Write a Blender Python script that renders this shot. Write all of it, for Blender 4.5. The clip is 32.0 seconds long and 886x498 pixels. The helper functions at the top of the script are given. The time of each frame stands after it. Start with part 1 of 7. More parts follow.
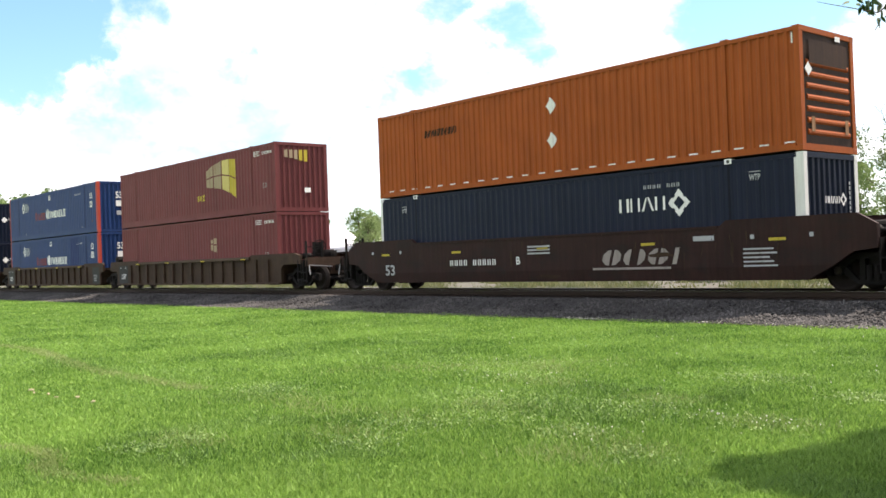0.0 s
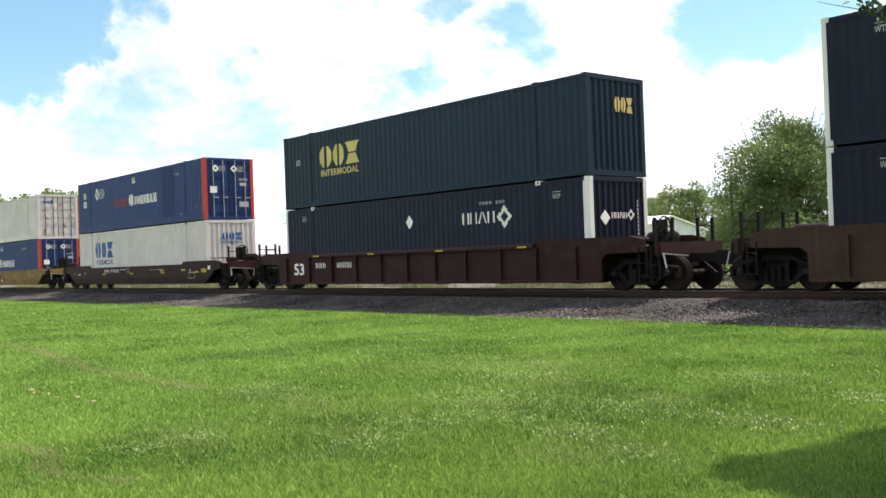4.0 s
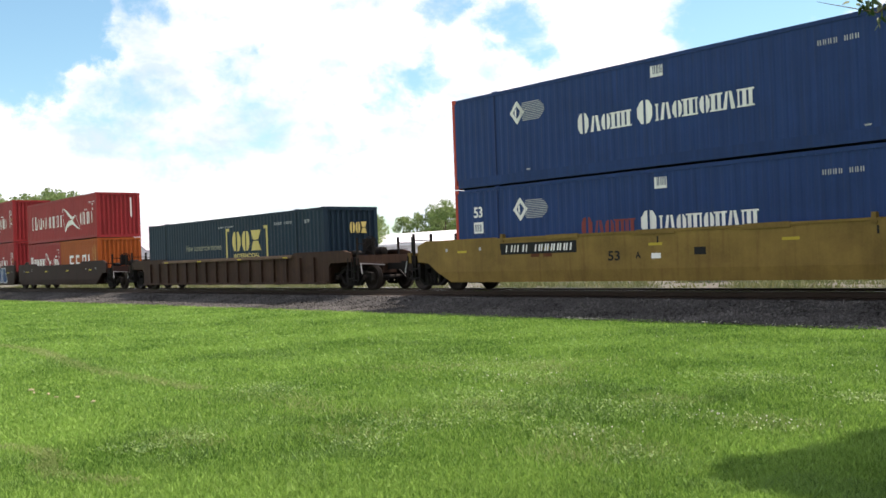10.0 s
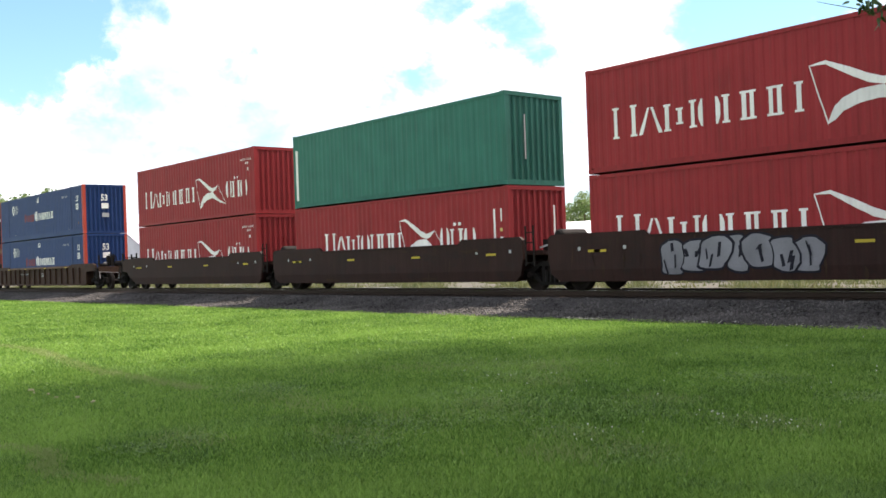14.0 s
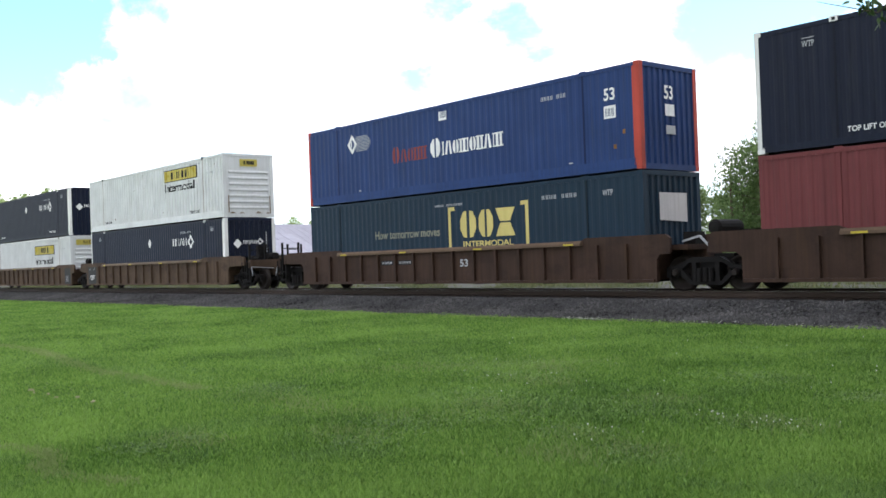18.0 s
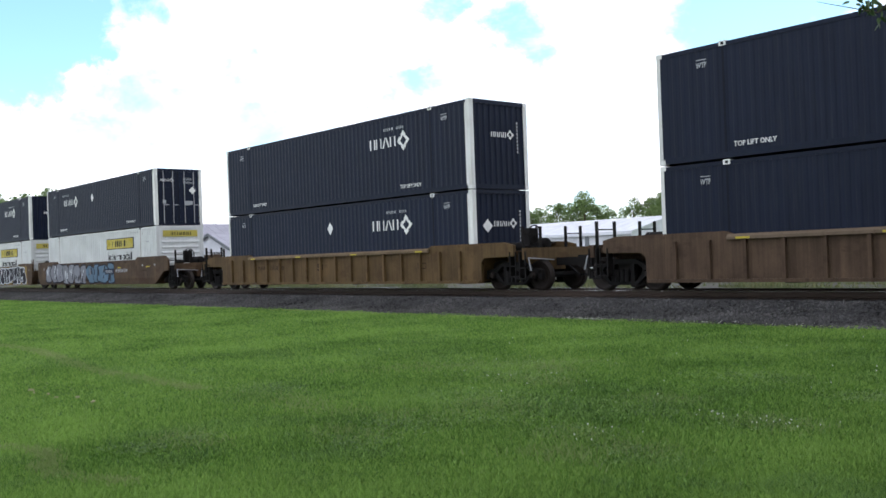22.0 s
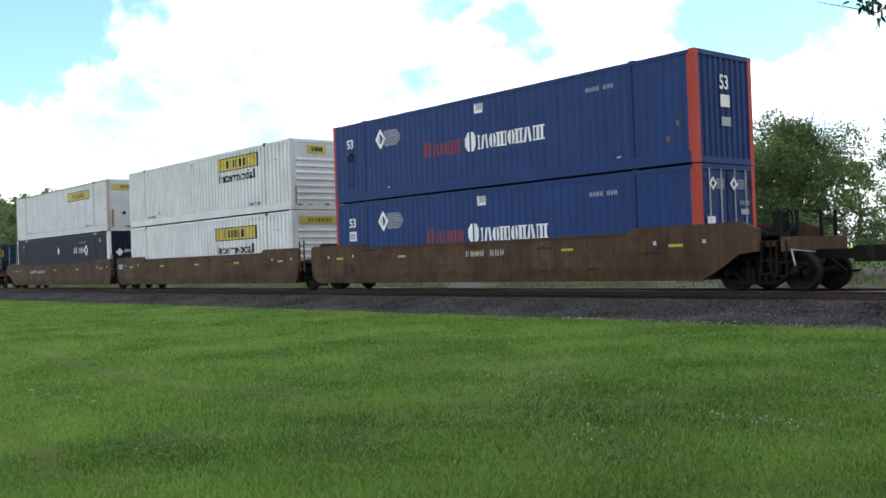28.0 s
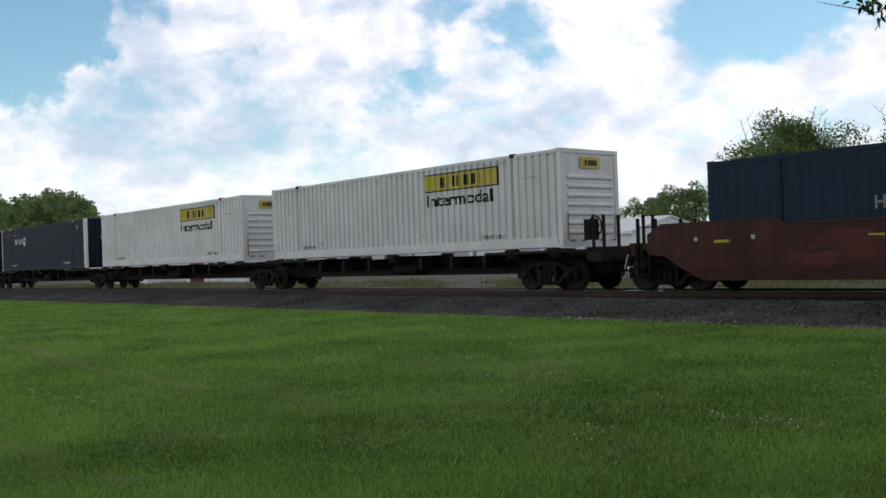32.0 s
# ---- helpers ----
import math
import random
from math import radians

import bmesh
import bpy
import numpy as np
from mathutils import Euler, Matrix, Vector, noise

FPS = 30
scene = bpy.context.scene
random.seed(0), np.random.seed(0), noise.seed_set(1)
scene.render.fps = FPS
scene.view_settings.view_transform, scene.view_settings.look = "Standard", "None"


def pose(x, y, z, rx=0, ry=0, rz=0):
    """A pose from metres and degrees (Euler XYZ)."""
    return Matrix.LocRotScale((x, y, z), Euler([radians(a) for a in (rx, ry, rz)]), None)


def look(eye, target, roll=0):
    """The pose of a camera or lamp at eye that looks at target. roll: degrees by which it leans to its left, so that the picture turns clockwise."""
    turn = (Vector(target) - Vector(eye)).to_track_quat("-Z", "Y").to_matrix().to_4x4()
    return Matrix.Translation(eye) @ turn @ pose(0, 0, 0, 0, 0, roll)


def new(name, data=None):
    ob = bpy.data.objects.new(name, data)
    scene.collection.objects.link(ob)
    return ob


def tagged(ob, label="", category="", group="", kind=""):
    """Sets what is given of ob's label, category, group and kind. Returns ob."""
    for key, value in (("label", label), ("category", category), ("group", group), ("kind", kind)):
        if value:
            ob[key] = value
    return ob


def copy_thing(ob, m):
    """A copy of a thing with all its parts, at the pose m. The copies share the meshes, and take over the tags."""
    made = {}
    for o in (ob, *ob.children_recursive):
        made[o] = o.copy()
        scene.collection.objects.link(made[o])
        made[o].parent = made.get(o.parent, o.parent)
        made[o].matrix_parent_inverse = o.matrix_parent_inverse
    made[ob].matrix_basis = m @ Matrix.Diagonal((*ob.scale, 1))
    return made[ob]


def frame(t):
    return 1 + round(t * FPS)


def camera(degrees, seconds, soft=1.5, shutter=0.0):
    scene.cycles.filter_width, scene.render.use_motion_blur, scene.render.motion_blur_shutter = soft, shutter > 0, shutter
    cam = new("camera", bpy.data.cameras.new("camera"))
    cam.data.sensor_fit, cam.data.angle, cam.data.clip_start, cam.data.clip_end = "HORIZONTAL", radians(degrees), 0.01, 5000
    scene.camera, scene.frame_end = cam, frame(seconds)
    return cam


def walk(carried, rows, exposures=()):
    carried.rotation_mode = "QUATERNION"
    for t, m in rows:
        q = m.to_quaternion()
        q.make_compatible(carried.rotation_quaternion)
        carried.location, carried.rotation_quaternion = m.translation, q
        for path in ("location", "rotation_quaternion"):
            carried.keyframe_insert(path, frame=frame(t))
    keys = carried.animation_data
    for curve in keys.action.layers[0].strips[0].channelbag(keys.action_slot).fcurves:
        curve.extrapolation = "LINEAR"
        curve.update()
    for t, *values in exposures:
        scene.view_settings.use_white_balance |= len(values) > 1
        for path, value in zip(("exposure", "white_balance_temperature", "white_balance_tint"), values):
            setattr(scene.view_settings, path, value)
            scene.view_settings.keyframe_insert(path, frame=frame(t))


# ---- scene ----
cam = camera(49.6, 32.0, soft=1.6)
ROLL = 2.05
CAM = Matrix.Translation((0, 0, 1.086)) @ pose(0, 0, 0, 90.54, 0, 49.39) @ pose(0, 0, 0, 0, 0, -ROLL)
walk(cam, [(0.0, CAM), (32.0, CAM)],
     exposures=[(0.0, 1.05, 6500, 20), (1.0, 0.97, 6500, 20), (2.0, 1.15, 6500, 20), (2.5, 1.07, 6500, 20), (5.0, 0.79, 6500, 20), (6.0, 0.79, 6500, 20),
                (7.0, 0.87, 6500, 20), (8.0, 1.13, 6500, 20), (9.0, 1.13, 6500, 20), (10.0, 0.76, 6500, 20), (10.8, 0.48, 6500, 20), (11.4, 0.48, 6500, 20),
                (12.0, 0.76, 6500, 20), (13.5, 1.11, 6500, 20), (15.5, 0.83, 6350, 18), (16.0, 1.01, 6350, 18), (17.0, 1.46, 6350, 18), (18.0, 1.47, 6350, 18),
                (19.0, 1.03, 6350, 18), (20.0, 1.20, 6350, 18), (21.0, 1.25, 6200, 18), (25.0, 1.24, 6200, 18), (26.0, 0.94, 6200, 18), (26.6, 0.80, 6200, 18),
                (28.5, 1.24, 6200, 18), (29.5, 1.08, 6450, 18), (30.3, 0.77, 6450, 18), (31.0, 0.45, 6450, 18), (32.0, 0.35, 6450, 18)])

# ---------------------------------------------------------------- light
SUN_FROM = Vector((0.28, 1.1, 2.0)).normalized()
VIEW_YAW = radians(49.39)


def make_world():
    w = bpy.data.worlds.new("sky")
    scene.world = w
    w.use_nodes = True
    nt = w.node_tree
    nt.nodes.clear()
    N, K = nt.nodes.new, nt.links.new
    sky = N("ShaderNodeTexSky")
    sky.sky_type = "NISHITA"
    sky.sun_disc = False
    sky.sun_elevation = math.asin(SUN_FROM.z)
    sky.sun_rotation = math.atan2(SUN_FROM.x, SUN_FROM.y)
    sky.dust_density = 0.6
    skys = N("ShaderNodeVectorMath")
    skys.operation = "MULTIPLY"
    skys.inputs[1].default_value = (0.089, 0.114, 0.103)
    K(sky.outputs[0], skys.inputs[0])
    tc = N("ShaderNodeTexCoord")

    def math_node(op, a, b=None, clamp=False):
        n = N("ShaderNodeMath")
        n.operation = op
        n.use_clamp = clamp
        for i, v in enumerate((a, b)):
            if v is None:
                continue
            if isinstance(v, (int, float)):
                n.inputs[i].default_value = v
            else:
                K(v, n.inputs[i])
        return n.outputs[0]

    comb = N("ShaderNodeVectorMath")
    comb.operation = "MULTIPLY"
    comb.inputs[1].default_value = (1.0, 1.0, 1.55)
    K(tc.outputs["Generated"], comb.inputs[0])

    def cloud_noise(scale, detail, off, rough=0.58, dist=0.25):
        mp = N("ShaderNodeMapping")
        mp.inputs["Location"].default_value = off
        K(comb.outputs[0], mp.inputs[0])
        n = N("ShaderNodeTexNoise")
        n.inputs["Scale"].default_value = scale
        n.inputs["Detail"].default_value = detail
        n.inputs["Roughness"].default_value = rough
        n.inputs["Distortion"].default_value = dist
        K(mp.outputs[0], n.inputs["Vector"])
        return n.outputs["Fac"]

    big = cloud_noise(5.5, 9, (3.1, 1.7, 0), 0.6, 0.1)
    fine = cloud_noise(19.0, 9, (7.4, 2.2, 0), 0.62, 0.3)
    shade = cloud_noise(12.0, 8, (3.12, 1.66, 0.06), 0.55, 0.15)
    dens = math_node("ADD", math_node("MULTIPLY", big, 0.8), math_node("MULTIPLY", math_node("SUBTRACT", fine, 0.40), 0.95))
    # open patches and thick parts of the cloud cover: azimuth left of north, elevation, half size, strength
    wob = N("ShaderNodeTexNoise")
    wob.inputs["Scale"].default_value = 16.0
    wob.inputs["Detail"].default_value = 7
    wob.inputs["Roughness"].default_value = 0.6
    K(tc.outputs["Generated"], wob.inputs["Vector"])
    wsub = N("ShaderNodeVectorMath")
    wsub.operation = "SUBTRACT"
    wsub.inputs[1].default_value = (0.5, 0.5, 0.5)
    K(wob.outputs["Color"], wsub.inputs[0])
    wsc = N("ShaderNodeVectorMath")
    wsc.operation = "SCALE"
    wsc.inputs["Scale"].default_value = 0.12
    K(wsub.outputs[0], wsc.inputs[0])
    wadd = N("ShaderNodeVectorMath")
    wadd.operation = "ADD"
    K(wsc.outputs[0], wadd.inputs[0])
    K(tc.outputs["Generated"], wadd.inputs[1])
    wn = N("ShaderNodeVectorMath")
    wn.operation = "NORMALIZE"
    K(wadd.outputs[0], wn.inputs[0])
    def with_spots(value, spots):
        for az, el, half, amount in spots:
            a, e = radians(az), radians(el)
            d = (-math.sin(a) * math.cos(e), math.cos(a) * math.cos(e), math.sin(e))
            dot = N("ShaderNodeVectorMath")
            dot.operation = "DOT_PRODUCT"
            K(wn.outputs[0], dot.inputs[0])
            dot.inputs[1].default_value = d
            mr = N("ShaderNodeMapRange")
            mr.interpolation_type = "SMOOTHSTEP"
            mr.inputs["From Min"].default_value = math.cos(radians(half))
            mr.inputs["From Max"].default_value = 1.0
            mr.inputs["To Min"].default_value = 0.0
            mr.inputs["To Max"].default_value = amount
            K(dot.outputs["Value"], mr.inputs["Value"])
            value = math_node("ADD", value, mr.outputs[0])
        return value
    dens = with_spots(dens, CLOUD_SPOTS)
    shade = with_spots(shade, SHADE_SPOTS)
    mask = N("ShaderNodeMapRange")
    mask.interpolation_type = "SMOOTHSTEP"
    mask.inputs["From Min"].default_value = 0.10
    mask.inputs["From Max"].default_value = 0.60
    K(dens, mask.inputs["Value"])
    body = N("ShaderNodeMapRange")
    body.inputs["From Min"].default_value = 0.45
    body.inputs["From Max"].default_value = 0.68
    K(shade, body.inputs["Value"])
    cmix = N("ShaderNodeMix")
    cmix.data_type = "RGBA"
    cmix.inputs[6].default_value = (0.82, 0.84, 0.84, 1)
    cmix.inputs[7].default_value = (0.455, 0.56, 0.655, 1)
    K(body.outputs[0], cmix.inputs[0])
    fin = N("ShaderNodeMix")
    fin.data_type = "RGBA"
    K(mask.outputs[0], fin.inputs[0])
    K(skys.outputs[0], fin.inputs[6])
    K(cmix.outputs[2], fin.inputs[7])
    bg = N("ShaderNodeBackground")
    K(fin.outputs[2], bg.inputs[0])
    bg.inputs[1].default_value = 1.0
    out = N("ShaderNodeOutputWorld")
    K(bg.outputs[0], out.inputs[0])


CLOUD_SPOTS = [(72.6, 12.3, 4.0, -0.51), (69.5, 13.2, 2.0, -0.33), (66.4, 14.9, 2.0, -0.33), (48.7, 14.9, 2.6, -0.30), (44.0, 13.5, 2.6, -0.26), (50.0, 11.0, 2.2, -0.20), (51.9, 10.3, 1.8, -0.16), (32.5, 13.2, 4.2, -0.42), (28.9, 13.4, 4.2, -0.36), (26.0, 12.6, 2.5, -0.25), (59.1, 13.0, 1.125, -0.2), (55.1, 12.9, 2.125, -0.06), (66.0, 8.8, 3.75, -0.13), (72.0, 16.5, 5.0, -0.33), (30.3, 16.4, 5.0, -0.33)]
SHADE_SPOTS = [(66.5, 10.7, 5.5, 0.05), (69.6, 8.8, 4, 0.06), (55.1, 13.1, 3.0, 0.08), (60.3, 7.6, 4, 0.08), (45.6, 14.3, 2.5, -0.1), (51.8, 13.3, 3, -0.08), (72.2, 10.3, 2.5, -0.15), (40.0, 12.7, 5, -0.12)]
make_world()
sun = new("sun", bpy.data.lights.new("sun", "SUN"))
sun.data.energy = 5.0
sun.data.angle = radians(0.6)
sun.data.color = (1.0, 0.90, 0.74)
sun.matrix_world = look(SUN_FROM * 200, (0, 0, 0))

# ---------------------------------------------------------------- materials
MATS = {}


def material(name, base, rough=0.6, metal=0.0, stain=None, stain_amount=0.0, vary=0.12, scale=3.0, streak=True, bump=0.15,
             bump_scale=40.0, spec=0.16, random_tint=0.06, fine=0.3, runs=0.0, worn=None):
    """Paint, metal, wood or earth: base colour, broad and fine variation, stains that run down, fine relief."""
    if name in MATS:
        return MATS[name]
    m = bpy.data.materials.new(name)
    m.use_nodes = True
    nt = m.node_tree
    N, K = nt.nodes.new, nt.links.new
    p = nt.nodes["Principled BSDF"]
    tc = N("ShaderNodeTexCoord")
    info = N("ShaderNodeObjectInfo")
    # every object shows another piece of the pattern
    shift = N("ShaderNodeMath")
    shift.operation = "MULTIPLY"
    shift.inputs[1].default_value = 60.0
    K(info.outputs["Random"], shift.inputs[0])
    own = N("ShaderNodeVectorMath")
    own.operation = "ADD"
    K(tc.outputs["Object"], own.inputs[0])
    K(shift.outputs[0], own.inputs[1])
    spot = own.outputs[0]
    n1 = N("ShaderNodeTexNoise")
    n1.inputs["Scale"].default_value = scale * 0.35
    n1.inputs["Detail"].default_value = 5
    K(spot, n1.inputs["Vector"])
    n2 = N("ShaderNodeTexNoise")
    n2.inputs["Scale"].default_value = scale * 6
    n2.inputs["Detail"].default_value = 6
    K(spot, n2.inputs["Vector"])
    add = N("ShaderNodeMath")
    add.operation = "MULTIPLY_ADD"
    add.inputs[1].default_value = fine
    K(n2.outputs["Fac"], add.inputs[0])
    K(n1.outputs["Fac"], add.inputs[2])
    rnd = N("ShaderNodeMath")
    rnd.operation = "MULTIPLY_ADD"
    rnd.inputs[1].default_value = random_tint * 2
    rnd.inputs[2].default_value = 1.0 - random_tint
    K(info.outputs["Random"], rnd.inputs[0])
    val = N("ShaderNodeMapRange")
    val.inputs["From Min"].default_value = 0.25 + 0.4 * fine
    val.inputs["From Max"].default_value = 0.75 + 0.6 * fine
    val.inputs["To Min"].default_value = 1 - vary
    val.inputs["To Max"].default_value = 1 + vary
    K(add.outputs[0], val.inputs["Value"])
    mul = N("ShaderNodeMath")
    mul.operation = "MULTIPLY"
    K(val.outputs[0], mul.inputs[0])
    K(rnd.outputs[0], mul.inputs[1])
    shade = mul.outputs[0]

    def stretched(across, upright, scale_, detail):
        mp = N("ShaderNodeMapping")
        mp.inputs["Scale"].default_value = (across, across, upright)
        K(spot, mp.inputs[0])
        n = N("ShaderNodeTexNoise")
        n.inputs["Scale"].default_value = scale_
        n.inputs["Detail"].default_value = detail
        n.inputs["Roughness"].default_value = 0.65
        K(mp.outputs[0], n.inputs["Vector"])
        return n.outputs["Fac"]
    if runs:
        # dirt that rain has drawn down the sheet
        mr = N("ShaderNodeMapRange")
        mr.inputs["From Min"].default_value = 0.3
        mr.inputs["From Max"].default_value = 0.7
        mr.inputs["To Min"].default_value = 1 - runs
        mr.inputs["To Max"].default_value = 1 + runs
        K(stretched(6.0, 0.16, 1.6, 5), mr.inputs["Value"])
        m2 = N("ShaderNodeMath")
        m2.operation = "MULTIPLY"
        K(shade, m2.inputs[0])
        K(mr.outputs[0], m2.inputs[1])
        shade = m2.outputs[0]
    col = N("ShaderNodeVectorMath")
    col.operation = "SCALE"
    col.inputs[0].default_value = base
    K(shade, col.inputs["Scale"])
    final = col.outputs[0]
    if worn:
        # ragged patches where the paint has gone
        mr = N("ShaderNodeMapRange")
        mr.inputs["From Min"].default_value = 0.53
        mr.inputs["From Max"].default_value = 0.63
        mr.inputs["To Max"].default_value = worn[1]
        K(stretched(0.8, 1.4, 1.3, 10), mr.inputs["Value"])
        mix = N("ShaderNodeMix")
        mix.data_type = "RGBA"
        K(mr.outputs[0], mix.inputs[0])
        K(final, mix.inputs[6])
        mix.inputs[7].default_value = (*worn[0], 1)
        final = mix.outputs[2]
    if stain:
        mp = N("ShaderNodeMapping")
        mp.inputs["Scale"].default_value = (3.0, 3.0, 0.28) if streak else (1, 1, 1)
        K(spot, mp.inputs[0])
        n3 = N("ShaderNodeTexNoise")
        n3.inputs["Scale"].default_value = 2.2
        n3.inputs["Detail"].default_value = 8
        n3.inputs["Roughness"].default_value = 0.65
        K(mp.outputs[0], n3.inputs["Vector"])
        mr = N("ShaderNodeMapRange")
        mr.inputs["From Min"].default_value = 0.52
        mr.inputs["From Max"].default_value = 0.78
        mr.inputs["To Max"].default_value = stain_amount
        K(n3.outputs["Fac"], mr.inputs["Value"])
        mix = N("ShaderNodeMix")
        mix.data_type = "RGBA"
        K(mr.outputs[0], mix.inputs[0])
        K(final, mix.inputs[6])
        mix.inputs[7].default_value = (*stain, 1)
        final = mix.outputs[2]
    K(final, p.inputs["Base Color"])
    p.inputs["Roughness"].default_value = rough
    p.inputs["Metallic"].default_value = metal
    p.inputs["Specular IOR Level"].default_value = spec
    if bump:
        b = N("ShaderNodeBump")
        b.inputs["Strength"].default_value = bump
        b.inputs["Distance"].default_value = 0.01
        n4 = N("ShaderNodeTexNoise")
        n4.inputs["Scale"].default_value = bump_scale
        n4.inputs["Detail"].default_value = 4
        K(tc.outputs["Object"], n4.inputs["Vector"])
        K(n4.outputs["Fac"], b.inputs["Height"])
        K(b.outputs[0], p.inputs["Normal"])
    MATS[name] = m
    return m


RUST = (0.13, 0.05, 0.022)
DIRT = (0.055, 0.045, 0.035)
NAVY = material("navy_paint", (0.00644, 0.0103, 0.02438), 0.55, random_tint=0.14, stain=(0.0276, 0.03036, 0.0368), stain_amount=0.35, runs=0.16)
PACER = material("blue_paint", (0.01398, 0.03772, 0.1233), 0.55, stain=(0.0276, 0.0368, 0.0644), stain_amount=0.4, runs=0.16)
TEAL = material("dark_teal_paint", (0.0072, 0.0222, 0.0400), 0.55, stain=(0.0276, 0.0368, 0.0368), stain_amount=0.35, runs=0.15)
GREENBOX = material("green_paint", (0.02576, 0.1242, 0.0966), 0.55, stain=(0.046, 0.0736, 0.0552), stain_amount=0.35, runs=0.14)
CREAM = material("cream_paint", (0.552, 0.5262, 0.5106), 0.6, stain=(0.3312, 0.2852, 0.2208), stain_amount=0.4, runs=0.07)
WHITEBOX = material("white_paint", (0.5704, 0.5796, 0.5704), 0.55, stain=(0.414, 0.3864, 0.3312), stain_amount=0.45, runs=0.06)
# white paint of the flat-sided boxes, with their shade put into a darker base
PLATEBOX = material("dull_white_paint", (0.50, 0.515, 0.515), 0.5, stain=(0.38, 0.36, 0.32), stain_amount=0.5, runs=0.07)
REDBOX = material("red_paint", (0.241, 0.02346, 0.02668), 0.55, stain=(0.1104, 0.0276, 0.023), stain_amount=0.5, runs=0.13)
MAROON = material("maroon_paint", (0.138, 0.0368, 0.03772), 0.6, stain=(0.092, 0.0414, 0.0368), stain_amount=0.5, runs=0.16)
ORANGE = material("orange_paint", (0.2898, 0.06808, 0.01242), 0.6, stain=(0.2024, 0.0552, 0.0184), stain_amount=0.5, runs=0.12)
ORANGE_POST = material("orange_post_paint", (0.38, 0.055, 0.036), 0.55, stain=RUST, stain_amount=0.3, runs=0.15)
WHITE_POST = material("white_post_paint", (0.66, 0.66, 0.63), 0.55, stain=(0.4, 0.36, 0.3), stain_amount=0.5, runs=0.10)
WHITE = material("white_lettering", (0.72, 0.72, 0.70), 0.6, vary=0.12, stain=(0.35, 0.33, 0.3), stain_amount=0.4)
GREY_LETTER = material("grey_lettering", (0.36, 0.37, 0.38), 0.6)
YELLOW = material("yellow_lettering", (0.52, 0.43, 0.15), 0.6, stain=(0.3, 0.25, 0.08), stain_amount=0.4)
SIGNYELLOW = material("yellow_sign_paint", (0.47, 0.385, 0.085), 0.55, stain=(0.35, 0.27, 0.05), stain_amount=0.4)
BLACK = material("black_paint", (0.0098, 0.0098, 0.0112), 0.5)
BLUELET = material("blue_lettering", (0.03, 0.10, 0.26), 0.6, stain=(0.2, 0.2, 0.2), stain_amount=0.3)
FADED = material("faded_orange_lettering", (0.19, 0.045, 0.042), 0.65, stain=(0.04, 0.05, 0.14), stain_amount=0.75)
RUSTPATCH = material("rusty_repair_panel", (0.26, 0.14, 0.07), 0.8, stain=(0.42, 0.36, 0.28), stain_amount=1.0, vary=0.35)
DARKBLUEPATCH = material("dark_blue_repaint", (0.010, 0.025, 0.10), 0.6)
FRAME_GREY = material("weathered_frame_paint", (0.36, 0.33, 0.29), 0.8, stain=(0.20, 0.14, 0.09), stain_amount=0.7, vary=0.25)
FADED_WHITE = material("faded_white_lettering", (0.26, 0.23, 0.21), 0.7, stain=(0.08, 0.06, 0.05), stain_amount=0.7)
GRIME = material("brown_grime", (0.20, 0.15, 0.10), 0.9, stain=(0.4, 0.37, 0.32), stain_amount=0.8)
SIGN_DULL = material("dull_yellow_sign_paint", (0.42, 0.33, 0.04), 0.6)
SCRAPE = material("dark_scraped_paint", (0.035, 0.022, 0.014), 0.85, stain=(0.07, 0.04, 0.02), stain_amount=0.8, vary=0.35)
CREAM_FADED = material("faded_cream_lettering", (0.33, 0.26, 0.17), 0.7, stain=(0.16, 0.06, 0.05), stain_amount=0.7)
FADED_RED = material("faded_red_lettering", (0.10, 0.035, 0.016), 0.75, stain=(0.16, 0.10, 0.03), stain_amount=0.5)
RED_LETTER = material("brick_red_lettering", (0.20, 0.045, 0.018), 0.7, stain=(0.12, 0.05, 0.02), stain_amount=0.5)
DARK_LETTER = material("dark_grey_lettering", (0.09, 0.09, 0.09), 0.7)
SLOGAN = material("faded_slogan_lettering", (0.20, 0.20, 0.15), 0.7, stain=(0.06, 0.07, 0.08), stain_amount=0.7)
SEAM = material("panel_seam_sealant", (0.24, 0.235, 0.22), 0.8, vary=0.3)
RUST_MARK = material("rust_mark", (0.20, 0.10, 0.035), 0.9, vary=0.4)
GASKET = material("dark_gap_rubber", (0.01, 0.01, 0.011), 0.8)
STEEL_DARK = material("dark_running_gear_steel", (0.00792, 0.00704, 0.0066), 0.75, stain=(0.0176, 0.0128, 0.0096), stain_amount=0.6, streak=False, spec=0.15)
WHEEL_STEEL = material("wheel_steel", (0.021, 0.0162, 0.0138), 0.6, metal=0.3, stain=DIRT, stain_amount=0.6, streak=False)
RAIL_TOP = material("rail_steel", (0.05, 0.036, 0.028), 0.6, metal=0.3, stain=(0.05, 0.03, 0.02), stain_amount=0.6, streak=False)
SHINE = material("polished_steel", (0.5, 0.5, 0.5), 0.25, metal=1.0, vary=0.05)
CAR_BROWN = material("brown_car_paint", (0.02477, 0.009288, 0.007912), 0.65, stain=(0.024, 0.016, 0.0136), stain_amount=0.6, vary=0.3, runs=0.22, worn=((0.036, 0.0192, 0.0144), 0.65))
CAR_DARK = material("dark_brown_car_paint", (0.0227, 0.009632, 0.007912), 0.65, stain=(0.024, 0.0176, 0.0144), stain_amount=0.6, vary=0.3, runs=0.22, worn=((0.016, 0.0104, 0.0096), 0.65))
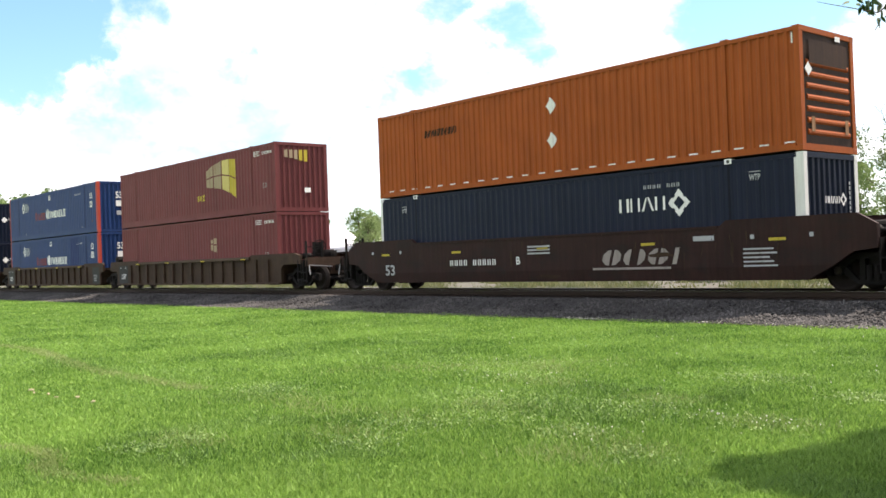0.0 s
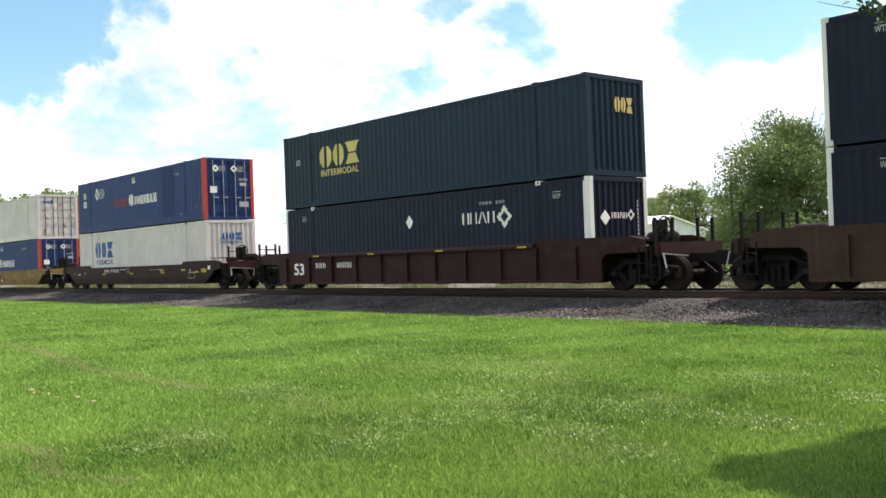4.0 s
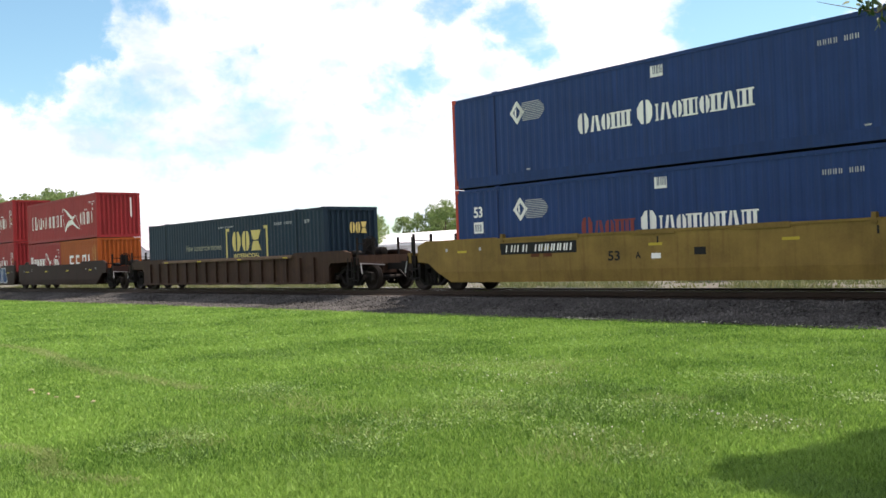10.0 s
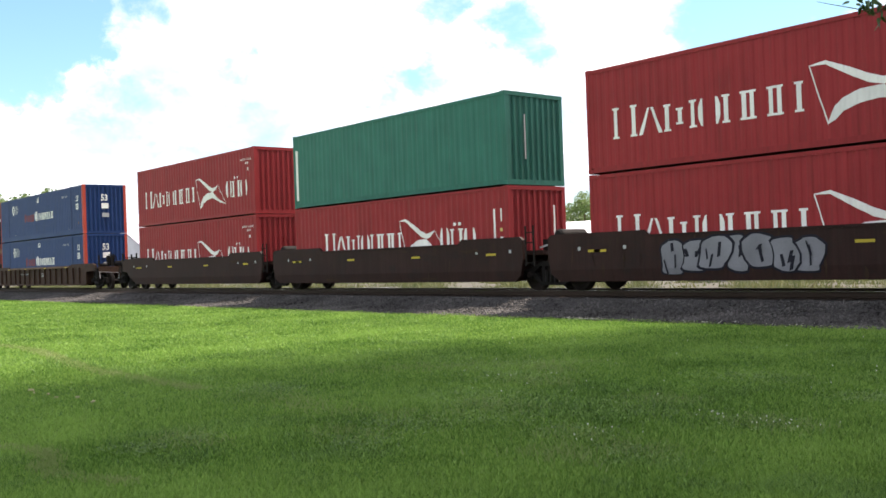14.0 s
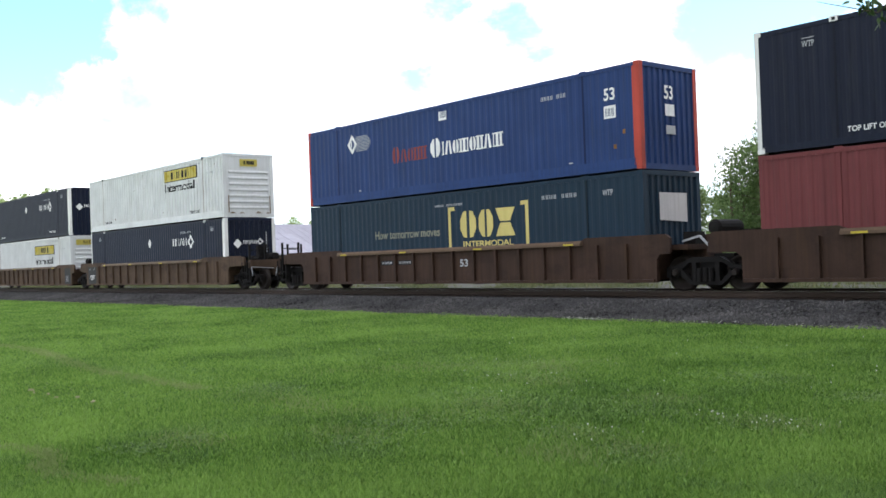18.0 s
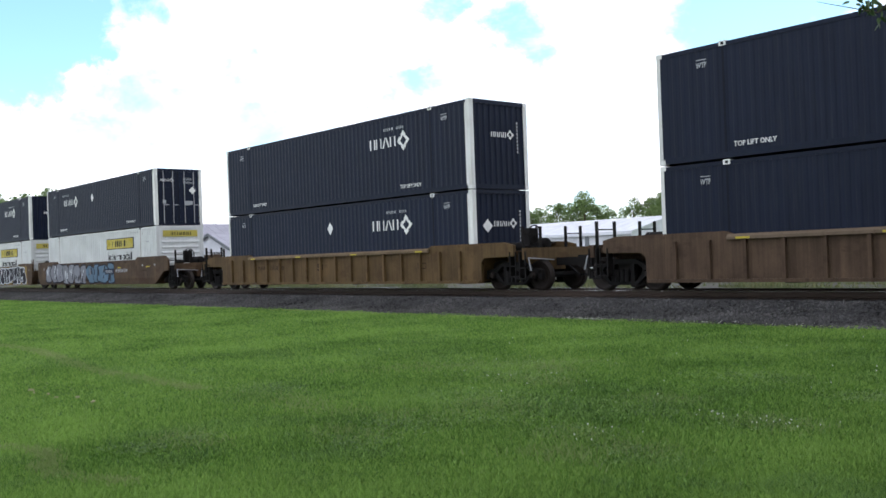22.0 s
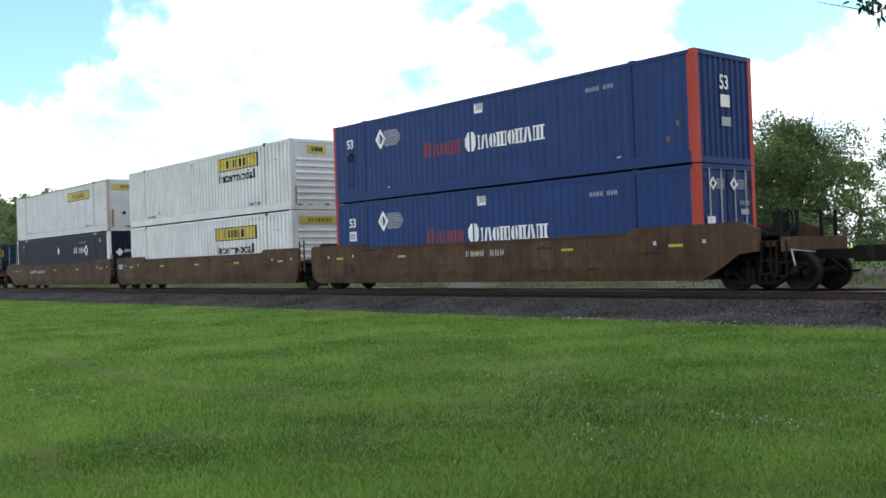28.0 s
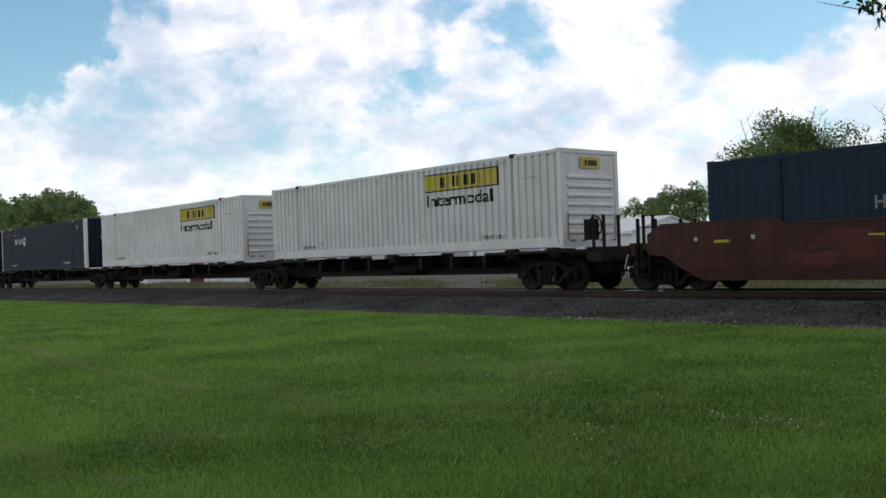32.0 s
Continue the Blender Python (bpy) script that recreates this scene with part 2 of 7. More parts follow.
CAR_SOOT = material("sooty_brown_car_paint", (0.013, 0.0085, 0.0075), 0.7, stain=(0.02, 0.014, 0.012), stain_amount=0.6, vary=0.3)
CAR_OLIVE = material("weathered_brown_car_paint", (0.0448, 0.0272, 0.0176), 0.7, stain=(0.048, 0.032, 0.02), stain_amount=0.6, vary=0.3, runs=0.22, worn=((0.0288, 0.0176, 0.012), 0.65))
CAR_RUSTY = material("rusty_brown_car_paint", (0.04, 0.022, 0.0148), 0.7, stain=(0.06, 0.032, 0.016), stain_amount=0.8, vary=0.3, runs=0.22, worn=((0.024, 0.0136, 0.0104), 0.65))
CAR_TAN = material("tan_car_paint", (0.0672, 0.0416, 0.0232), 0.7, stain=(0.036, 0.0192, 0.0112), stain_amount=0.75, vary=0.45, runs=0.22, worn=((0.048, 0.0232, 0.0112), 0.65))
CAR_YELLOW = material("yellow_car_paint", (0.18, 0.1188, 0.0306), 0.6, stain=(0.108, 0.0585, 0.018), stain_amount=0.6, vary=0.3, runs=0.07, worn=((0.135, 0.0792, 0.0234), 0.3))
CAR_SAND = material("sandy_yellow_car_paint", (0.0976, 0.0608, 0.0256), 0.7, stain=(0.04, 0.0216, 0.0112), stain_amount=0.7, vary=0.35, runs=0.22, worn=((0.06, 0.0336, 0.0144), 0.6))
CAR_DUST = material("dusty_brown_car_paint", (0.072, 0.0464, 0.0296), 0.75, stain=(0.036, 0.0208, 0.0144), stain_amount=0.7, vary=0.35, runs=0.25, worn=((0.0416, 0.0248, 0.0168), 0.65))
CAR_RED = material("faded_red_car_paint", (0.048, 0.0200, 0.0155), 0.7, stain=(0.064, 0.032, 0.024), stain_amount=0.7, vary=0.3, runs=0.22, worn=((0.04, 0.024, 0.016), 0.65))
CAR_MUD = material("muddy_brown_car_paint", (0.044, 0.0256, 0.0128), 0.7, stain=(0.048, 0.032, 0.016), stain_amount=0.7, vary=0.3, runs=0.22, worn=((0.0256, 0.0144, 0.0088), 0.65))
WORN = {"dusty_brown_car_paint": material("worn_dusty_paint", (0.120, 0.088, 0.060), 0.8, stain=(0.065, 0.04, 0.025), stain_amount=0.7, vary=0.3),
        "rusty_brown_car_paint": material("worn_rusty_paint", (0.105, 0.070, 0.046), 0.8, stain=(0.05, 0.028, 0.016), stain_amount=0.7, vary=0.3),
        "sandy_yellow_car_paint": material("worn_tan_paint", (0.13, 0.092, 0.055), 0.8, stain=(0.07, 0.04, 0.02), stain_amount=0.7, vary=0.3),
        "weathered_brown_car_paint": material("worn_brown_paint", (0.06, 0.041, 0.026), 0.8, stain=(0.035, 0.022, 0.014), stain_amount=0.7, vary=0.3)}
G_WHITE = material("spray_white", (0.50, 0.52, 0.54), 0.7, vary=0.2, stain=(0.2, 0.2, 0.22), stain_amount=0.5)
G_BLUE = material("spray_blue", (0.028, 0.065, 0.15), 0.7, vary=0.25)
G_NIGHT = material("spray_dark_blue", (0.012, 0.022, 0.05), 0.7, vary=0.25)
G_SKY = material("spray_pale_blue", (0.096, 0.16, 0.224), 0.7, vary=0.25)
G_GREY = material("spray_silver", (0.18, 0.1845, 0.207), 0.6, vary=0.25)
G_LILAC = material("spray_lilac", (0.20, 0.21, 0.265), 0.7, vary=0.25)
G_SAND = material("spray_sand", (0.2295, 0.1955, 0.08075), 0.7, vary=0.25)
G_TEAL = material("spray_teal", (0.024, 0.074, 0.072), 0.7, vary=0.3)
G_DUSK = material("spray_dusky_violet", (0.016, 0.013, 0.017), 0.75, vary=0.35, stain=(0.03, 0.02, 0.018), stain_amount=0.6)
G_ROSE = material("sun_faded_red_paint", (0.080, 0.026, 0.021), 0.75, vary=0.4, stain=(0.05, 0.022, 0.016), stain_amount=0.8)
G_BLACK = material("spray_black", (0.012, 0.012, 0.02), 0.7)
TIE_WOOD = material("creosoted_wood", (0.042, 0.0315, 0.0252), 0.9, stain=(0.12, 0.10, 0.085), stain_amount=0.5, streak=False)
BARK = material("bark", (0.10, 0.075, 0.055), 0.9, vary=0.3, scale=6, bump=0.6)
SHED_WALL = material("white_metal_siding", (0.66, 0.67, 0.70), 0.6, stain=(0.42, 0.42, 0.42), stain_amount=0.4)
SHED_ROOF = material("pale_metal_roof", (0.36, 0.35, 0.40), 0.6, stain=(0.2, 0.18, 0.2), stain_amount=0.4)
SHED_TRIM = material("grey_trim", (0.16, 0.17, 0.18), 0.6)
DOOR_RED = material("dark_red_door_paint", (0.10, 0.022, 0.02), 0.6)


def ground_material():
    m = bpy.data.materials.new("mown_lawn")
    m.use_nodes = True
    nt = m.node_tree
    N, K = nt.nodes.new, nt.links.new
    p = nt.nodes["Principled BSDF"]
    tc = N("ShaderNodeTexCoord")

    def noise_tex(scale, detail=6, stretch=(1, 1, 1), rough=0.6):
        mp = N("ShaderNodeMapping")
        mp.inputs["Scale"].default_value = stretch
        K(tc.outputs["Object"], mp.inputs[0])
        n = N("ShaderNodeTexNoise")
        n.inputs["Scale"].default_value = scale
        n.inputs["Detail"].default_value = detail
        n.inputs["Roughness"].default_value = rough
        K(mp.outputs[0], n.inputs["Vector"])
        return n.outputs["Fac"]

    def ramp(fac, stops):
        r = N("ShaderNodeValToRGB")
        while len(r.color_ramp.elements) < len(stops):
            r.color_ramp.elements.new(0.5)
        for e, (pos, c) in zip(r.color_ramp.elements, stops):
            e.position, e.color = pos, (*c, 1)
        K(fac, r.inputs[0])
        return r.outputs[0]

    def mixed(kind, fac, a, b):
        x = N("ShaderNodeMix")
        x.data_type = "RGBA"
        x.blend_type = kind
        if isinstance(fac, float):
            x.inputs[0].default_value = fac
        else:
            K(fac, x.inputs[0])
        K(a, x.inputs[6])
        K(b, x.inputs[7])
        return x.outputs[2]

    base = ramp(noise_tex(0.35, 7), [(0.30, (0.066, 0.150, 0.022)), (0.5, (0.088, 0.178, 0.026)), (0.70, (0.122, 0.208, 0.036))])
    fine = ramp(noise_tex(26, 8, rough=0.7), [(0.3, (0.30, 0.34, 0.2)), (0.55, (0.9, 0.95, 0.8)), (0.75, (1.6, 1.5, 1.3))])
    col = mixed("MULTIPLY", 0.75, base, fine)
    # mower tracks
    wv = N("ShaderNodeTexWave")
    wv.inputs["Scale"].default_value = 0.42
    wv.inputs["Distortion"].default_value = 2.2
    wv.inputs["Detail"].default_value = 2
    wv.inputs["Detail Scale"].default_value = 0.25
    mp = N("ShaderNodeMapping")
    mp.inputs["Rotation"].default_value = (0, 0, radians(66))
    K(tc.outputs["Object"], mp.inputs[0])
    K(mp.outputs[0], wv.inputs["Vector"])
    stripe = ramp(wv.outputs["Fac"], [(0.0, (0.92, 0.94, 0.92)), (0.8, (1.0, 1.0, 1.0)), (1.0, (1.12, 1.1, 1.15))])
    col = mixed("MULTIPLY", 1.0, col, stripe)
    # thin yellowed spots
    spots = ramp(noise_tex(1.1, 8, rough=0.7), [(0.6, (0, 0, 0)), (0.74, (1, 1, 1))])
    dry = N("ShaderNodeRGB")
    dry.outputs[0].default_value = (0.22, 0.26, 0.07, 1)
    half = N("ShaderNodeMath")
    half.operation = "MULTIPLY"
    half.inputs[1].default_value = 0.45
    K(spots, half.inputs[0])
    col = mixed("MIX", half.outputs[0], col, dry.outputs[0])
    K(col, p.inputs["Base Color"])
    p.inputs["Roughness"].default_value = 0.85
    p.inputs["Specular IOR Level"].default_value = 0.15
    b = N("ShaderNodeBump")
    b.inputs["Strength"].default_value = 0.7
    b.inputs["Distance"].default_value = 0.05
    K(noise_tex(30, 6), b.inputs["Height"])
    K(b.outputs[0], p.inputs["Normal"])
    return m


def blade_material(name, low, high, trans=0.35, spread=0.32, rough=0.6, spec=0.25):
    m = bpy.data.materials.new(name)
    m.use_nodes = True
    nt = m.node_tree
    N, K = nt.nodes.new, nt.links.new
    p = nt.nodes["Principled BSDF"]
    geo = N("ShaderNodeNewGeometry")
    tc = N("ShaderNodeTexCoord")
    n = N("ShaderNodeTexNoise")
    n.inputs["Scale"].default_value = 0.5
    n.inputs["Detail"].default_value = 6
    K(tc.outputs["Object"], n.inputs["Vector"])
    add = N("ShaderNodeMath")
    add.operation = "MULTIPLY_ADD"
    add.inputs[1].default_value = spread
    K(geo.outputs["Random Per Island"], add.inputs[0])
    K(n.outputs["Fac"], add.inputs[2])
    r = N("ShaderNodeValToRGB")
    r.color_ramp.elements[0].position, r.color_ramp.elements[0].color = 0.32, (*low, 1)
    r.color_ramp.elements[1].position, r.color_ramp.elements[1].color = 0.66 + spread, (*high, 1)
    K(add.outputs[0], r.inputs[0])
    K(r.outputs[0], p.inputs["Base Color"])
    p.inputs["Roughness"].default_value = rough
    p.inputs["Specular IOR Level"].default_value = spec
    tr = N("ShaderNodeBsdfTranslucent")
    K(r.outputs[0], tr.inputs[0])
    mx = N("ShaderNodeMixShader")
    mx.inputs[0].default_value = trans
    K(p.outputs[0], mx.inputs[1])
    K(tr.outputs[0], mx.inputs[2])
    K(mx.outputs[0], nt.nodes["Material Output"].inputs[0])
    return m


LAWN = ground_material()
BLADES = blade_material("grass_blades", (0.042, 0.122, 0.014), (0.258, 0.415, 0.088), 0.38, 0.5, 0.55, 0.16)
LEAF_NEAR = blade_material("dark_green_leaves", (0.022, 0.055, 0.016), (0.075, 0.13, 0.035), 0.06)
LEAF_TREE = blade_material("dull_green_leaves", (0.050, 0.100, 0.032), (0.185, 0.270, 0.090), 0.45)
LEAF_FAR = blade_material("bright_green_leaves", (0.095, 0.145, 0.052), (0.23, 0.31, 0.115), 0.42)
LEAF_MID = blade_material("grey_green_leaves", (0.075, 0.130, 0.048), (0.225, 0.310, 0.125), 0.45)
LEAF_WOOD = blade_material("deep_green_leaves", (0.100, 0.160, 0.058), (0.25, 0.335, 0.130), 0.45)
GRAVEL = material("grey_gravel", (0.043, 0.042, 0.042), 0.95, vary=0.45, scale=14, stain=(0.03, 0.03, 0.033), stain_amount=0.8, streak=False,
                  bump=1.0, bump_scale=22)
LOT = material("pale_gravel_yard", (0.10, 0.095, 0.082), 0.95, vary=0.25, scale=2, stain=(0.07, 0.11, 0.03), stain_amount=1.0, streak=False, bump=0.6)
CLOVER = material("white_clover_petals", (0.7, 0.7, 0.62), 0.8)


# ---------------------------------------------------------------- mesh tools
class Shape:
    """Gathers boxes, prisms and turned pieces into one mesh."""

    def __init__(self):
        self.v, self.f = [], []

    def poly(self, pts):
        k = len(self.v)
        self.v += [tuple(q) for q in pts]
        self.f.append(tuple(range(k, k + len(pts))))

    def box(self, x0, x1, y0, y1, z0, z1, c=0.0):
        k = len(self.v)
        self.v += [(x, y, z) for x in (x0, x1) for y in (y0, y1) for z in (z0, z1)]
        for q in ((0, 1, 3, 2), (4, 6, 7, 5), (0, 4, 5, 1), (2, 3, 7, 6), (0, 2, 6, 4), (1, 5, 7, 3)):
            self.f.append(tuple(k + i for i in q))
        return self

    def beam(self, a, b, w, h=None):
        """A square bar from a to b."""
        h = h or w
        a, b = Vector(a), Vector(b)
        d = (b - a).normalized()
        s = d.cross(Vector((0, 0, 1)))
        s = s.normalized() if s.length > 1e-3 else Vector((1, 0, 0))
        u = s.cross(d)
        k = len(self.v)
        for q in (a, b):
            self.v += [tuple(q + s * w / 2 * i + u * h / 2 * j) for i, j in ((-1, -1), (1, -1), (1, 1), (-1, 1))]
        for q in ((0, 1, 2, 3), (7, 6, 5, 4), (0, 4, 5, 1), (1, 5, 6, 2), (2, 6, 7, 3), (3, 7, 4, 0)):
            self.f.append(tuple(k + i for i in q))
        return self

    def prism(self, pts, y0, y1):
        """A polygon in x and z, drawn out from y0 to y1."""
        k, n = len(self.v), len(pts)
        self.v += [(x, y0, z) for x, z in pts] + [(x, y1, z) for x, z in pts]
        self.f.append(tuple(range(k, k + n)))
        self.f.append(tuple(range(k + 2 * n - 1, k + n - 1, -1)))
        for i in range(n):
            j = (i + 1) % n
            self.f.append((k + i, k + n + i, k + n + j, k + j))
        return self

    def profile(self, pts, x0, x1):
        """A polygon in y and z, drawn out from x0 to x1."""
        k, n = len(self.v), len(pts)
        self.v += [(x0, y, z) for y, z in pts] + [(x1, y, z) for y, z in pts]
        self.f.append(tuple(range(k, k + n)))
        self.f.append(tuple(range(k + 2 * n - 1, k + n - 1, -1)))
        for i in range(n):
            j = (i + 1) % n
            self.f.append((k + i, k + n + i, k + n + j, k + j))
        return self

    def turned(self, centre, profile, seg=24, axis="y"):
        """A profile of (along, radius) turned about an axis through centre."""
        k, n = len(self.v), len(profile)
        cx, cy, cz = centre
        for i in range(seg):
            a = 2 * math.pi * i / seg
            for t, r in profile:
                if axis == "y":
                    self.v.append((cx + r * math.cos(a), cy + t, cz + r * math.sin(a)))
                elif axis == "x":
                    self.v.append((cx + t, cy + r * math.cos(a), cz + r * math.sin(a)))
                else:
                    self.v.append((cx + r * math.cos(a), cy + r * math.sin(a), cz + t))
        for i in range(seg):
            j = (i + 1) % seg
            for q in range(n - 1):
                self.f.append((k + i * n + q, k + j * n + q, k + j * n + q + 1, k + i * n + q + 1))
        return self

    def mesh(self, name, mat, smooth=False):
        me = bpy.data.meshes.new(name)
        me.from_pydata(self.v, [], self.f)
        me.validate()
        bm = bmesh.new()
        bm.from_mesh(me)
        bmesh.ops.recalc_face_normals(bm, faces=bm.faces)
        bm.to_mesh(me)
        bm.free()
        me.materials.append(mat)
        if smooth:
            me.polygons.foreach_set("use_smooth", [True] * len(me.polygons))
        return me


def part(name, data, parent, label="", at=None):
    ob = new(name, data)
    ob.parent = parent
    if at is not None:
        ob.matrix_basis = at
    if label:
        ob["label"] = label
    return ob


def thing(name, label, category, group="", kind=""):
    return tagged(new(name), label, category, group, kind)


SHARED = {}


def shared(key, build):
    if key not in SHARED:
        SHARED[key] = build()
    return SHARED[key]


def text_outline(words, size):
    """Flat text of the built-in font as a mesh in x and z, from x = 0, with its baseline at z = 0; and its width."""
    cu = bpy.data.curves.new("words", "FONT")
    cu.body = words
    cu.size = size
    cu.resolution_u = 3
    cu.offset = 0.022 * size
    ob = bpy.data.objects.new("words", cu)
    me = bpy.data.meshes.new_from_object(ob)
    bpy.data.objects.remove(ob)
    bm = bmesh.new()
    bm.from_mesh(me)
    bpy.data.meshes.remove(me)
    for q in bm.verts:
        q.co = Vector((q.co.x, 0, q.co.y))
    w = max((q.co.x for q in bm.verts), default=0)
    return bm, w


class Decals:
    """Painted marks on one side of a box or a car: all pieces of one colour become one mesh that follows the sheet's ribs."""

    def __init__(self, parent, ribs, lay, folds=()):
        self.parent, self.ribs, self.lay, self.folds = parent, ribs, lay, folds
        self.sets = {}

    def pieces(self, name, mat, tag=None):
        key = (name, mat.name, tag)
        if key not in self.sets:
            self.sets[key] = [mat, bmesh.new(), 0]
        self.sets[key][2] += 1
        return self.sets[key][1]

    def poly(self, name, mat, pts, tag=None):
        bm = self.pieces(name, mat, tag)
        bm.faces.new([bm.verts.new((x, 0, z)) for x, z in pts])

    def bar(self, name, mat, x0, x1, z0, z1):
        tag = None if x1 - x0 < 0.12 or z1 - z0 < 0.05 else round(x0 + z0 * 31, 2)
        self.poly(name, mat, [(x0, z0), (x1, z0), (x1, z1), (x0, z1)], tag)

    def fan(self, name, mat, centre, pts, tag=None):
        bm = self.pieces(name, mat, tag)
        c = bm.verts.new((centre[0], 0, centre[1]))
        vs = [bm.verts.new((x, 0, z)) for x, z in pts]
        for i, q in enumerate(vs):
            bm.faces.new([c, q, vs[(i + 1) % len(vs)]])

    def ring(self, name, mat, pts, inner, tag=None):
        n = len(pts)
        tag = tag or (round(pts[0][0], 2), round(pts[0][1], 2))
        for i in range(n):
            j = (i + 1) % n
            self.poly(name, mat, [pts[i], pts[j], inner[j], inner[i]], tag)

    def words(self, name, mat, words, x, z, size, width=None):
        bm, w = text_outline(words, size)
        s = (width / w) if width and w else 1.0
        dst = self.pieces(name, mat, (words, round(x, 2)))
        seen = {}
        for fa in bm.faces:
            vs = []
            for q in fa.verts:
                if q.index not in seen:
                    seen[q.index] = dst.verts.new((x + q.co.x * s, 0, z + q.co.z))
                vs.append(seen[q.index])
            try:
                dst.faces.new(vs)
            except ValueError:
                pass
        bm.free()

    def finish(self):
        for (name, _, tag), (mat, bm, count) in self.sets.items():
            bmesh.ops.remove_doubles(bm, verts=bm.verts[:], dist=0.0004)
            if self.ribs and bm.verts:
                lo, hi = min(q.co.x for q in bm.verts), max(q.co.x for q in bm.verts)
                for x in self.ribs:
                    if lo < x < hi:
                        bmesh.ops.bisect_plane(bm, geom=bm.verts[:] + bm.edges[:] + bm.faces[:], plane_co=(x, 0, 0), plane_no=(1, 0, 0))
            for z in self.folds:
                bmesh.ops.bisect_plane(bm, geom=bm.verts[:] + bm.edges[:] + bm.faces[:], plane_co=(0, 0, z), plane_no=(0, 0, 1))
            for q in bm.verts:
                q.co = self.lay(q.co.x, q.co.z)
            me = bpy.data.meshes.new(name)
            bm.to_mesh(me)
            bm.free()
            me.materials.append(mat)
            ob = part(name, me, self.parent)
            if count > 2 and tag is None:
                ob["kind"] = "stuff"


def name_shapes(d, name, mat, cells, x0, x1, z0, z1, stroke, serif=0.0, lean=0.0):
    """Plain shapes in place of a maker's name: posts, slanted bars, half rounds and waisted blocks, each a part of its own unless tiny."""
    wide = {"i": 0.5, "n": 1.0, "u": 1.0, "o": 1.05, "v": 1.2, "m": 1.4, "x": 1.15, " ": 0.35, "s": 0.95}
    unit = (x1 - x0) / sum(wide[c] for c in cells)
    x, h = x0, z1 - z0
    for i, c in enumerate(cells):
        a, b = x + 0.07 * unit, x + (wide[c] - 0.07) * unit
        x += wide[c] * unit
        if c == " ":
            continue
        t = min(stroke, (b - a) * 0.48)

        def quad(*pts):
            tag = (name, i, round(pts[0][0], 3), round(pts[0][1], 3)) if stroke > 0.065 else None
            d.poly(name, mat, [(px + lean * (pz - z0), pz) for px, pz in pts], tag)

        def post(u0, lo, hi):
            f, k, u1 = serif * h, 0.45 * t, u0 + t
            if f:
                quad((u0 - k, lo), (u1 + k, lo), (u1 + k, lo + f), (u1, lo + f), (u1, hi - f), (u1 + k, hi - f),
                     (u1 + k, hi), (u0 - k, hi), (u0 - k, hi - f), (u0, hi - f), (u0, lo + f), (u0 - k, lo + f))
            else:
                quad((u0, lo), (u1, lo), (u1, hi), (u0, hi))
        m, zm = (a + b) / 2, (z0 + z1) / 2
        if c == "i":
            post(m - t / 2, z0, z1)
        elif c in "nu":
            post(a, z0, z1)
            post(b - t, z0, z1)
        elif c == "m":
            post(a, z0, z1)
            post(m - t / 2, z0 + 0.2 * h, z1 - 0.2 * h)
            post(b - t, z0, z1)
        elif c == "v":
            g = 0.12 * t
            quad((a, z0), (a + t, z0), (m - g, z1), (m - g - 0.7 * t, z1))
            quad((b - t, z0), (b, z0), (m + g + 0.7 * t, z1), (m + g, z1))
        elif c == "x":
            quad((a, z0), (b, z0), (m + 0.62 * t, zm - 0.03 * h), (m - 0.62 * t, zm - 0.03 * h))
            quad((m - 0.62 * t, zm + 0.03 * h), (m + 0.62 * t, zm + 0.03 * h), (b, z1), (a, z1))
        else:
            # two half rounds with a gap between them
            g = max(0.10 * (b - a), (b - a) / 2 - 1.25 * t) if c == "o" else 0.08 * (b - a)
            for e, k in ((a, -1), (b, 1)):
                q = m + k * g
                quad((q, z0), (q + 0.45 * (e - q), z0 + 0.03 * h), (e, z0 + 0.3 * h), (e, z1 - 0.3 * h), (q + 0.45 * (e - q), z1 - 0.03 * h), (q, z1))


def split_diamond(d, name, mat, x, z, r, rx, hole=0.5, gap=0.1):
    """A ring that stands on its corner, thinner in the middle of its sides."""
    out = [(x - rx, z), (x, z - r), (x + rx, z), (x, z + r)]
    tag = (name, round(x, 2), round(z, 2))
    for i in range(4):
        (ax, az), (bx, bz) = out[i], out[(i + 1) % 4]
        for k0, k1, f in ((0.0, 0.5 - gap, 1.0), (0.5 - gap, 0.5 + gap, 0.84), (0.5 + gap, 1.0, 1.0)):
            e = [(ax + (bx - ax) * k, az + (bz - az) * k) for k in (k0, k1)]
            w = [(x + (u - x) * hole, z + (v - z) * hole) for u, v in e]
            e = [(x + (u - x) * f, z + (v - z) * f) for u, v in e]
            d.poly(name, mat, [e[0], e[1], w[1], w[0]], tag)


def digits(d, name, mat, x0, x1, z0, z1, n):
    """Small bars in place of a number."""
    w = (x1 - x0) / n
    for i in range(n):
        if n > 6 and i == 4:
            continue
        for k in (0.0, 0.42):
            d.bar(name, mat, x0 + (i + k) * w, x0 + (i + k + 0.22) * w, z0, z1)


def diamond(d, name, mat, x, z, r, hole=0.0, rx=None):
    rx = rx or r
    outer = [(x - rx, z), (x, z - r), (x + rx, z), (x, z + r)]
    if hole:
        d.ring(name, mat, outer, [(x + (a - x) * hole, z + (b - z) * hole) for a, b in outer])
    else:
        d.poly(name, mat, outer, (round(x, 2), round(z, 2)))


# ---------------------------------------------------------------- containers
CW = 2.591
YC = 21.94
ZB = 0.355


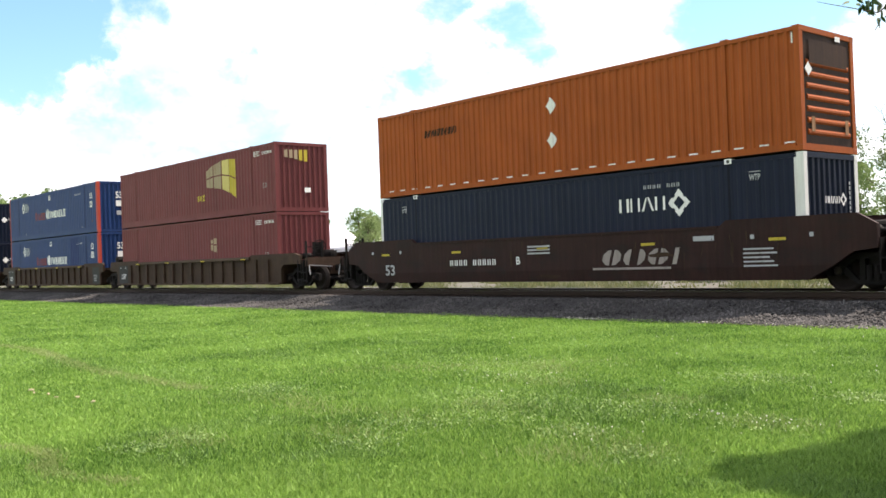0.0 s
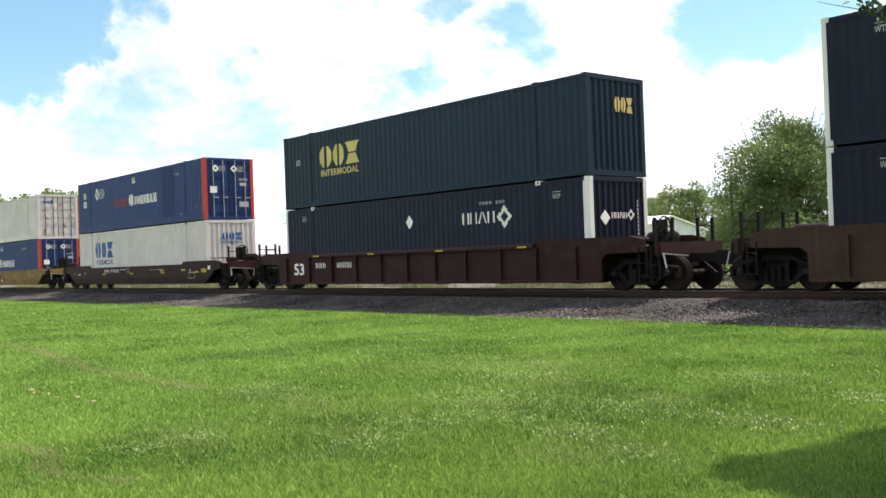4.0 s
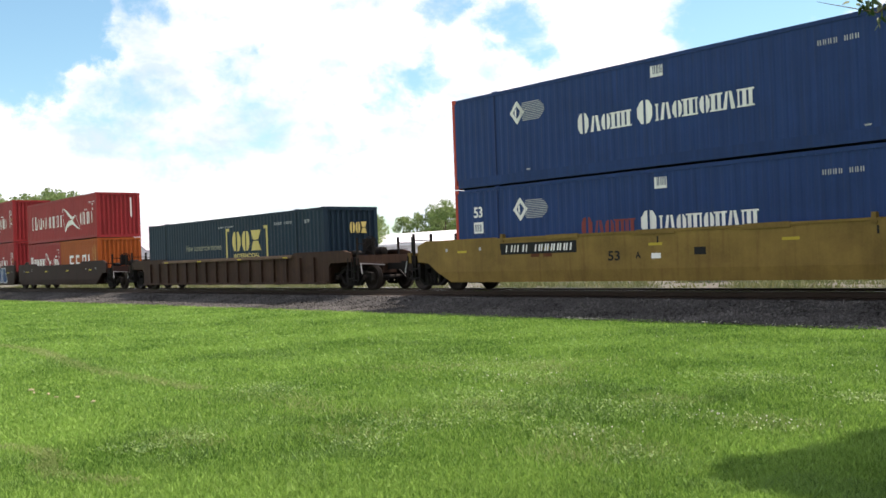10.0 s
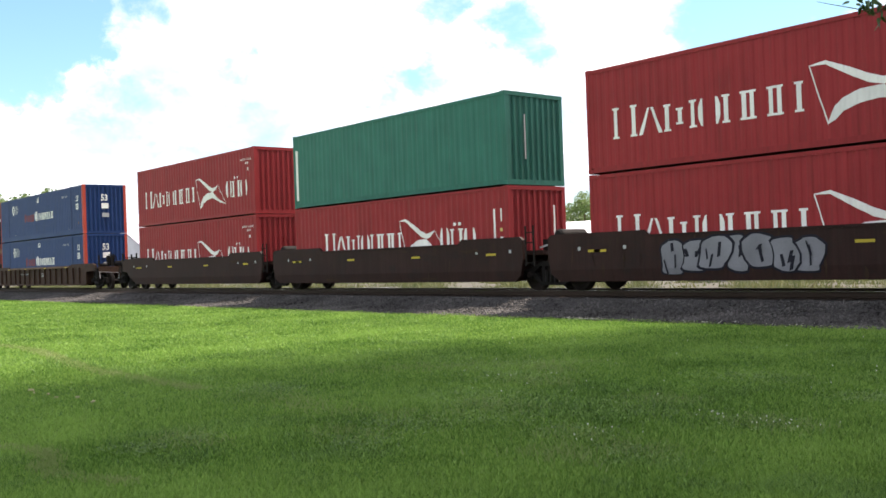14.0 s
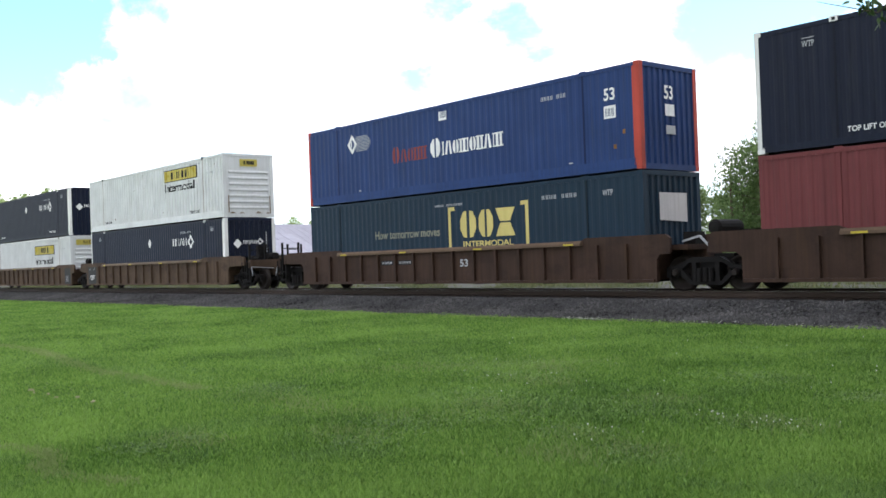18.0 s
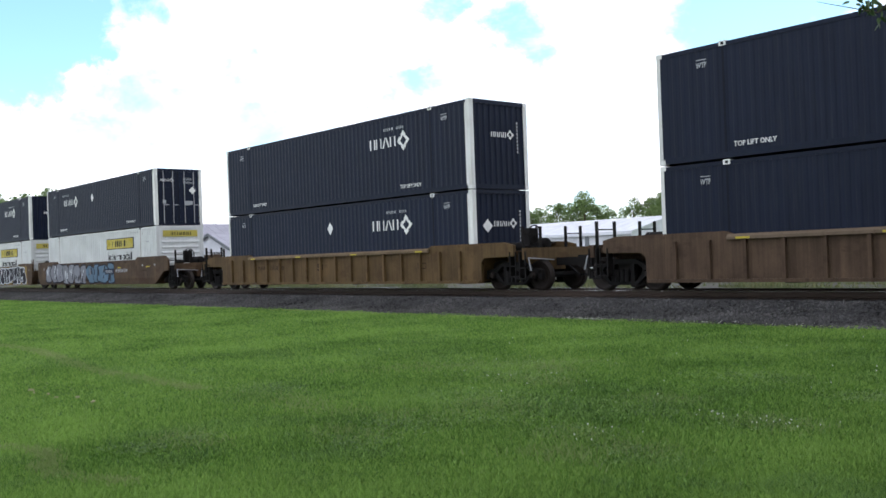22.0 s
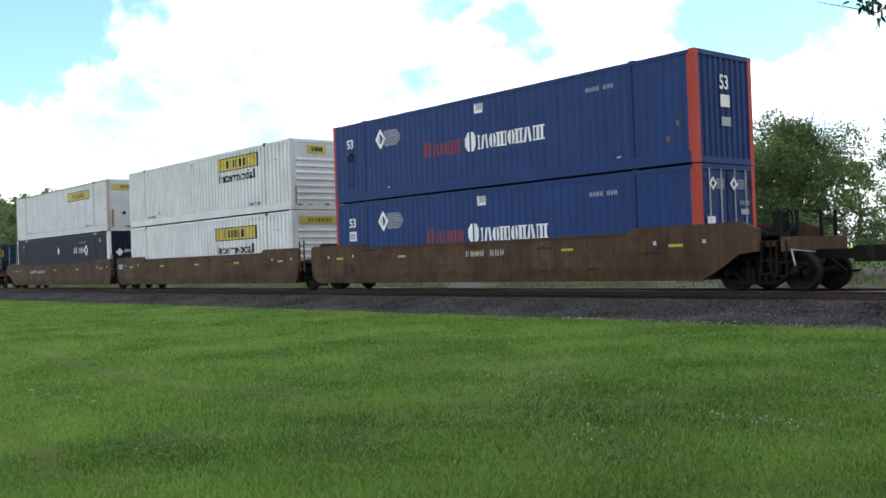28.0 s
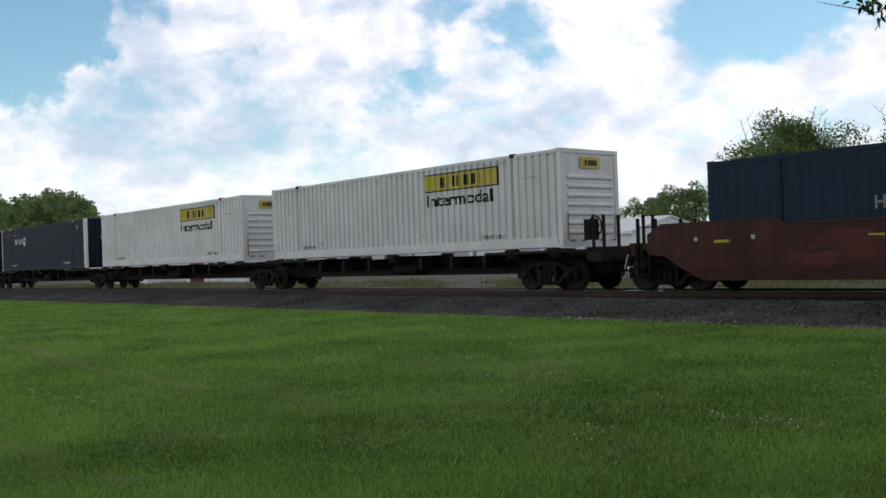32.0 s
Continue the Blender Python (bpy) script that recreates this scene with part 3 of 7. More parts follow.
def rib_breaks(x0, x1, pitch, narrow=False):
    n = max(1, round((x1 - x0) / pitch))
    p = (x1 - x0) / n
    out = []
    for i in range(n):
        cuts = (0.0, 0.58, 0.68, 0.90) if narrow else (0.0, 0.30, 0.44, 0.84)
        out += [(x0 + p * (i + q), k // 2) for k, q in enumerate(cuts)]
    return out + [(x1, 0)]


def rib_depth(breaks, x):
    for (a, da), (b, db) in zip(breaks, breaks[1:]):
        if a <= x <= b:
            return da + (db - da) * (x - a) / max(b - a, 1e-9)
    return 0.0


def ribbed_sheet(breaks, z0, z1, y, depth, inward):
    s = Shape()
    for (a, da), (b, db) in zip(breaks, breaks[1:]):
        s.poly([(a, y + inward * depth * da, z0), (b, y + inward * depth * db, z0), (b, y + inward * depth * db, z1), (a, y + inward * depth * da, z1)])
    return s


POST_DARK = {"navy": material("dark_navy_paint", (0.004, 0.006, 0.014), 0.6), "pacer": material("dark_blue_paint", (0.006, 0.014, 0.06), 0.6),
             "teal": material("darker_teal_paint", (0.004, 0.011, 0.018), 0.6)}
KINDS = {
    "navy": dict(skin=NAVY, post=WHITE_POST, words="navy blue corrugated container with white corner posts"),
    "pacer": dict(skin=PACER, post=ORANGE_POST, words="blue corrugated container with orange-red corner posts"),
    "teal": dict(skin=TEAL, post=TEAL, words="dark teal corrugated container with yellow marks"),
    "cream": dict(skin=CREAM, post=CREAM, words="cream corrugated container with blue marks and rust"),
    "white": dict(skin=WHITEBOX, post=WHITEBOX, words="white corrugated container with a yellow sign"),
    "plate": dict(skin=PLATEBOX, post=FRAME_GREY, words="white flat-sided container with a yellow sign"),
    "red": dict(skin=REDBOX, post=REDBOX, words="red corrugated container with white bars and sail emblem"),
    "maroon": dict(skin=MAROON, post=MAROON, words="faded maroon corrugated shipping container with a yellow emblem"),
    "orange": dict(skin=ORANGE, post=ORANGE, words="orange corrugated steel shipping container with dark marks"),
    "ccn": dict(skin=ORANGE, post=ORANGE, words="short orange shipping container with white lettering"),
    "green": dict(skin=GREENBOX, post=GREENBOX, words="green corrugated steel shipping container without lettering"),
}


def container(kind, length=16.154, height=2.896, end="ribs", logo="F", extra=""):
    """A box with its front end at x = 0, its length behind it, its floor at z = 0."""
    K = KINDS[kind]
    skin, post = K["skin"], K["post"]
    L, H, W2 = length, height, CW / 2
    long_box = L > 15
    c = thing("shipping_container", K["words"] + (", doors at the end" if end == "door" else ""), "shipping container", "containers on the train")
    pw = 0.24 if kind in ("pacer", "navy") else 0.14
    pitch = {"white": 0.30, "pacer": 0.285, "navy": 0.25, "orange": 0.24}.get(kind, 0.275)
    flat = kind == "plate"
    depth = 0.0 if flat else {"white": 0.06, "cream": 0.035, "orange": 0.036, "red": 0.016, "maroon": 0.016}.get(kind, 0.012)
    yo = -W2 + 0.010
    br = rib_breaks(-L + pw, -pw, pitch, kind in ("white", "cream"))
    br = [(-L, 0)] + br + [(0, 0)] if br[0][0] > -L else br
    sill = 0.31 if kind in ("pacer", "white", "plate", "maroon", "cream") else 0.17
    z0, z1 = sill - 0.02, H - 0.11
    key = (kind, L, H)
    part("side_panel", shared(("side", *key), lambda: ribbed_sheet(br, z0, z1, yo, depth, 1).mesh("side_panel", skin)), c)
    part("side_panel", shared(("far", *key), lambda: ribbed_sheet(br, z0, z1, -yo, depth, -1).mesh("side_panel", skin)), c)
    part("roof", shared(("roof", *key), lambda: Shape().box(-L + 0.05, -0.05, -W2 + 0.06, W2 - 0.06, H - 0.07, H - 0.03).mesh("roof", skin)), c)
    part("floor", shared(("floor", *key), lambda: Shape().box(-L + 0.05, -0.05, -W2 + 0.06, W2 - 0.06, 0.05, 0.14).mesh("floor", BLACK)), c)
    for sy in (-1, 1):
        a, b = sorted((sy * W2, sy * (W2 - 0.07)))
        part("top_rail", shared(("tr", sy, *key), lambda: Shape().box(-L + 0.18, -0.18, a, b, H - 0.12, H - 0.02).mesh("top_rail", post if flat else skin)), c)
        part("bottom_rail", shared(("br", sy, *key), lambda: Shape().box(-L + 0.18, -0.18, a, b, 0.02, sill).mesh("bottom_rail", skin)), c)
        for x in (-L, -pw if kind != "pacer" else -pw):
            q0, q1 = sorted((sy * W2, sy * (W2 - 0.16)))
            rear = x == -L
            wdt = 0.11 if rear else pw
            xs = x if rear else -wdt
            part("corner_post", shared(("post", sy, rear, *key), lambda: Shape().box(xs, xs + wdt, q0, q1, 0.12, H - 0.12).mesh("corner_post", post)), c)
            for z in (0, H - 0.12):
                xa, xb = (x - 0.004, x + 0.178) if rear else (-0.178, 0.004)
                part("corner_casting", shared(("cc", sy, rear, z > 1, *key), lambda: Shape().box(xa, xb, *sorted((sy * (W2 + 0.003), sy * (W2 - 0.16))), z, z + 0.118)
                                              .mesh("corner_casting", STEEL_DARK if kind in ("white", "plate", "cream") and z > 1 and False else post)), c)
        if long_box:
            for x in (-1.98, -L + 1.98):
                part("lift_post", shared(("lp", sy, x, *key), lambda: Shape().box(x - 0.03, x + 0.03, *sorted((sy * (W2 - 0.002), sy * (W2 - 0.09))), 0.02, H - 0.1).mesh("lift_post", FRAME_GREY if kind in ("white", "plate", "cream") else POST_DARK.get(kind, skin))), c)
                part("lift_casting", shared(("lc", sy, x, *key), lambda: Shape().box(x - 0.1, x + 0.1, *sorted((sy * (W2 + 0.004), sy * (W2 - 0.17))), H - 0.115, H + 0.012)
                                            .mesh("lift_casting", BLACK if kind in ("white", "plate", "cream") else (WHITE if kind == "navy" else skin))), c)
                if kind == "navy":
                    part("lift_slot", shared(("ls", sy, x, *key), lambda: Shape().box(x - 0.04, x + 0.04, *sorted((sy * (W2 + 0.007), sy * (W2 - 0.05))), H - 0.09, H - 0.02).mesh("lift_slot", BLACK)), c)
    # ends
    for x, sx in ((0, 1), (-L, -1)):
        front = sx > 0
        a, b = sorted((x, x - sx * 0.1))
        part("end_beam", shared(("eb", front, *key), lambda: Shape().box(a, b, -W2 + 0.16, W2 - 0.16, 0.0, 0.16).mesh("end_beam", skin)), c)
        part("end_beam", shared(("et", front, *key), lambda: Shape().box(a, b, -W2 + 0.16, W2 - 0.16, H - 0.13, H).mesh("end_beam", skin)), c)
        style = end if front else "ribs"
        if style == "door":
            dx = x - 0.045
            for sy in (-1, 1):
                y0, y1 = sorted((sy * 0.012, sy * (W2 - 0.165)))
                def leaf():
                    s = Shape()
                    s.box(dx - 0.04, dx, y0, y1, 0.17, H - 0.14)
                    for i in range(5):
                        zz = 0.32 + i * (H - 0.75) / 4
                        s.box(dx, dx + 0.018, y0 + 0.06, y1 - 0.06, zz, zz + 0.24)
                    return s.mesh("door_leaf", skin)
                dl = part("door_leaf", shared(("leaf", sy, *key), leaf), c)
                if sy > 0:
                    part("door_gasket", shared(("gasket", *key), lambda: Shape().box(dx - 0.03, dx + 0.012, -0.014, 0.014, 0.17, H - 0.14).mesh("door_gasket", GASKET)), c)
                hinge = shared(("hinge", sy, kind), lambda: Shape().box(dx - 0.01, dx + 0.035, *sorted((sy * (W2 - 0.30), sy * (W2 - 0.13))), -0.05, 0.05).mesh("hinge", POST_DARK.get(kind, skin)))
                for hz in (0.4, 1.45, 2.5):
                    part("hinge", hinge, dl, at=pose(0, 0, hz))
                for fy in (0.28, 0.74):
                    yy = y0 + (y1 - y0) * fy
                    part("lock_rod", shared(("rod", sy, fy, *key), lambda: Shape().turned((dx + 0.04, yy, 0.1), [(0, 0), (0, 0.022), (H - 0.2, 0.022), (H - 0.2, 0)], 8, "z")
                                            .mesh("lock_rod", STEEL_DARK if kind == "cream" else STEEL_GREY)), dl)
                    part("rod_handle", shared(("hand", sy, fy, *key), lambda: Shape().box(dx + 0.03, dx + 0.06, yy - 0.02, yy + 0.26, 1.02, 1.06).mesh("rod_handle", STEEL_GREY)), dl)
        elif style == "louvre":
            # on orange boxes a dark brown backing puts the gaps' shade into the colour
            part("end_panel", shared(("louvre", front, *key), lambda: Shape().box(x - 0.05, x - 0.03, -W2 + 0.16, W2 - 0.16, 0.16, H - 0.13).mesh("end_panel", CAR_RUSTY if kind == "orange" else skin)), c)
            slat = shared(("slat", kind), lambda: Shape().prism([(-0.04, 0), (0.012, 0.05), (0.012, 0.10), (-0.04, 0.17)], -W2 + 0.3, W2 - 0.3).mesh("end_slat", skin))
            for i in range(7):
                part("end_slat", slat, c, at=pose(x, 0, 0.36 + i * 0.27))
        elif style == "flat":
            part("end_panel", shared(("flat", front, *key), lambda: Shape().box(*sorted((x - sx * 0.06, x - sx * 0.02)), -W2 + 0.16, W2 - 0.16, 0.16, H - 0.13).mesh("end_panel", skin)), c)
        else:
            def ribs():
                b2 = rib_breaks(-W2 + 0.16, W2 - 0.16, 0.25)
                s = Shape()
                for (p0, d0), (p1, d1) in zip(b2, b2[1:]):
                    u0, u1 = x - sx * (0.015 + 0.05 * d0), x - sx * (0.015 + 0.05 * d1)
                    s.poly([(u0, p0, 0.16), (u1, p1, 0.16), (u1, p1, H - 0.13), (u0, p0, H - 0.13)])
                return s.mesh("end_panel", skin)
            part("end_panel", shared(("ribs", front, *key), ribs), c)
    # painted marks
    xs = [] if flat else [a for a, _ in br]

    def lay(px, pz):
        return Vector((px, yo + depth * rib_depth(br, px) - 0.005, pz))
    d = Decals(c, xs, lay)
    e = Decals(c, [], lambda py, pz: Vector((0.018, py, pz)))
    marks(kind, d, e, L, H, end, logo, extra)
    d.finish()
    e.finish()
    return c


STEEL_GREY = material("galvanised_steel", (0.34, 0.34, 0.35), 0.5, metal=0.5)


def marks(kind, d, e, L, H, end, logo, extra):
    if kind == "navy":
        front = logo == "F"
        x0 = -5.32 if front else -13.05
        name_shapes(d, "emblem_shape", WHITE, "nnvu", x0 - 0.1, x0 + 1.46, 1.78, 2.14, 0.068)
        split_diamond(d, "emblem_diamond", WHITE, x0 + 1.86, 1.94, 0.36, 0.34)
        if extra != "plain":
            diamond(d, "white_diamond", WHITE, -8.14 if extra != "mid" else -8.55, 2.0, 0.24, rx=0.2)
        digits(d, "number_mark", GREY_LETTER, x0 + (0.75 if front else -0.35), x0 + (1.95 if front else 0.75), 2.36, 2.46, 8)
        for x in (-1.42, -L + 1.2):
            d.words("class_mark", GREY_LETTER, "WTP", x, 2.34, 0.20, 0.30)
            d.poly("class_mark", GREY_LETTER, [(x, 2.53), (x + 0.3, 2.53), (x + 0.3, 2.55), (x, 2.55)], (round(x, 1),))
        d.words("lift_notice", WHITE, "TOP LIFT ONLY", -3.7, 0.28, 0.17, 1.15)
        d.words("lift_notice", WHITE, "TOP LIFT ONLY", -L + 2.2, 0.28, 0.17, 1.15)
        if end == "door":
            name_shapes(e, "emblem_shape", WHITE, "nnvu", -1.0, -0.52, 2.24, 2.37, 0.03)
            split_diamond(e, "emblem_diamond", WHITE, -0.38, 2.31, 0.12, 0.12)
            digits(e, "number_mark", GREY_LETTER, 0.25, 0.75, 2.32, 2.44, 5)
            digits(e, "number_mark", GREY_LETTER, 0.25, 0.9, 2.14, 2.26, 6)
            e.bar("notice_plate", GREY_LETTER, 0.3, 0.75, 1.05, 1.25)
            e.bar("notice_plate", GREY_LETTER, -0.9, -0.72, 1.1, 1.3)
            if extra == "mid":
                diamond(e, "white_diamond", WHITE, 0.75, 1.8, 0.2)
        else:
            name_shapes(e, "emblem_shape", WHITE, "nnvu", -0.4, 0.3, 1.70, 1.87, 0.04)
            split_diamond(e, "emblem_diamond", WHITE, 0.48, 1.8, 0.17, 0.17)
            if extra != "plain":
                diamond(e, "white_diamond", WHITE, -0.68, 1.72, 0.22)
            for i in range(9):
                e.bar("notice_mark", GREY_LETTER, 0.78, 0.84, 1.2 + i * 0.12, 1.28 + i * 0.12)
    elif kind == "pacer":
        fx = -1.25 if logo == "F" else -L + 0.85
        d.words("length_mark", WHITE, "53", fx, 1.98, 0.46, 0.40)
        d.bar("notice_plate", WHITE, fx, fx + 0.42, 1.47, 1.82)
        d.bar("notice_plate", WHITE, -8.25, -7.85, 2.35, 2.65)
        digits(d, "number_mark", GREY_LETTER, -3.6, -2.6, 2.3, 2.42, 8)
        over = Decals(d.parent, d.ribs, lambda px, pz: d.lay(px, pz) + Vector((0, -0.003, 0)))
        for px, pz in ((fx, 1.50), (-8.22, 2.40)):
            digits(over, "plate_mark", DARKBLUEPATCH, px + 0.06, px + 0.38, pz + 0.03, pz + 0.25, 3)
        over.finish()
        diamond(d, "emblem_diamond", WHITE, -13.22, 2.12, 0.36, 0.52, rx=0.31)
        d.poly("emblem_diamond", WHITE, [(-13.3, 2.2), (-13.24, 2.24), (-13.24, 2.0), (-13.3, 2.04)], ("core", 1))
        for i in range(11):
            z = 1.84 + i * 0.052
            w = math.sqrt(max(0.0, 1 - ((i - 5) / 7.5) ** 2))
            d.bar("emblem_stripe", GREY_LETTER, -13.12 + 0.028 * abs(i - 5), -13.0 + 0.92 * w, z, z + 0.024)
        solid = extra == "white"
        faded = WHITE if solid else FADED
        name_shapes(d, "faded_name_shape", faded, "o", -10.84, -10.38, 1.16, 1.74, 0.13, 0.09)
        name_shapes(d, "faded_name_shape", faded, "vonn", -10.38, -8.94, 1.18, 1.62, 0.11, 0.1)
        name_shapes(d, "name_shape", WHITE, "s", -8.76, -8.18, 1.16, 1.80, 0.14)
        name_shapes(d, "name_shape", WHITE, "ivonionvin", -8.16, -5.26, 1.20, 1.64, 0.105, 0.1)
        if extra == "patch":
            d.bar("repainted_panel", DARKBLUEPATCH, -4.6, -3.2, 0.2, H - 0.15)
        if extra == "hatch":
            d.bar("repainted_panel", DARKBLUEPATCH, -L + 0.85, -L + 1.35, 0.5, 2.0)
        d.bar("rust_patch", RUST_MARK, -0.95, -0.84, 0.62, 0.74)
        d.bar("rust_patch", RUST_MARK, -0.62, -0.52, 1.0, 1.12)
        for x in (-12.9, -2.6):
            d.bar("notice_mark", GREY_LETTER, x, x + 0.16, 0.36, 0.40)
        if end == "door":
            for y in (-0.7, 0.25):
                diamond(e, "emblem_diamond", WHITE, y, 2.4, 0.18, 0.45)
                for i in range(6):
                    e.bar("emblem_stripe", GREY_LETTER, y + 0.14, y + 0.5, 2.27 + i * 0.045, 2.29 + i * 0.045)
            e.bar("notice_plate", WHITE, -1.0, -0.65, 1.25, 1.55)
            e.bar("notice_plate", GREY_LETTER, 0.55, 0.9, 1.6, 1.75)
            digits(e, "number_mark", GREY_LETTER, 0.5, 0.98, 1.85, 1.97, 6)
            e.bar("notice_plate", GREY_LETTER, 0.5, 0.98, 0.6, 0.85)
        else:
            e.words("length_mark", WHITE, "53", -0.25, 1.95, 0.52, 0.4)
            e.bar("notice_plate", WHITE, -0.22, 0.2, 1.48, 1.8)
            e.bar("notice_plate", GREY_LETTER, -0.2, 0.22, 0.98, 1.22)
    elif kind == "teal":
        if extra == "old":
            name_shapes(d, "name_shape", YELLOW, "osx", -13.62, -10.9, 1.45, 2.27, 0.34)
            d.words("service_word", YELLOW, "INTERMODAL", -13.5, 1.12, 0.34, 2.5)
            d.words("length_mark", GREY_LETTER, "53", -15.3, 1.7, 0.3, 0.3)
        else:
            for sgn, xb in ((1, -7.95), (-1, -4.28)):
                d.bar("yellow_bracket", YELLOW, *sorted((xb, xb + sgn * 0.13)), 0.95, 2.38)
                d.bar("yellow_bracket", YELLOW, *sorted((xb + sgn * 0.13, xb + sgn * 0.32)), 2.26, 2.38)
                d.bar("yellow_bracket", YELLOW, *sorted((xb + sgn * 0.13, xb + sgn * 0.32)), 0.95, 1.07)
            name_shapes(d, "name_shape", YELLOW, "osx", -7.42, -4.8, 1.35, 2.22, 0.36)
            d.words("service_word", YELLOW, "INTERMODAL", -7.25, 1.06, 0.26, 2.3)
            if extra == "dots":
                for x in (-7.3, -6.9, -5.2, -4.8):
                    d.poly("yellow_dot", YELLOW, [(x + 0.15 * math.cos(a * math.pi / 5), 0.78 + 0.15 * math.sin(a * math.pi / 5)) for a in range(10)])
            d.words("slogan", SLOGAN, "How tomorrow moves", -12.0, 1.48, 0.40, 3.6)
            digits(d, "number_mark", GREY_LETTER, -3.7, -2.3, 2.34, 2.46, 9)
            digits(d, "number_mark", GREY_LETTER, -8.6, -7.2, 2.42, 2.5, 12)
            d.words("class_mark", GREY_LETTER, "WTP", -1.4, 2.3, 0.22, 0.36)
        if extra == "panel":
            e.poly("cream_panel", CREAM, [(-0.62, 1.55), (0.62, 1.5), (0.62, 2.3), (-0.62, 2.3)], ("panel",))
        elif end == "door":
            e.bar("dull_panel", SIGN_DULL, -1.0, -0.08, 2.0, 2.52)
            name_shapes(e, "name_shape", YELLOW, "osx", -0.96, -0.12, 2.04, 2.48, 0.12)
        else:
            name_shapes(e, "name_shape", YELLOW, "osx", -0.1, 0.75, 1.85, 2.3, 0.12)
        if end == "door":
            e.bar("notice_plate", GREY_LETTER, -0.9, -0.7, 0.9, 1.3)
            e.bar("notice_plate", GREY_LETTER, 0.5, 0.9, 1.3, 1.45)
    elif kind == "cream":
        name_shapes(d, "name_shape", BLUELET, "osx", -13.75, -11.1, 1.42, 2.3, 0.36)
        d.words("service_word", BLUELET, "INTERMODAL", -13.6, 1.06, 0.34, 2.45)
        if extra == "rust":
            o = Decals(d.parent, d.ribs, lambda px, pz: d.lay(px, pz) + Vector((0, -0.004, 0)))
            rng = random.Random(2)
            left = [(-12.75 + rng.uniform(-0.08, 0.08), 0.45 + i * 0.217) for i in range(11)]
            right = [(-11.75 + rng.uniform(-0.1, 0.06), 2.62 - i * 0.217) for i in range(11)]
            o.poly("rusty_repair_panel", RUSTPATCH, left + right)
            o.finish()
            d.words("length_mark", GREY_LETTER, "53", -15.2, 0.9, 0.3, 0.3)
            for i, (y, z) in enumerate(((-0.9, 0.4), (-0.75, 1.2), (0.4, 0.7), (0.85, 1.5), (-0.95, 1.7), (0.1, 2.1))):
                e.poly("rust_patch", RUSTPATCH, [(y - 0.05, z), (y + 0.04, z + 0.02), (y + 0.06, z + 0.2), (y - 0.02, z + 0.26)], (i,))
            name_shapes(e, "name_shape", BLUELET, "osx", -0.95, -0.3, 2.3, 2.5, 0.08)
        else:
            name_shapes(e, "name_shape", BLUELET, "osx", -0.5, 0.6, 1.95, 2.3, 0.15)
            e.words("service_word", BLUELET, "INTERMODAL", -0.48, 1.8, 0.15, 1.05)
        for x in (-13.2, -3.2, -2.7):
            d.bar("grey_scuff", GREY_LETTER, x, x + 0.08, 2.45, 2.72)
    elif kind in ("white", "plate"):
        if kind == "plate" and extra == "low":
            lo, hi, x0, x1 = 1.84, 2.46, -6.52, -2.95
        elif kind == "plate":
            lo, hi, x0, x1 = 1.98, 2.52, -6.2, -2.62
        elif extra == "small":
            lo, hi, x0, x1 = 2.02, 2.62, -6.2, -2.62
        else:
            lo, hi, x0, x1 = 1.85, 2.44, -6.6, -2.93
        d.bar("yellow_sign", SIGNYELLOW, x0, x1, lo, hi)
        ofs = Decals(d.parent, d.ribs, lambda px, pz: d.lay(px, pz) + Vector((0, -0.004, 0)))
        t = 0.04
        ofs.ring("sign_border", BLACK, [(x0, lo), (x1, lo), (x1, hi), (x0, hi)], [(x0 + t, lo + t), (x1 - t, lo + t), (x1 - t, hi - t), (x0 + t, hi - t)])
        name_shapes(ofs, "sign_shape", BLACK, "in nunn", x0 + 0.78, x1 - 0.78, lo + 0.13, hi - 0.13, 0.085)
        ofs.poly("sign_flash", SIGN_DULL, [(x0 + 0.1, lo + 0.1), (x0 + 0.65, lo + 0.3), (x0 + 0.25, hi - 0.08), (x0 + 0.1, hi - 0.08)])
        ofs.poly("sign_flash", SIGN_DULL, [(x1 - 0.68, hi - 0.08), (x1 - 0.13, lo + 0.2), (x1 - 0.13, hi - 0.08)])
        ofs.finish()
        if kind == "white":
            d.words("service_word", BLACK, "Intermodal", x0 + 0.08, lo - (0.47 if extra == "small" else 0.58), 0.56, x1 - x0 - 0.36)
        else:
            for i in range(12):
                x = -L + 2.1 + i * 1.19
                d.bar("panel_joint", SEAM, x, x + 0.034, 0.32, H - 0.16)
                if i % 2:
                    d.bar("rivet_plate", DARK_LETTER, x + 0.5, x + 0.56, 0.95 + 0.1 * (i % 3), 1.05 + 0.1 * (i % 3))
                d.bar("reflective_tape", SEAM, x + 0.15, x + 0.75, 0.35, 0.378)
        d.words("lift_notice", DARK_LETTER, "TOP LIFT ONLY", -3.5, 0.36, 0.17, 1.15)
        d.words("lift_notice", DARK_LETTER, "TOP LIFT ONLY", -L + 2.2, 0.36, 0.17, 1.0)
        digits(d, "number_mark", GREY_LETTER, -3.3, -2.25, 2.62, 2.70, 9)
        d.bar("grey_scuff", GREY_LETTER, -1.4, -1.34, 2.2, 2.55)
        rng = random.Random(len(extra) + len(end))
        for i in range(26):
            x, z = rng.uniform(-L + 0.4, -0.4), rng.choice((0.45, 0.6, 1.2, 1.9, 2.5)) + rng.uniform(-0.1, 0.15)
            u, v = (rng.uniform(0.02, 0.05), rng.uniform(0.04, 0.13)) if i % 3 else (rng.uniform(0.05, 0.1), 0.025)
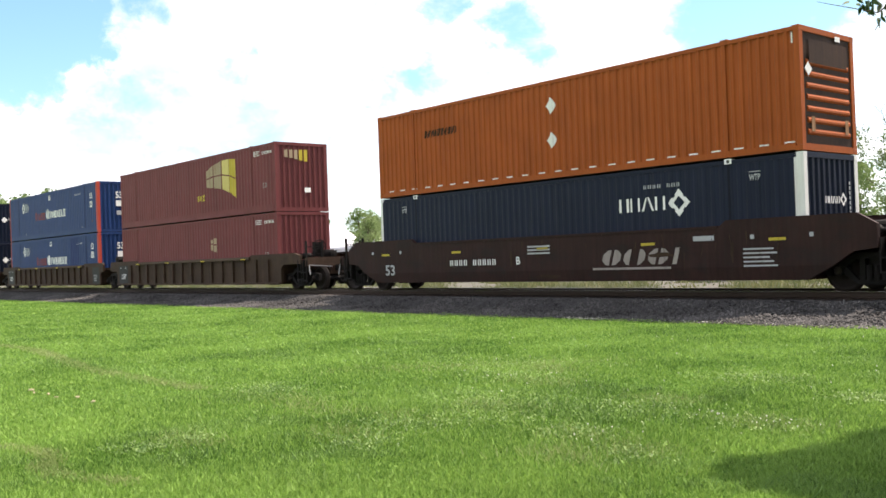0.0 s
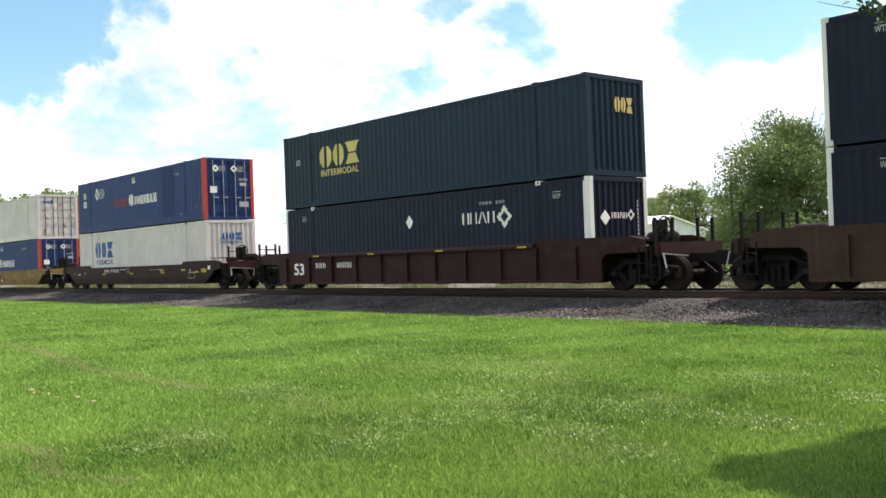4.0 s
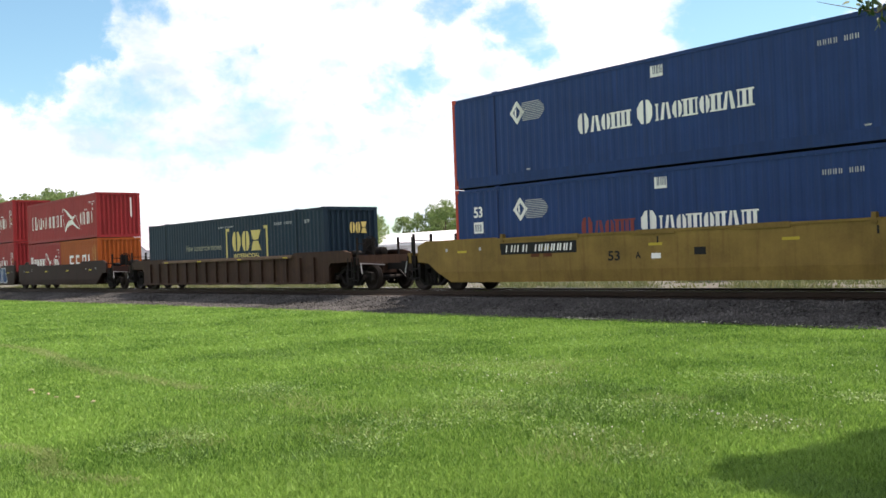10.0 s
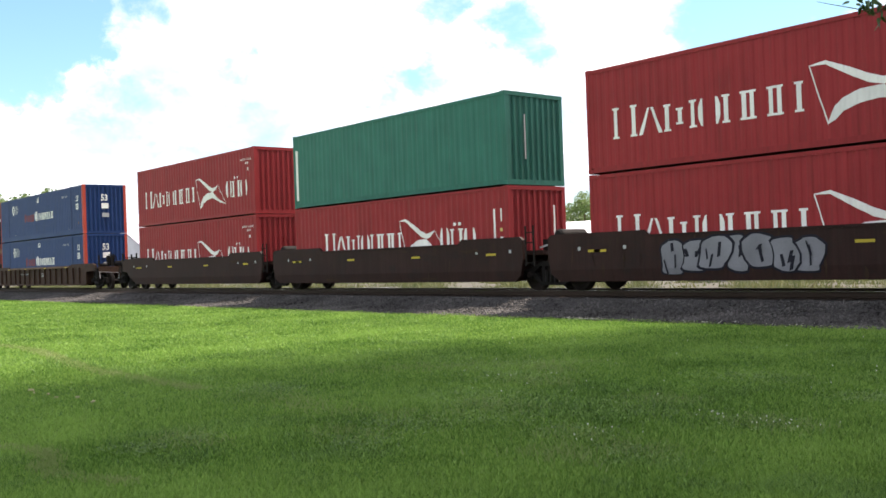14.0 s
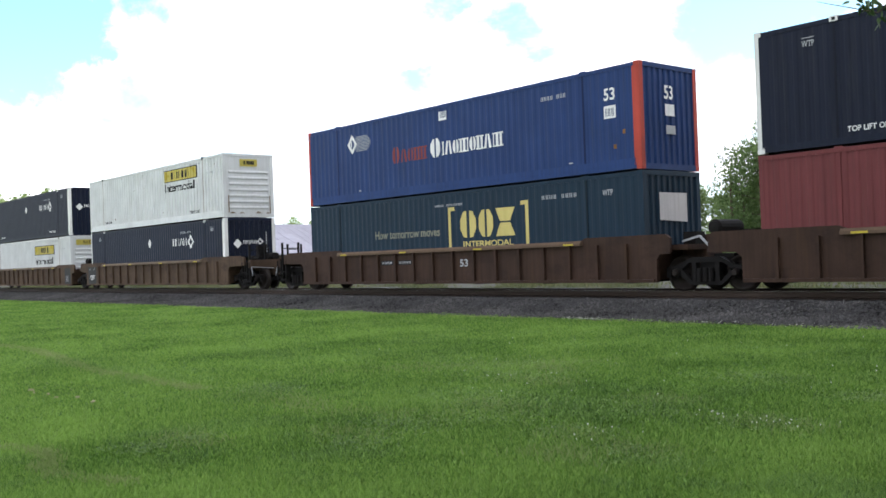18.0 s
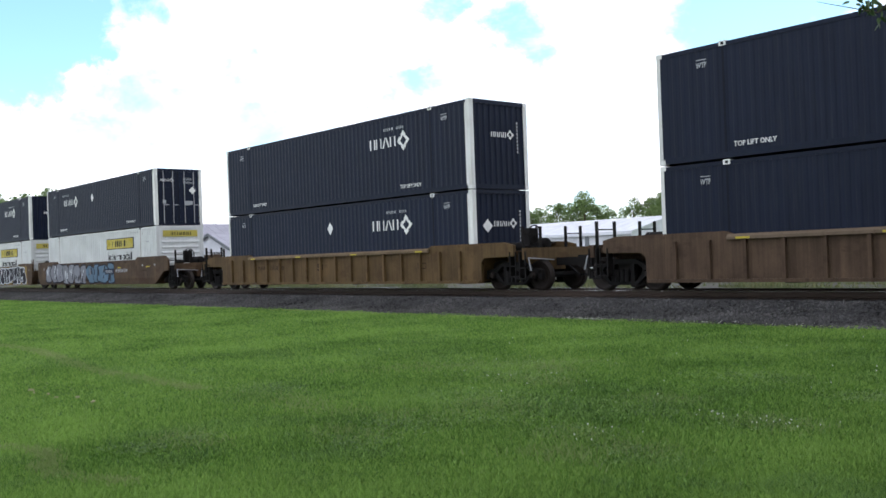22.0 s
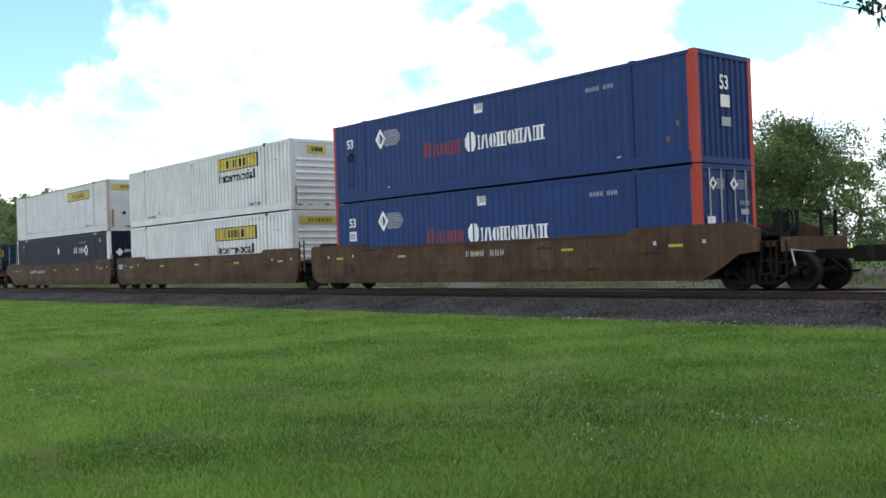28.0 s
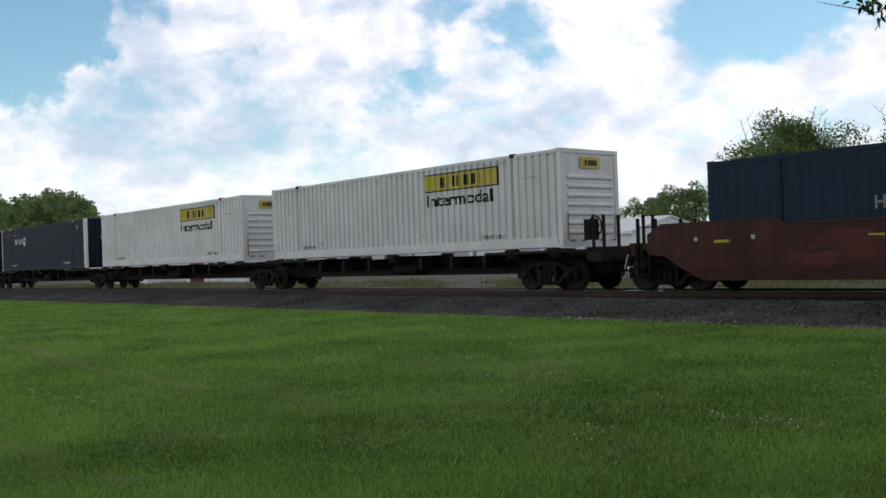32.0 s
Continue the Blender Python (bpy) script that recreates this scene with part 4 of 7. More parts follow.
            d.poly("scuff_mark", GRIME, [(x, z), (x + u, z + 0.2 * v), (x + u * 0.8, z + v), (x - u * 0.2, z + v * 0.7)])
        digits(d, "number_mark", GREY_LETTER, -1.7, -0.9, 2.1, 2.17, 6)
        if end == "flat":
            e.bar("yellow_sign", SIGNYELLOW, -1.05, 1.05, 2.3, 2.62)
        else:
            e.bar("yellow_sign", SIGNYELLOW, -0.95 if extra != "small" else -0.45, 0.95 if extra != "small" else 0.45, 2.33, 2.66)
        eo = Decals(d.parent, [], lambda py, pz: Vector((0.023, py, pz)))
        name_shapes(eo, "sign_shape", BLACK, "in nunn", -0.55 if extra != "small" else -0.3, 0.6 if extra != "small" else 0.3, 2.41, 2.58, 0.05)
        if end == "flat":
            diamond(eo, "notice_diamond", TEAL, -0.35, 1.0, 0.13)
            eo.bar("notice_plate", BLACK, 0.55, 0.8, 0.55, 0.95)
            eo.bar("rust_patch", RUSTPATCH, -1.05, -0.95, 0.2, 1.2)
            eo.bar("rust_patch", RUSTPATCH, -0.3, 0.1, 0.18, 0.3)
        else:
            rng = random.Random(7)
            for y in (-1.02, -0.55, 0.3, 0.8):
                h = rng.uniform(0.05, 0.14)
                eo.poly("rust_patch", GRIME, [(y, 0.17), (y + 0.3, 0.17), (y + 0.26, 0.17 + h * 0.6), (y + 0.1, 0.17 + h)], (round(y, 2),))
            for y in (-1.08, 1.04):
                eo.bar("rust_patch", GRIME, y, y + 0.05, 0.2, 1.0)
        eo.finish()
    elif kind == "red":
        s = L / 12.192
        # one batch has its marks drawn closer together and higher
        tight = extra == "bars"
        a, b, up = (-10.12, -5.36, 0.09) if tight else (-11.3, -5.72, 0.0)
        head = a + 0.15 * (b - a)
        name_shapes(d, "name_shape", WHITE, "n", a * s, head * s, 0.88 + up, 1.72 + up, 0.115, 0.07)
        name_shapes(d, "name_shape", WHITE, "vmonun", head * s, b * s, 0.88 + up, 1.58 + up, 0.115, 0.08)
        a, b, up = (-3.32, -1.48, 0.13) if tight else (-2.62, -0.62, 0.0)
        head = a + 0.3 * (b - a)
        name_shapes(d, "name_shape", WHITE, "o", a * s, head * s, 0.84 + up, 1.60 + up, 0.115)
        name_shapes(d, "name_shape", WHITE, "no", head * s, b * s, 0.84 + up, 1.54 + up, 0.115, 0.08)
        for k in (0.40, 0.53):
            x = (a + k * (b - a)) * s
            d.bar("name_shape", WHITE, x, x + 0.11, 1.64 + up, 1.74 + up)
        # two curved blades of a sail and the thin lines that join their tips
        k, m, up = (0.86, -0.66, 0.18) if tight else (1.0, 0.0, 0.0)
        upper = [(-5.57, 1.89, 1.87), (-5.17, 1.95, 1.86), (-4.61, 1.71, 1.52), (-4.2, 1.50, 1.30), (-3.87, 1.38, 1.21), (-3.6, 1.43, 1.28), (-3.37, 1.49, 1.47)]
        lower = [(-5.17, 0.51, 0.49), (-4.99, 0.90, 0.58), (-4.77, 1.06, 0.76), (-4.41, 1.19, 0.88), (-4.0, 1.21, 0.93), (-3.87, 1.205, 0.92), (-3.46, 0.93, 0.79), (-3.16, 0.79, 0.69), (-2.65, 0.61, 0.59)]
        for run in (upper, lower):
            for (xa, ta, ba), (xb, tb, bb) in zip(run, run[1:]):
                xa, xb = (xa * k + m) * s, (xb * k + m) * s
                d.poly("sail_emblem", WHITE, [(xa, ba + up), (xb, bb + up), (xb, tb + up), (xa, ta + up)], run[0][0])
        for (xa, za), (xb, zb) in (((-5.57, 1.86), (-5.17, 0.52)), ((-3.37, 1.46), (-2.65, 0.62))):
            xa, xb = (xa * k + m) * s, (xb * k + m) * s
            d.poly("sail_line", WHITE, [(xa, za + up), (xa + 0.035, za + up), (xb + 0.035, zb + up), (xb, zb + up)], xa)
        if extra == "bars":
            d.bar("notice_mark", WHITE, -0.68, -0.60, 0.95, 2.2)
            d.bar("notice_mark", WHITE, -0.36, -0.31, 1.8, 2.2)
            d.bar("notice_mark", YELLOW, -0.4, -0.3, 1.5, 1.6)
            d.bar("notice_mark", WHITE, -0.4, -0.28, 1.2, 1.32)
        else:
            digits(d, "number_mark", WHITE, -1.2 * s, -0.25 * s, H - 0.54, H - 0.46, 9)
            digits(d, "number_mark", WHITE, -0.82 * s, -0.48 * s, H - 0.70, H - 0.61, 3)
            d.bar("notice_mark", WHITE, -0.62 * s, -0.54 * s, H - 0.98, H - 0.86)
        e.bar("notice_mark", WHITE, 0.7, 0.78, 1.2, 2.3)
    elif kind == "maroon":
        if extra != "low":
            pts = [(-6.2, 2.2, 1.45), (-5.5, 2.42, 1.38), (-4.7, 2.55, 1.28), (-4.0, 2.56, 1.08), (-3.35, 2.5, 0.78)]
            for (xa, ta, ba), (xb, tb, bb) in zip(pts, pts[1:]):
                mid_a, mid_b = (ta + ba) / 2, (tb + bb) / 2
                tint = SIGN_DULL if xa > -4.2 else YELLOW if xa > -5.0 else CREAM_FADED
                d.poly("yellow_emblem", tint, [(xa + 0.04, ba), (xb - 0.02, bb), (xb - 0.02, mid_b - 0.03), (xa + 0.04, mid_a - 0.03)])
                d.poly("yellow_emblem", tint, [(xa + 0.04, mid_a + 0.03), (xb - 0.02, mid_b + 0.03), (xb - 0.02, tb), (xa + 0.04, ta)])
            name_shapes(d, "emblem_shape", SIGN_DULL, "nox", -7.15, -6.35, 0.85, 1.12, 0.09)
            for k in range(5):
                y = -0.85 + 0.24 * k
                e.poly("yellow_emblem", CREAM_FADED if k < 3 else SIGN_DULL, [(y, 2.28 - 0.04 * k), (y + 0.17, 2.26 - 0.04 * k), (y + 0.17, 2.60), (y, 2.60 - 0.05 * (4 - k) / 4)], (k,))
        else:
            for x0, x1, za, zb in ((-5.95, -5.72, 1.45, 1.72), (-5.66, -5.38, 1.38, 1.68), (-5.66, -5.38, 1.74, 2.0), (-5.95, -5.72, 1.78, 1.94)):
                d.bar("pale_patch", CREAM_FADED, x0, x1, za, zb)
        d.ring("notice_plate", WHITE, [(-1.75, 2.43), (-1.25, 2.43), (-1.25, 2.62), (-1.75, 2.62)], [(-1.72, 2.455), (-1.28, 2.455), (-1.28, 2.595), (-1.72, 2.595)])
        digits(d, "number_mark", WHITE, -1.68, -1.32, 2.48, 2.57, 3)
        digits(d, "number_mark", WHITE, -1.05, -0.25, 2.45, 2.58, 6)
        d.words("length_mark", FADED_WHITE, "53", -1.1, 1.05, 0.28, 0.34)
        e.bar("notice_plate", WHITE, 0.1, 0.4, 0.8, 1.0)
    elif kind == "orange":
        for z in (2.14, 1.13):
            diamond(d, "white_diamond", WHITE, -7.8, z, 0.25, rx=0.2)
        name_shapes(d, "dark_name_shape", SCRAPE, "nosnuons", -13.6, -12.0, 1.86, 2.10, 0.07, 0.0, 0.2)
        for i in range(24):
            x = -L + 0.5 + i * 0.66
            d.bar("reflective_tape", WHITE, x, x + 0.26, 0.19, 0.225)
        d.bar("grey_scuff", WHITE, -0.22, -0.18, 2.5, 2.75)
        e.bar("dark_panel", CAR_RUSTY, -0.9, 0.9, 2.05, 2.6)
        diamond(e, "white_diamond", WHITE, -0.95, 1.9, 0.17)
        e.bar("notice_plate", WHITE, 0.35, 0.6, 2.68, 2.8)
        for y in (-0.8, 0.8):
            e.bar("rust_patch", RUSTPATCH, y - 0.08, y + 0.08, 0.45, 0.8)
    elif kind == "ccn":
        for i, x in enumerate((-4.5, -3.5, -2.45, -1.48)):
            d.bar("name_bar", WHITE, x, x + 0.16, 1.12, 1.68)
            if i < 3:
                d.bar("name_bar", WHITE, x + 0.16, x + 0.62, 1.53, 1.68)
            if i < 2:
                d.bar("name_bar", WHITE, x + 0.16, x + 0.62, 1.12, 1.26)
            elif i == 2:
                d.bar("name_bar", WHITE, x + 0.46, x + 0.62, 1.12, 1.53)
        d.bar("name_bar", WHITE, -2.5, -1.0, 1.02, 1.06)
        d.bar("notice_mark", YELLOW, -0.75, -0.7, 1.0, 2.2)
        d.bar("notice_mark", YELLOW, -0.4, -0.35, 1.0, 2.2)
    elif kind == "green":
        d.bar("white_edge_plate", WHITE, -L + 0.16, -L + 0.3, 0.3, 2.3)
        e.bar("notice_mark", GREY_LETTER, -0.5, -0.44, 0.8, 2.2)


# ---------------------------------------------------------------- wagons
def wheel_mesh():
    r = 0.457
    return Shape().turned((0, 0, 0), [(-0.07, 0), (-0.07, 0.13), (-0.03, 0.16), (-0.02, 0.34), (-0.07, 0.37), (-0.07, r), (0.05, r + 0.004),
                                      (0.05, r + 0.028), (0.075, r + 0.028), (0.075, 0.36), (0.02, 0.34), (0.02, 0.15), (0.07, 0.12), (0.07, 0)],
                          28).mesh("wheel", WHEEL_STEEL, True)


def side_frame_mesh():
    s = Shape()
    for pts in ([(-0.5, 0.74), (0.5, 0.74), (0.42, 0.88), (-0.42, 0.88)], [(-0.45, 0.17), (0.45, 0.17), (0.45, 0.27), (-0.45, 0.27)]):
        s.prism(pts, -0.07, 0.07)
    for sx in (-1, 1):
        s.prism([(sx * 0.42, 0.88), (sx * 0.5, 0.74), (sx * 0.72, 0.58), (sx * 1.18, 0.54), (sx * 1.18, 0.64), (sx * 0.78, 0.70)], -0.07, 0.07)
        s.prism([(sx * 0.45, 0.17), (sx * 0.45, 0.28), (sx * 0.66, 0.50), (sx * 0.72, 0.58), (sx * 0.80, 0.44)], -0.07, 0.07)
        s.prism([(sx * 0.28, 0.26), (sx * 0.40, 0.26), (sx * 0.40, 0.75), (sx * 0.28, 0.75)], -0.08, 0.08)
        s.box(*sorted((sx * 1.08, sx * 1.2)), -0.07, 0.07, 0.36, 0.6)
        s.turned((sx * 0.88, -0.11, 0.48), [(0, 0), (0, 0.11), (0.1, 0.13), (0.1, 0)], 12)
    for x in (-0.17, 0.0, 0.17):
        s.turned((x, -0.09, 0.26), [(0, 0.001), (0, 0.07), (0.34, 0.07), (0.34, 0.001)], 10, "z")
    return s.mesh("side_frame", STEEL_DARK)


def truck(parent, x):
    """Two axles under a wagon's end, centred at x."""
    t = part("truck", shared("bolster", lambda: Shape().box(-0.22, 0.22, -0.98, 0.98, 0.50, 0.80).box(-0.3, 0.3, -0.25, 0.25, 0.78, 0.95).mesh("truck", STEEL_DARK)),
             parent, "dark greasy steel truck", pose(x, 0, 0))
    for sy in (-1, 1):
        part("side_frame", shared("side_frame", side_frame_mesh), t, at=pose(0, sy * 1.02, 0, 0, 0, 0 if sy < 0 else 180))
        for ax in (-0.88, 0.88):
            part("wheel", shared("wheel", wheel_mesh), t, at=pose(ax, sy * 0.76, 0.459, 0, 0, 0 if sy < 0 else 180))
            part("bearing_cap", shared("cap", lambda: Shape().turned((0, -0.06, 0), [(0, 0), (0, 0.07), (0.05, 0.1), (0.05, 0)], 12).mesh("bearing_cap", WHEEL_STEEL)),
                 t, at=pose(ax, sy * 1.14, 0.48, 0, 0, 0 if sy < 0 else 180))
    for ax in (-0.88, 0.88):
        part("axle", shared("axle", lambda: Shape().turned((0, -0.72, 0), [(0, 0), (0, 0.085), (1.44, 0.085), (1.44, 0)], 12).mesh("axle", STEEL_DARK)),
             t, at=pose(ax, 0, 0.459))
    return t


def coupler(parent, x, sx):
    part("coupler", shared(("coupler", sx), lambda: Shape().box(*sorted((0, sx * 0.95)), -0.11, 0.11, 0.74, 0.98).prism(
        [(sx * 0.95, 0.66), (sx * 1.27, 0.66), (sx * 1.27, 1.04), (sx * 0.95, 1.04)], -0.2, 0.16).mesh("coupler", STEEL_DARK)), parent, at=pose(x, 0, 0))
    part("air_hose", shared(("hose", sx), lambda: Shape().beam((0, 0.35, 0.8), (sx * 0.5, 0.36, 0.42), 0.05).beam((sx * 0.5, 0.36, 0.42), (sx * 0.85, 0.3, 0.45), 0.05)
                            .mesh("air_hose", GASKET)), parent, at=pose(x, 0, 0))


def brake_wheel(parent, x, y, z):
    def ring():
        s = Shape()
        n = 20
        for i in range(n):
            a, b = 2 * math.pi * i / n, 2 * math.pi * (i + 1) / n
            s.beam((0, 0.28 * math.cos(a), 0.28 * math.sin(a)), (0, 0.28 * math.cos(b), 0.28 * math.sin(b)), 0.035)
        for i in range(5):
            a = 2 * math.pi * i / 5
            s.beam((0, 0, 0), (0, 0.28 * math.cos(a), 0.28 * math.sin(a)), 0.03)
        return s.mesh("brake_wheel", STEEL_DARK)
    h = part("brake_housing", shared("housing", lambda: Shape().box(-0.14, 0.08, -0.2, 0.2, -0.3, 0.3).mesh("brake_housing", STEEL_DARK)), parent, at=pose(x, y, z))
    part("brake_wheel", shared("brake_ring", ring), h, at=pose(0.12, 0, 0.1))


def along(pts, x):
    for (a, za), (b, zb) in zip(pts, pts[1:]):
        if a <= x <= b:
            return za + (zb - za) * (x - a) / max(b - a, 1e-9)
    return pts[0][1] if x < pts[0][0] else pts[-1][1]


def bent_side(low, high, y, slope_from, slope):
    """A side sheet between a lower and an upper edge (x, z), leaning inward below slope_from, with thickness."""
    xs = sorted({x for x, _ in low} | {x for x, _ in high})
    sg = 1 if y < 0 else -1
    s = Shape()
    rows = []
    for x in xs:
        z0, z1 = along(low, x), along(high, x)
        zs = [z0, min(max(z0, slope_from), z1), z1]
        rows.append([(x, z, y + sg * max(0.0, slope_from - z) * slope) for z in zs])
    t = sg * 0.11
    for r0, r1 in zip(rows, rows[1:]):
        for k in (0, 1):
            a, b, c, d = r0[k], r1[k], r1[k + 1], r0[k + 1]
            for off in (0, t):
                s.poly([(q[0], q[2] + off, q[1]) for q in (a, b, c, d)])
        for k in (0, 2):
            s.poly([(r0[k][0], r0[k][2], r0[k][1]), (r1[k][0], r1[k][2], r1[k][1]), (r1[k][0], r1[k][2] + t, r1[k][1]), (r0[k][0], r0[k][2] + t, r0[k][1])])
    for r in (rows[0], rows[-1]):
        for k in (0, 1):
            s.poly([(r[k][0], r[k][2], r[k][1]), (r[k + 1][0], r[k + 1][2], r[k + 1][1]), (r[k + 1][0], r[k + 1][2] + t, r[k + 1][1]), (r[k][0], r[k][2] + t, r[k][1])])
    me = bpy.data.meshes.new("side_sill")
    me.from_pydata(s.v, [], s.f)
    bm = bmesh.new()
    bm.from_mesh(me)
    bmesh.ops.remove_doubles(bm, verts=bm.verts, dist=0.0005)
    bmesh.ops.recalc_face_normals(bm, faces=bm.faces)
    bm.to_mesh(me)
    bm.free()
    return me


HALF = 1.53
RIBS_WIDE = [-0.45, -2.0, -3.5, -5.1, -6.6, -8.1, -9.6, -11.1, -12.7, -14.25, -15.95]


def well_car(style, paint, words, L=16.154, front="single", rear="single", decor=None, dark_ends=False, top=None):
    """A well wagon: x = 0 at the front end of its load, rail top at z = 0."""
    w = thing("well_car", words, "railway wagon", "well wagons of the train")
    fe = 3.5 if front == "single" else 1.62
    re_ = 3.5 if rear == "single" else 1.62
    top = top or (1.62 if style == "smooth" else 1.42)
    key = (style, paint.name, L, front, rear, top)
    ridge = top + ((0.04 if paint is CAR_YELLOW else 0.14) if style == "smooth" else 0.08)
    tip = min(1.5, ridge - 0.1)

    if style == "smooth":
        ra = [(-L - 1.75, 0.98), (-L - 1.2, 0.92), (-L - 0.75, 0.62), (-L - 0.1, 0.29)] if rear == "single" else [(-L - 1.45, 0.95), (-L - 1.36, 0.5), (-L - 1.05, 0.29)]
        fa = [(0.1, 0.29), (0.75, 0.62), (1.2, 0.92), (1.75, 0.98)] if front == "single" else [(0.40, 0.29), (0.66, 0.5), (0.78, 0.95)]
    else:
        ra = [(-L - 1.9, 1.06), (-L - 0.62, 1.04), (-L - 0.46, 0.9), (-L - 0.45, 0.25)] if rear == "single" else [(-L - 1.4, 1.0), (-L - 0.62, 0.98), (-L - 0.46, 0.85), (-L - 0.45, 0.25)]
        fa = [(0.45, 0.25), (0.46, 0.9), (0.62, 1.04), (1.9, 1.06)] if front == "single" else [(0.45, 0.25), (0.46, 0.85), (0.58, 0.98), (0.88, 1.0)]
    xf, xr = fa[-1][0], ra[0][0]
    low_edge = ra + fa
    cf = 0.45 if front == "single" else 0.14
    cr = 0.45 if rear == "single" else 0.14
    high_edge = [(xr, tip if rear == "single" else ridge - 0.1), (xr + cr, ridge), (-L + 1.95, ridge), (-L + 2.15, top), (-2.15, top), (-1.95, ridge), (xf - cf, ridge), (xf, tip if front == "single" else ridge - 0.1)]
    for sy in (-1, 1):
        def sheet():
            me = bent_side(low_edge, high_edge, sy * HALF if style == "smooth" else sy * (HALF - 0.09), 0.62, 0.12 if style == "smooth" else 0.0)
            me.materials.append(paint)
            return me
        part("side_sill", shared(("sill", sy, *key), sheet), w)
        a, b = sorted((sy * (HALF + 0.02), sy * (HALF - 0.16)))
        if style == "ribbed":
            part("top_chord", shared(("chord", sy, *key), lambda: Shape().profile([(sy * (HALF + 0.02), top - 0.13), (sy * (HALF + 0.015), top - 0.06), (sy * (HALF - 0.04), top + 0.004), (sy * (HALF - 0.16), top + 0.004), (sy * (HALF - 0.16), top - 0.13)], -L + 2.05, -2.05).mesh("top_chord", WORN.get(paint.name, paint))), w)
            part("bottom_chord", shared(("bchord", sy, *key), lambda: Shape().box(-L - 0.4, 0.4, *sorted((sy * (HALF - 0.02), sy * (HALF - 0.2))), 0.246, 0.33).mesh("bottom_chord", paint)), w)
            rows_ = RIBS_WIDE if paint is CAR_BROWN else [-0.5 - i * (L - 1.0) / 15 for i in range(front == "art" and paint is not CAR_RUSTY, 15 if rear == "art" and paint is not CAR_RUSTY else 16)]
            rib = shared(("rib", sy, paint.name), lambda: Shape().box(-0.045, 0.045, *sorted((sy * HALF, sy * (HALF - 0.1))), 0.332, 1.288).mesh("side_rib", paint))
            for x in rows_:
                part("side_rib", rib, w, at=pose(x, 0, 0))
        else:
            part("top_lip", shared(("lip", sy, *key), lambda: Shape().box(-L + 2.2, -2.2, a, b, top - 0.05, top + 0.012).mesh("top_lip", paint)), w)
        # guide brackets on the top edge
        for x in (-4.9, -8.1, -11.35) if paint is CAR_YELLOW else ():
            part("guide_plate", shared(("gplate", sy, top), lambda: Shape().prism([(-0.62, top - 0.1), (-0.58, top + 0.03), (0.58, top + 0.03), (0.62, top - 0.1)], *sorted((sy * (HALF + 0.028), sy * (HALF - 0.05)))).mesh("guide_plate", paint)),
                 w, at=pose(x, 0, 0))
        for x in (-2.35, -L + 2.35) if paint is CAR_YELLOW else ():
            part("guide_bracket", shared(("guide", sy, *key), lambda: Shape().prism([(-0.07, top - 0.12), (-0.05, top + 0.13), (0.05, top + 0.13), (0.07, top - 0.12)], *sorted((sy * (HALF + 0.03), sy * (HALF - 0.1)))).mesh("guide_bracket", paint)),
                 w, at=pose(x, 0, 0))
    cross = shared(("cross", style), lambda: Shape().box(-0.18, 0.18, -1.30, 1.30, 0.29 if style == "smooth" else 0.22, 0.345).mesh("cross_beam", STEEL_DARK))
    for i in range(6):
        part("cross_beam", cross, w, at=pose(-0.6 - i * (L - 1.2) / 5, 0, 0))
    # ends
    for sx, x0, single, ext in ((1, 0.0, front == "single", fe), (-1, -L, rear == "single", re_)):
        def bulk():
            s = Shape()
            s.prism([(x0 + sx * 0.12, 0.3), (x0 + sx * 0.22, 0.3), (x0 + sx * 0.5, 1.05), (x0 + sx * 0.5, 1.2), (x0 + sx * 0.12, 1.2)], -1.36, 1.36)
            return s.mesh("bulkhead", paint)
        part("bulkhead", shared(("bulk", sx, *key), bulk), w)
        reach = 2.35 if single else 1.2
        part("end_deck", shared(("deck", sx, single, *key), lambda: Shape().box(*sorted((x0 + sx * 0.5, x0 + sx * reach)), -1.25 if single else -1.1, 1.25 if single else 1.1, 1.08, 1.22)
                                .box(*sorted((x0 + sx * 0.5, x0 + sx * (reach + 0.05))), -0.32, 0.32, 0.62, 1.1).mesh("end_deck", paint)), w)
        if single:
            part("end_sill", shared(("esill", sx, *key), lambda: Shape().box(*sorted((x0 + sx * 2.25, x0 + sx * 2.43)), -1.42, 1.42, 0.95, 1.30).mesh("end_sill", paint)), w)
            coupler(w, x0 + sx * 2.43, sx)
            for y in (-1.32, -0.55, 0.6, 1.3):
                part("stanchion", shared(("stan", y), lambda: Shape().beam((0, y, 1.2), (0, y, 1.95), 0.07).mesh("stanchion", STEEL_DARK)), w, at=pose(x0 + sx * 2.2, 0, 0))
            for y0, y1 in ((-1.32, -0.55), (0.6, 1.3)):
                part("handrail", shared(("hrail", y0), lambda: Shape().beam((0, y0, 1.72), (0, y1, 1.72), 0.035).mesh("handrail", STEEL_DARK)), w, at=pose(x0 + sx * 2.2, 0, 0))
            # steps, uncoupling lever, brake cylinder and a walkway grating on the end platform
            part("step_box", shared(("stepbox", sx), lambda: Shape().box(-0.22, -0.18, -1.46, -1.25, 0.42, 1.2).box(0.18, 0.22, -1.46, -1.25, 0.42, 1.2).box(-0.22, 0.22, -1.46, -1.25, 0.42, 0.46).box(-0.22, 0.22, -1.46, -1.25, 0.74, 0.77)
                                    .mesh("step_box", STEEL_DARK)), w, at=pose(x0 + sx * 1.95, 0, 0))
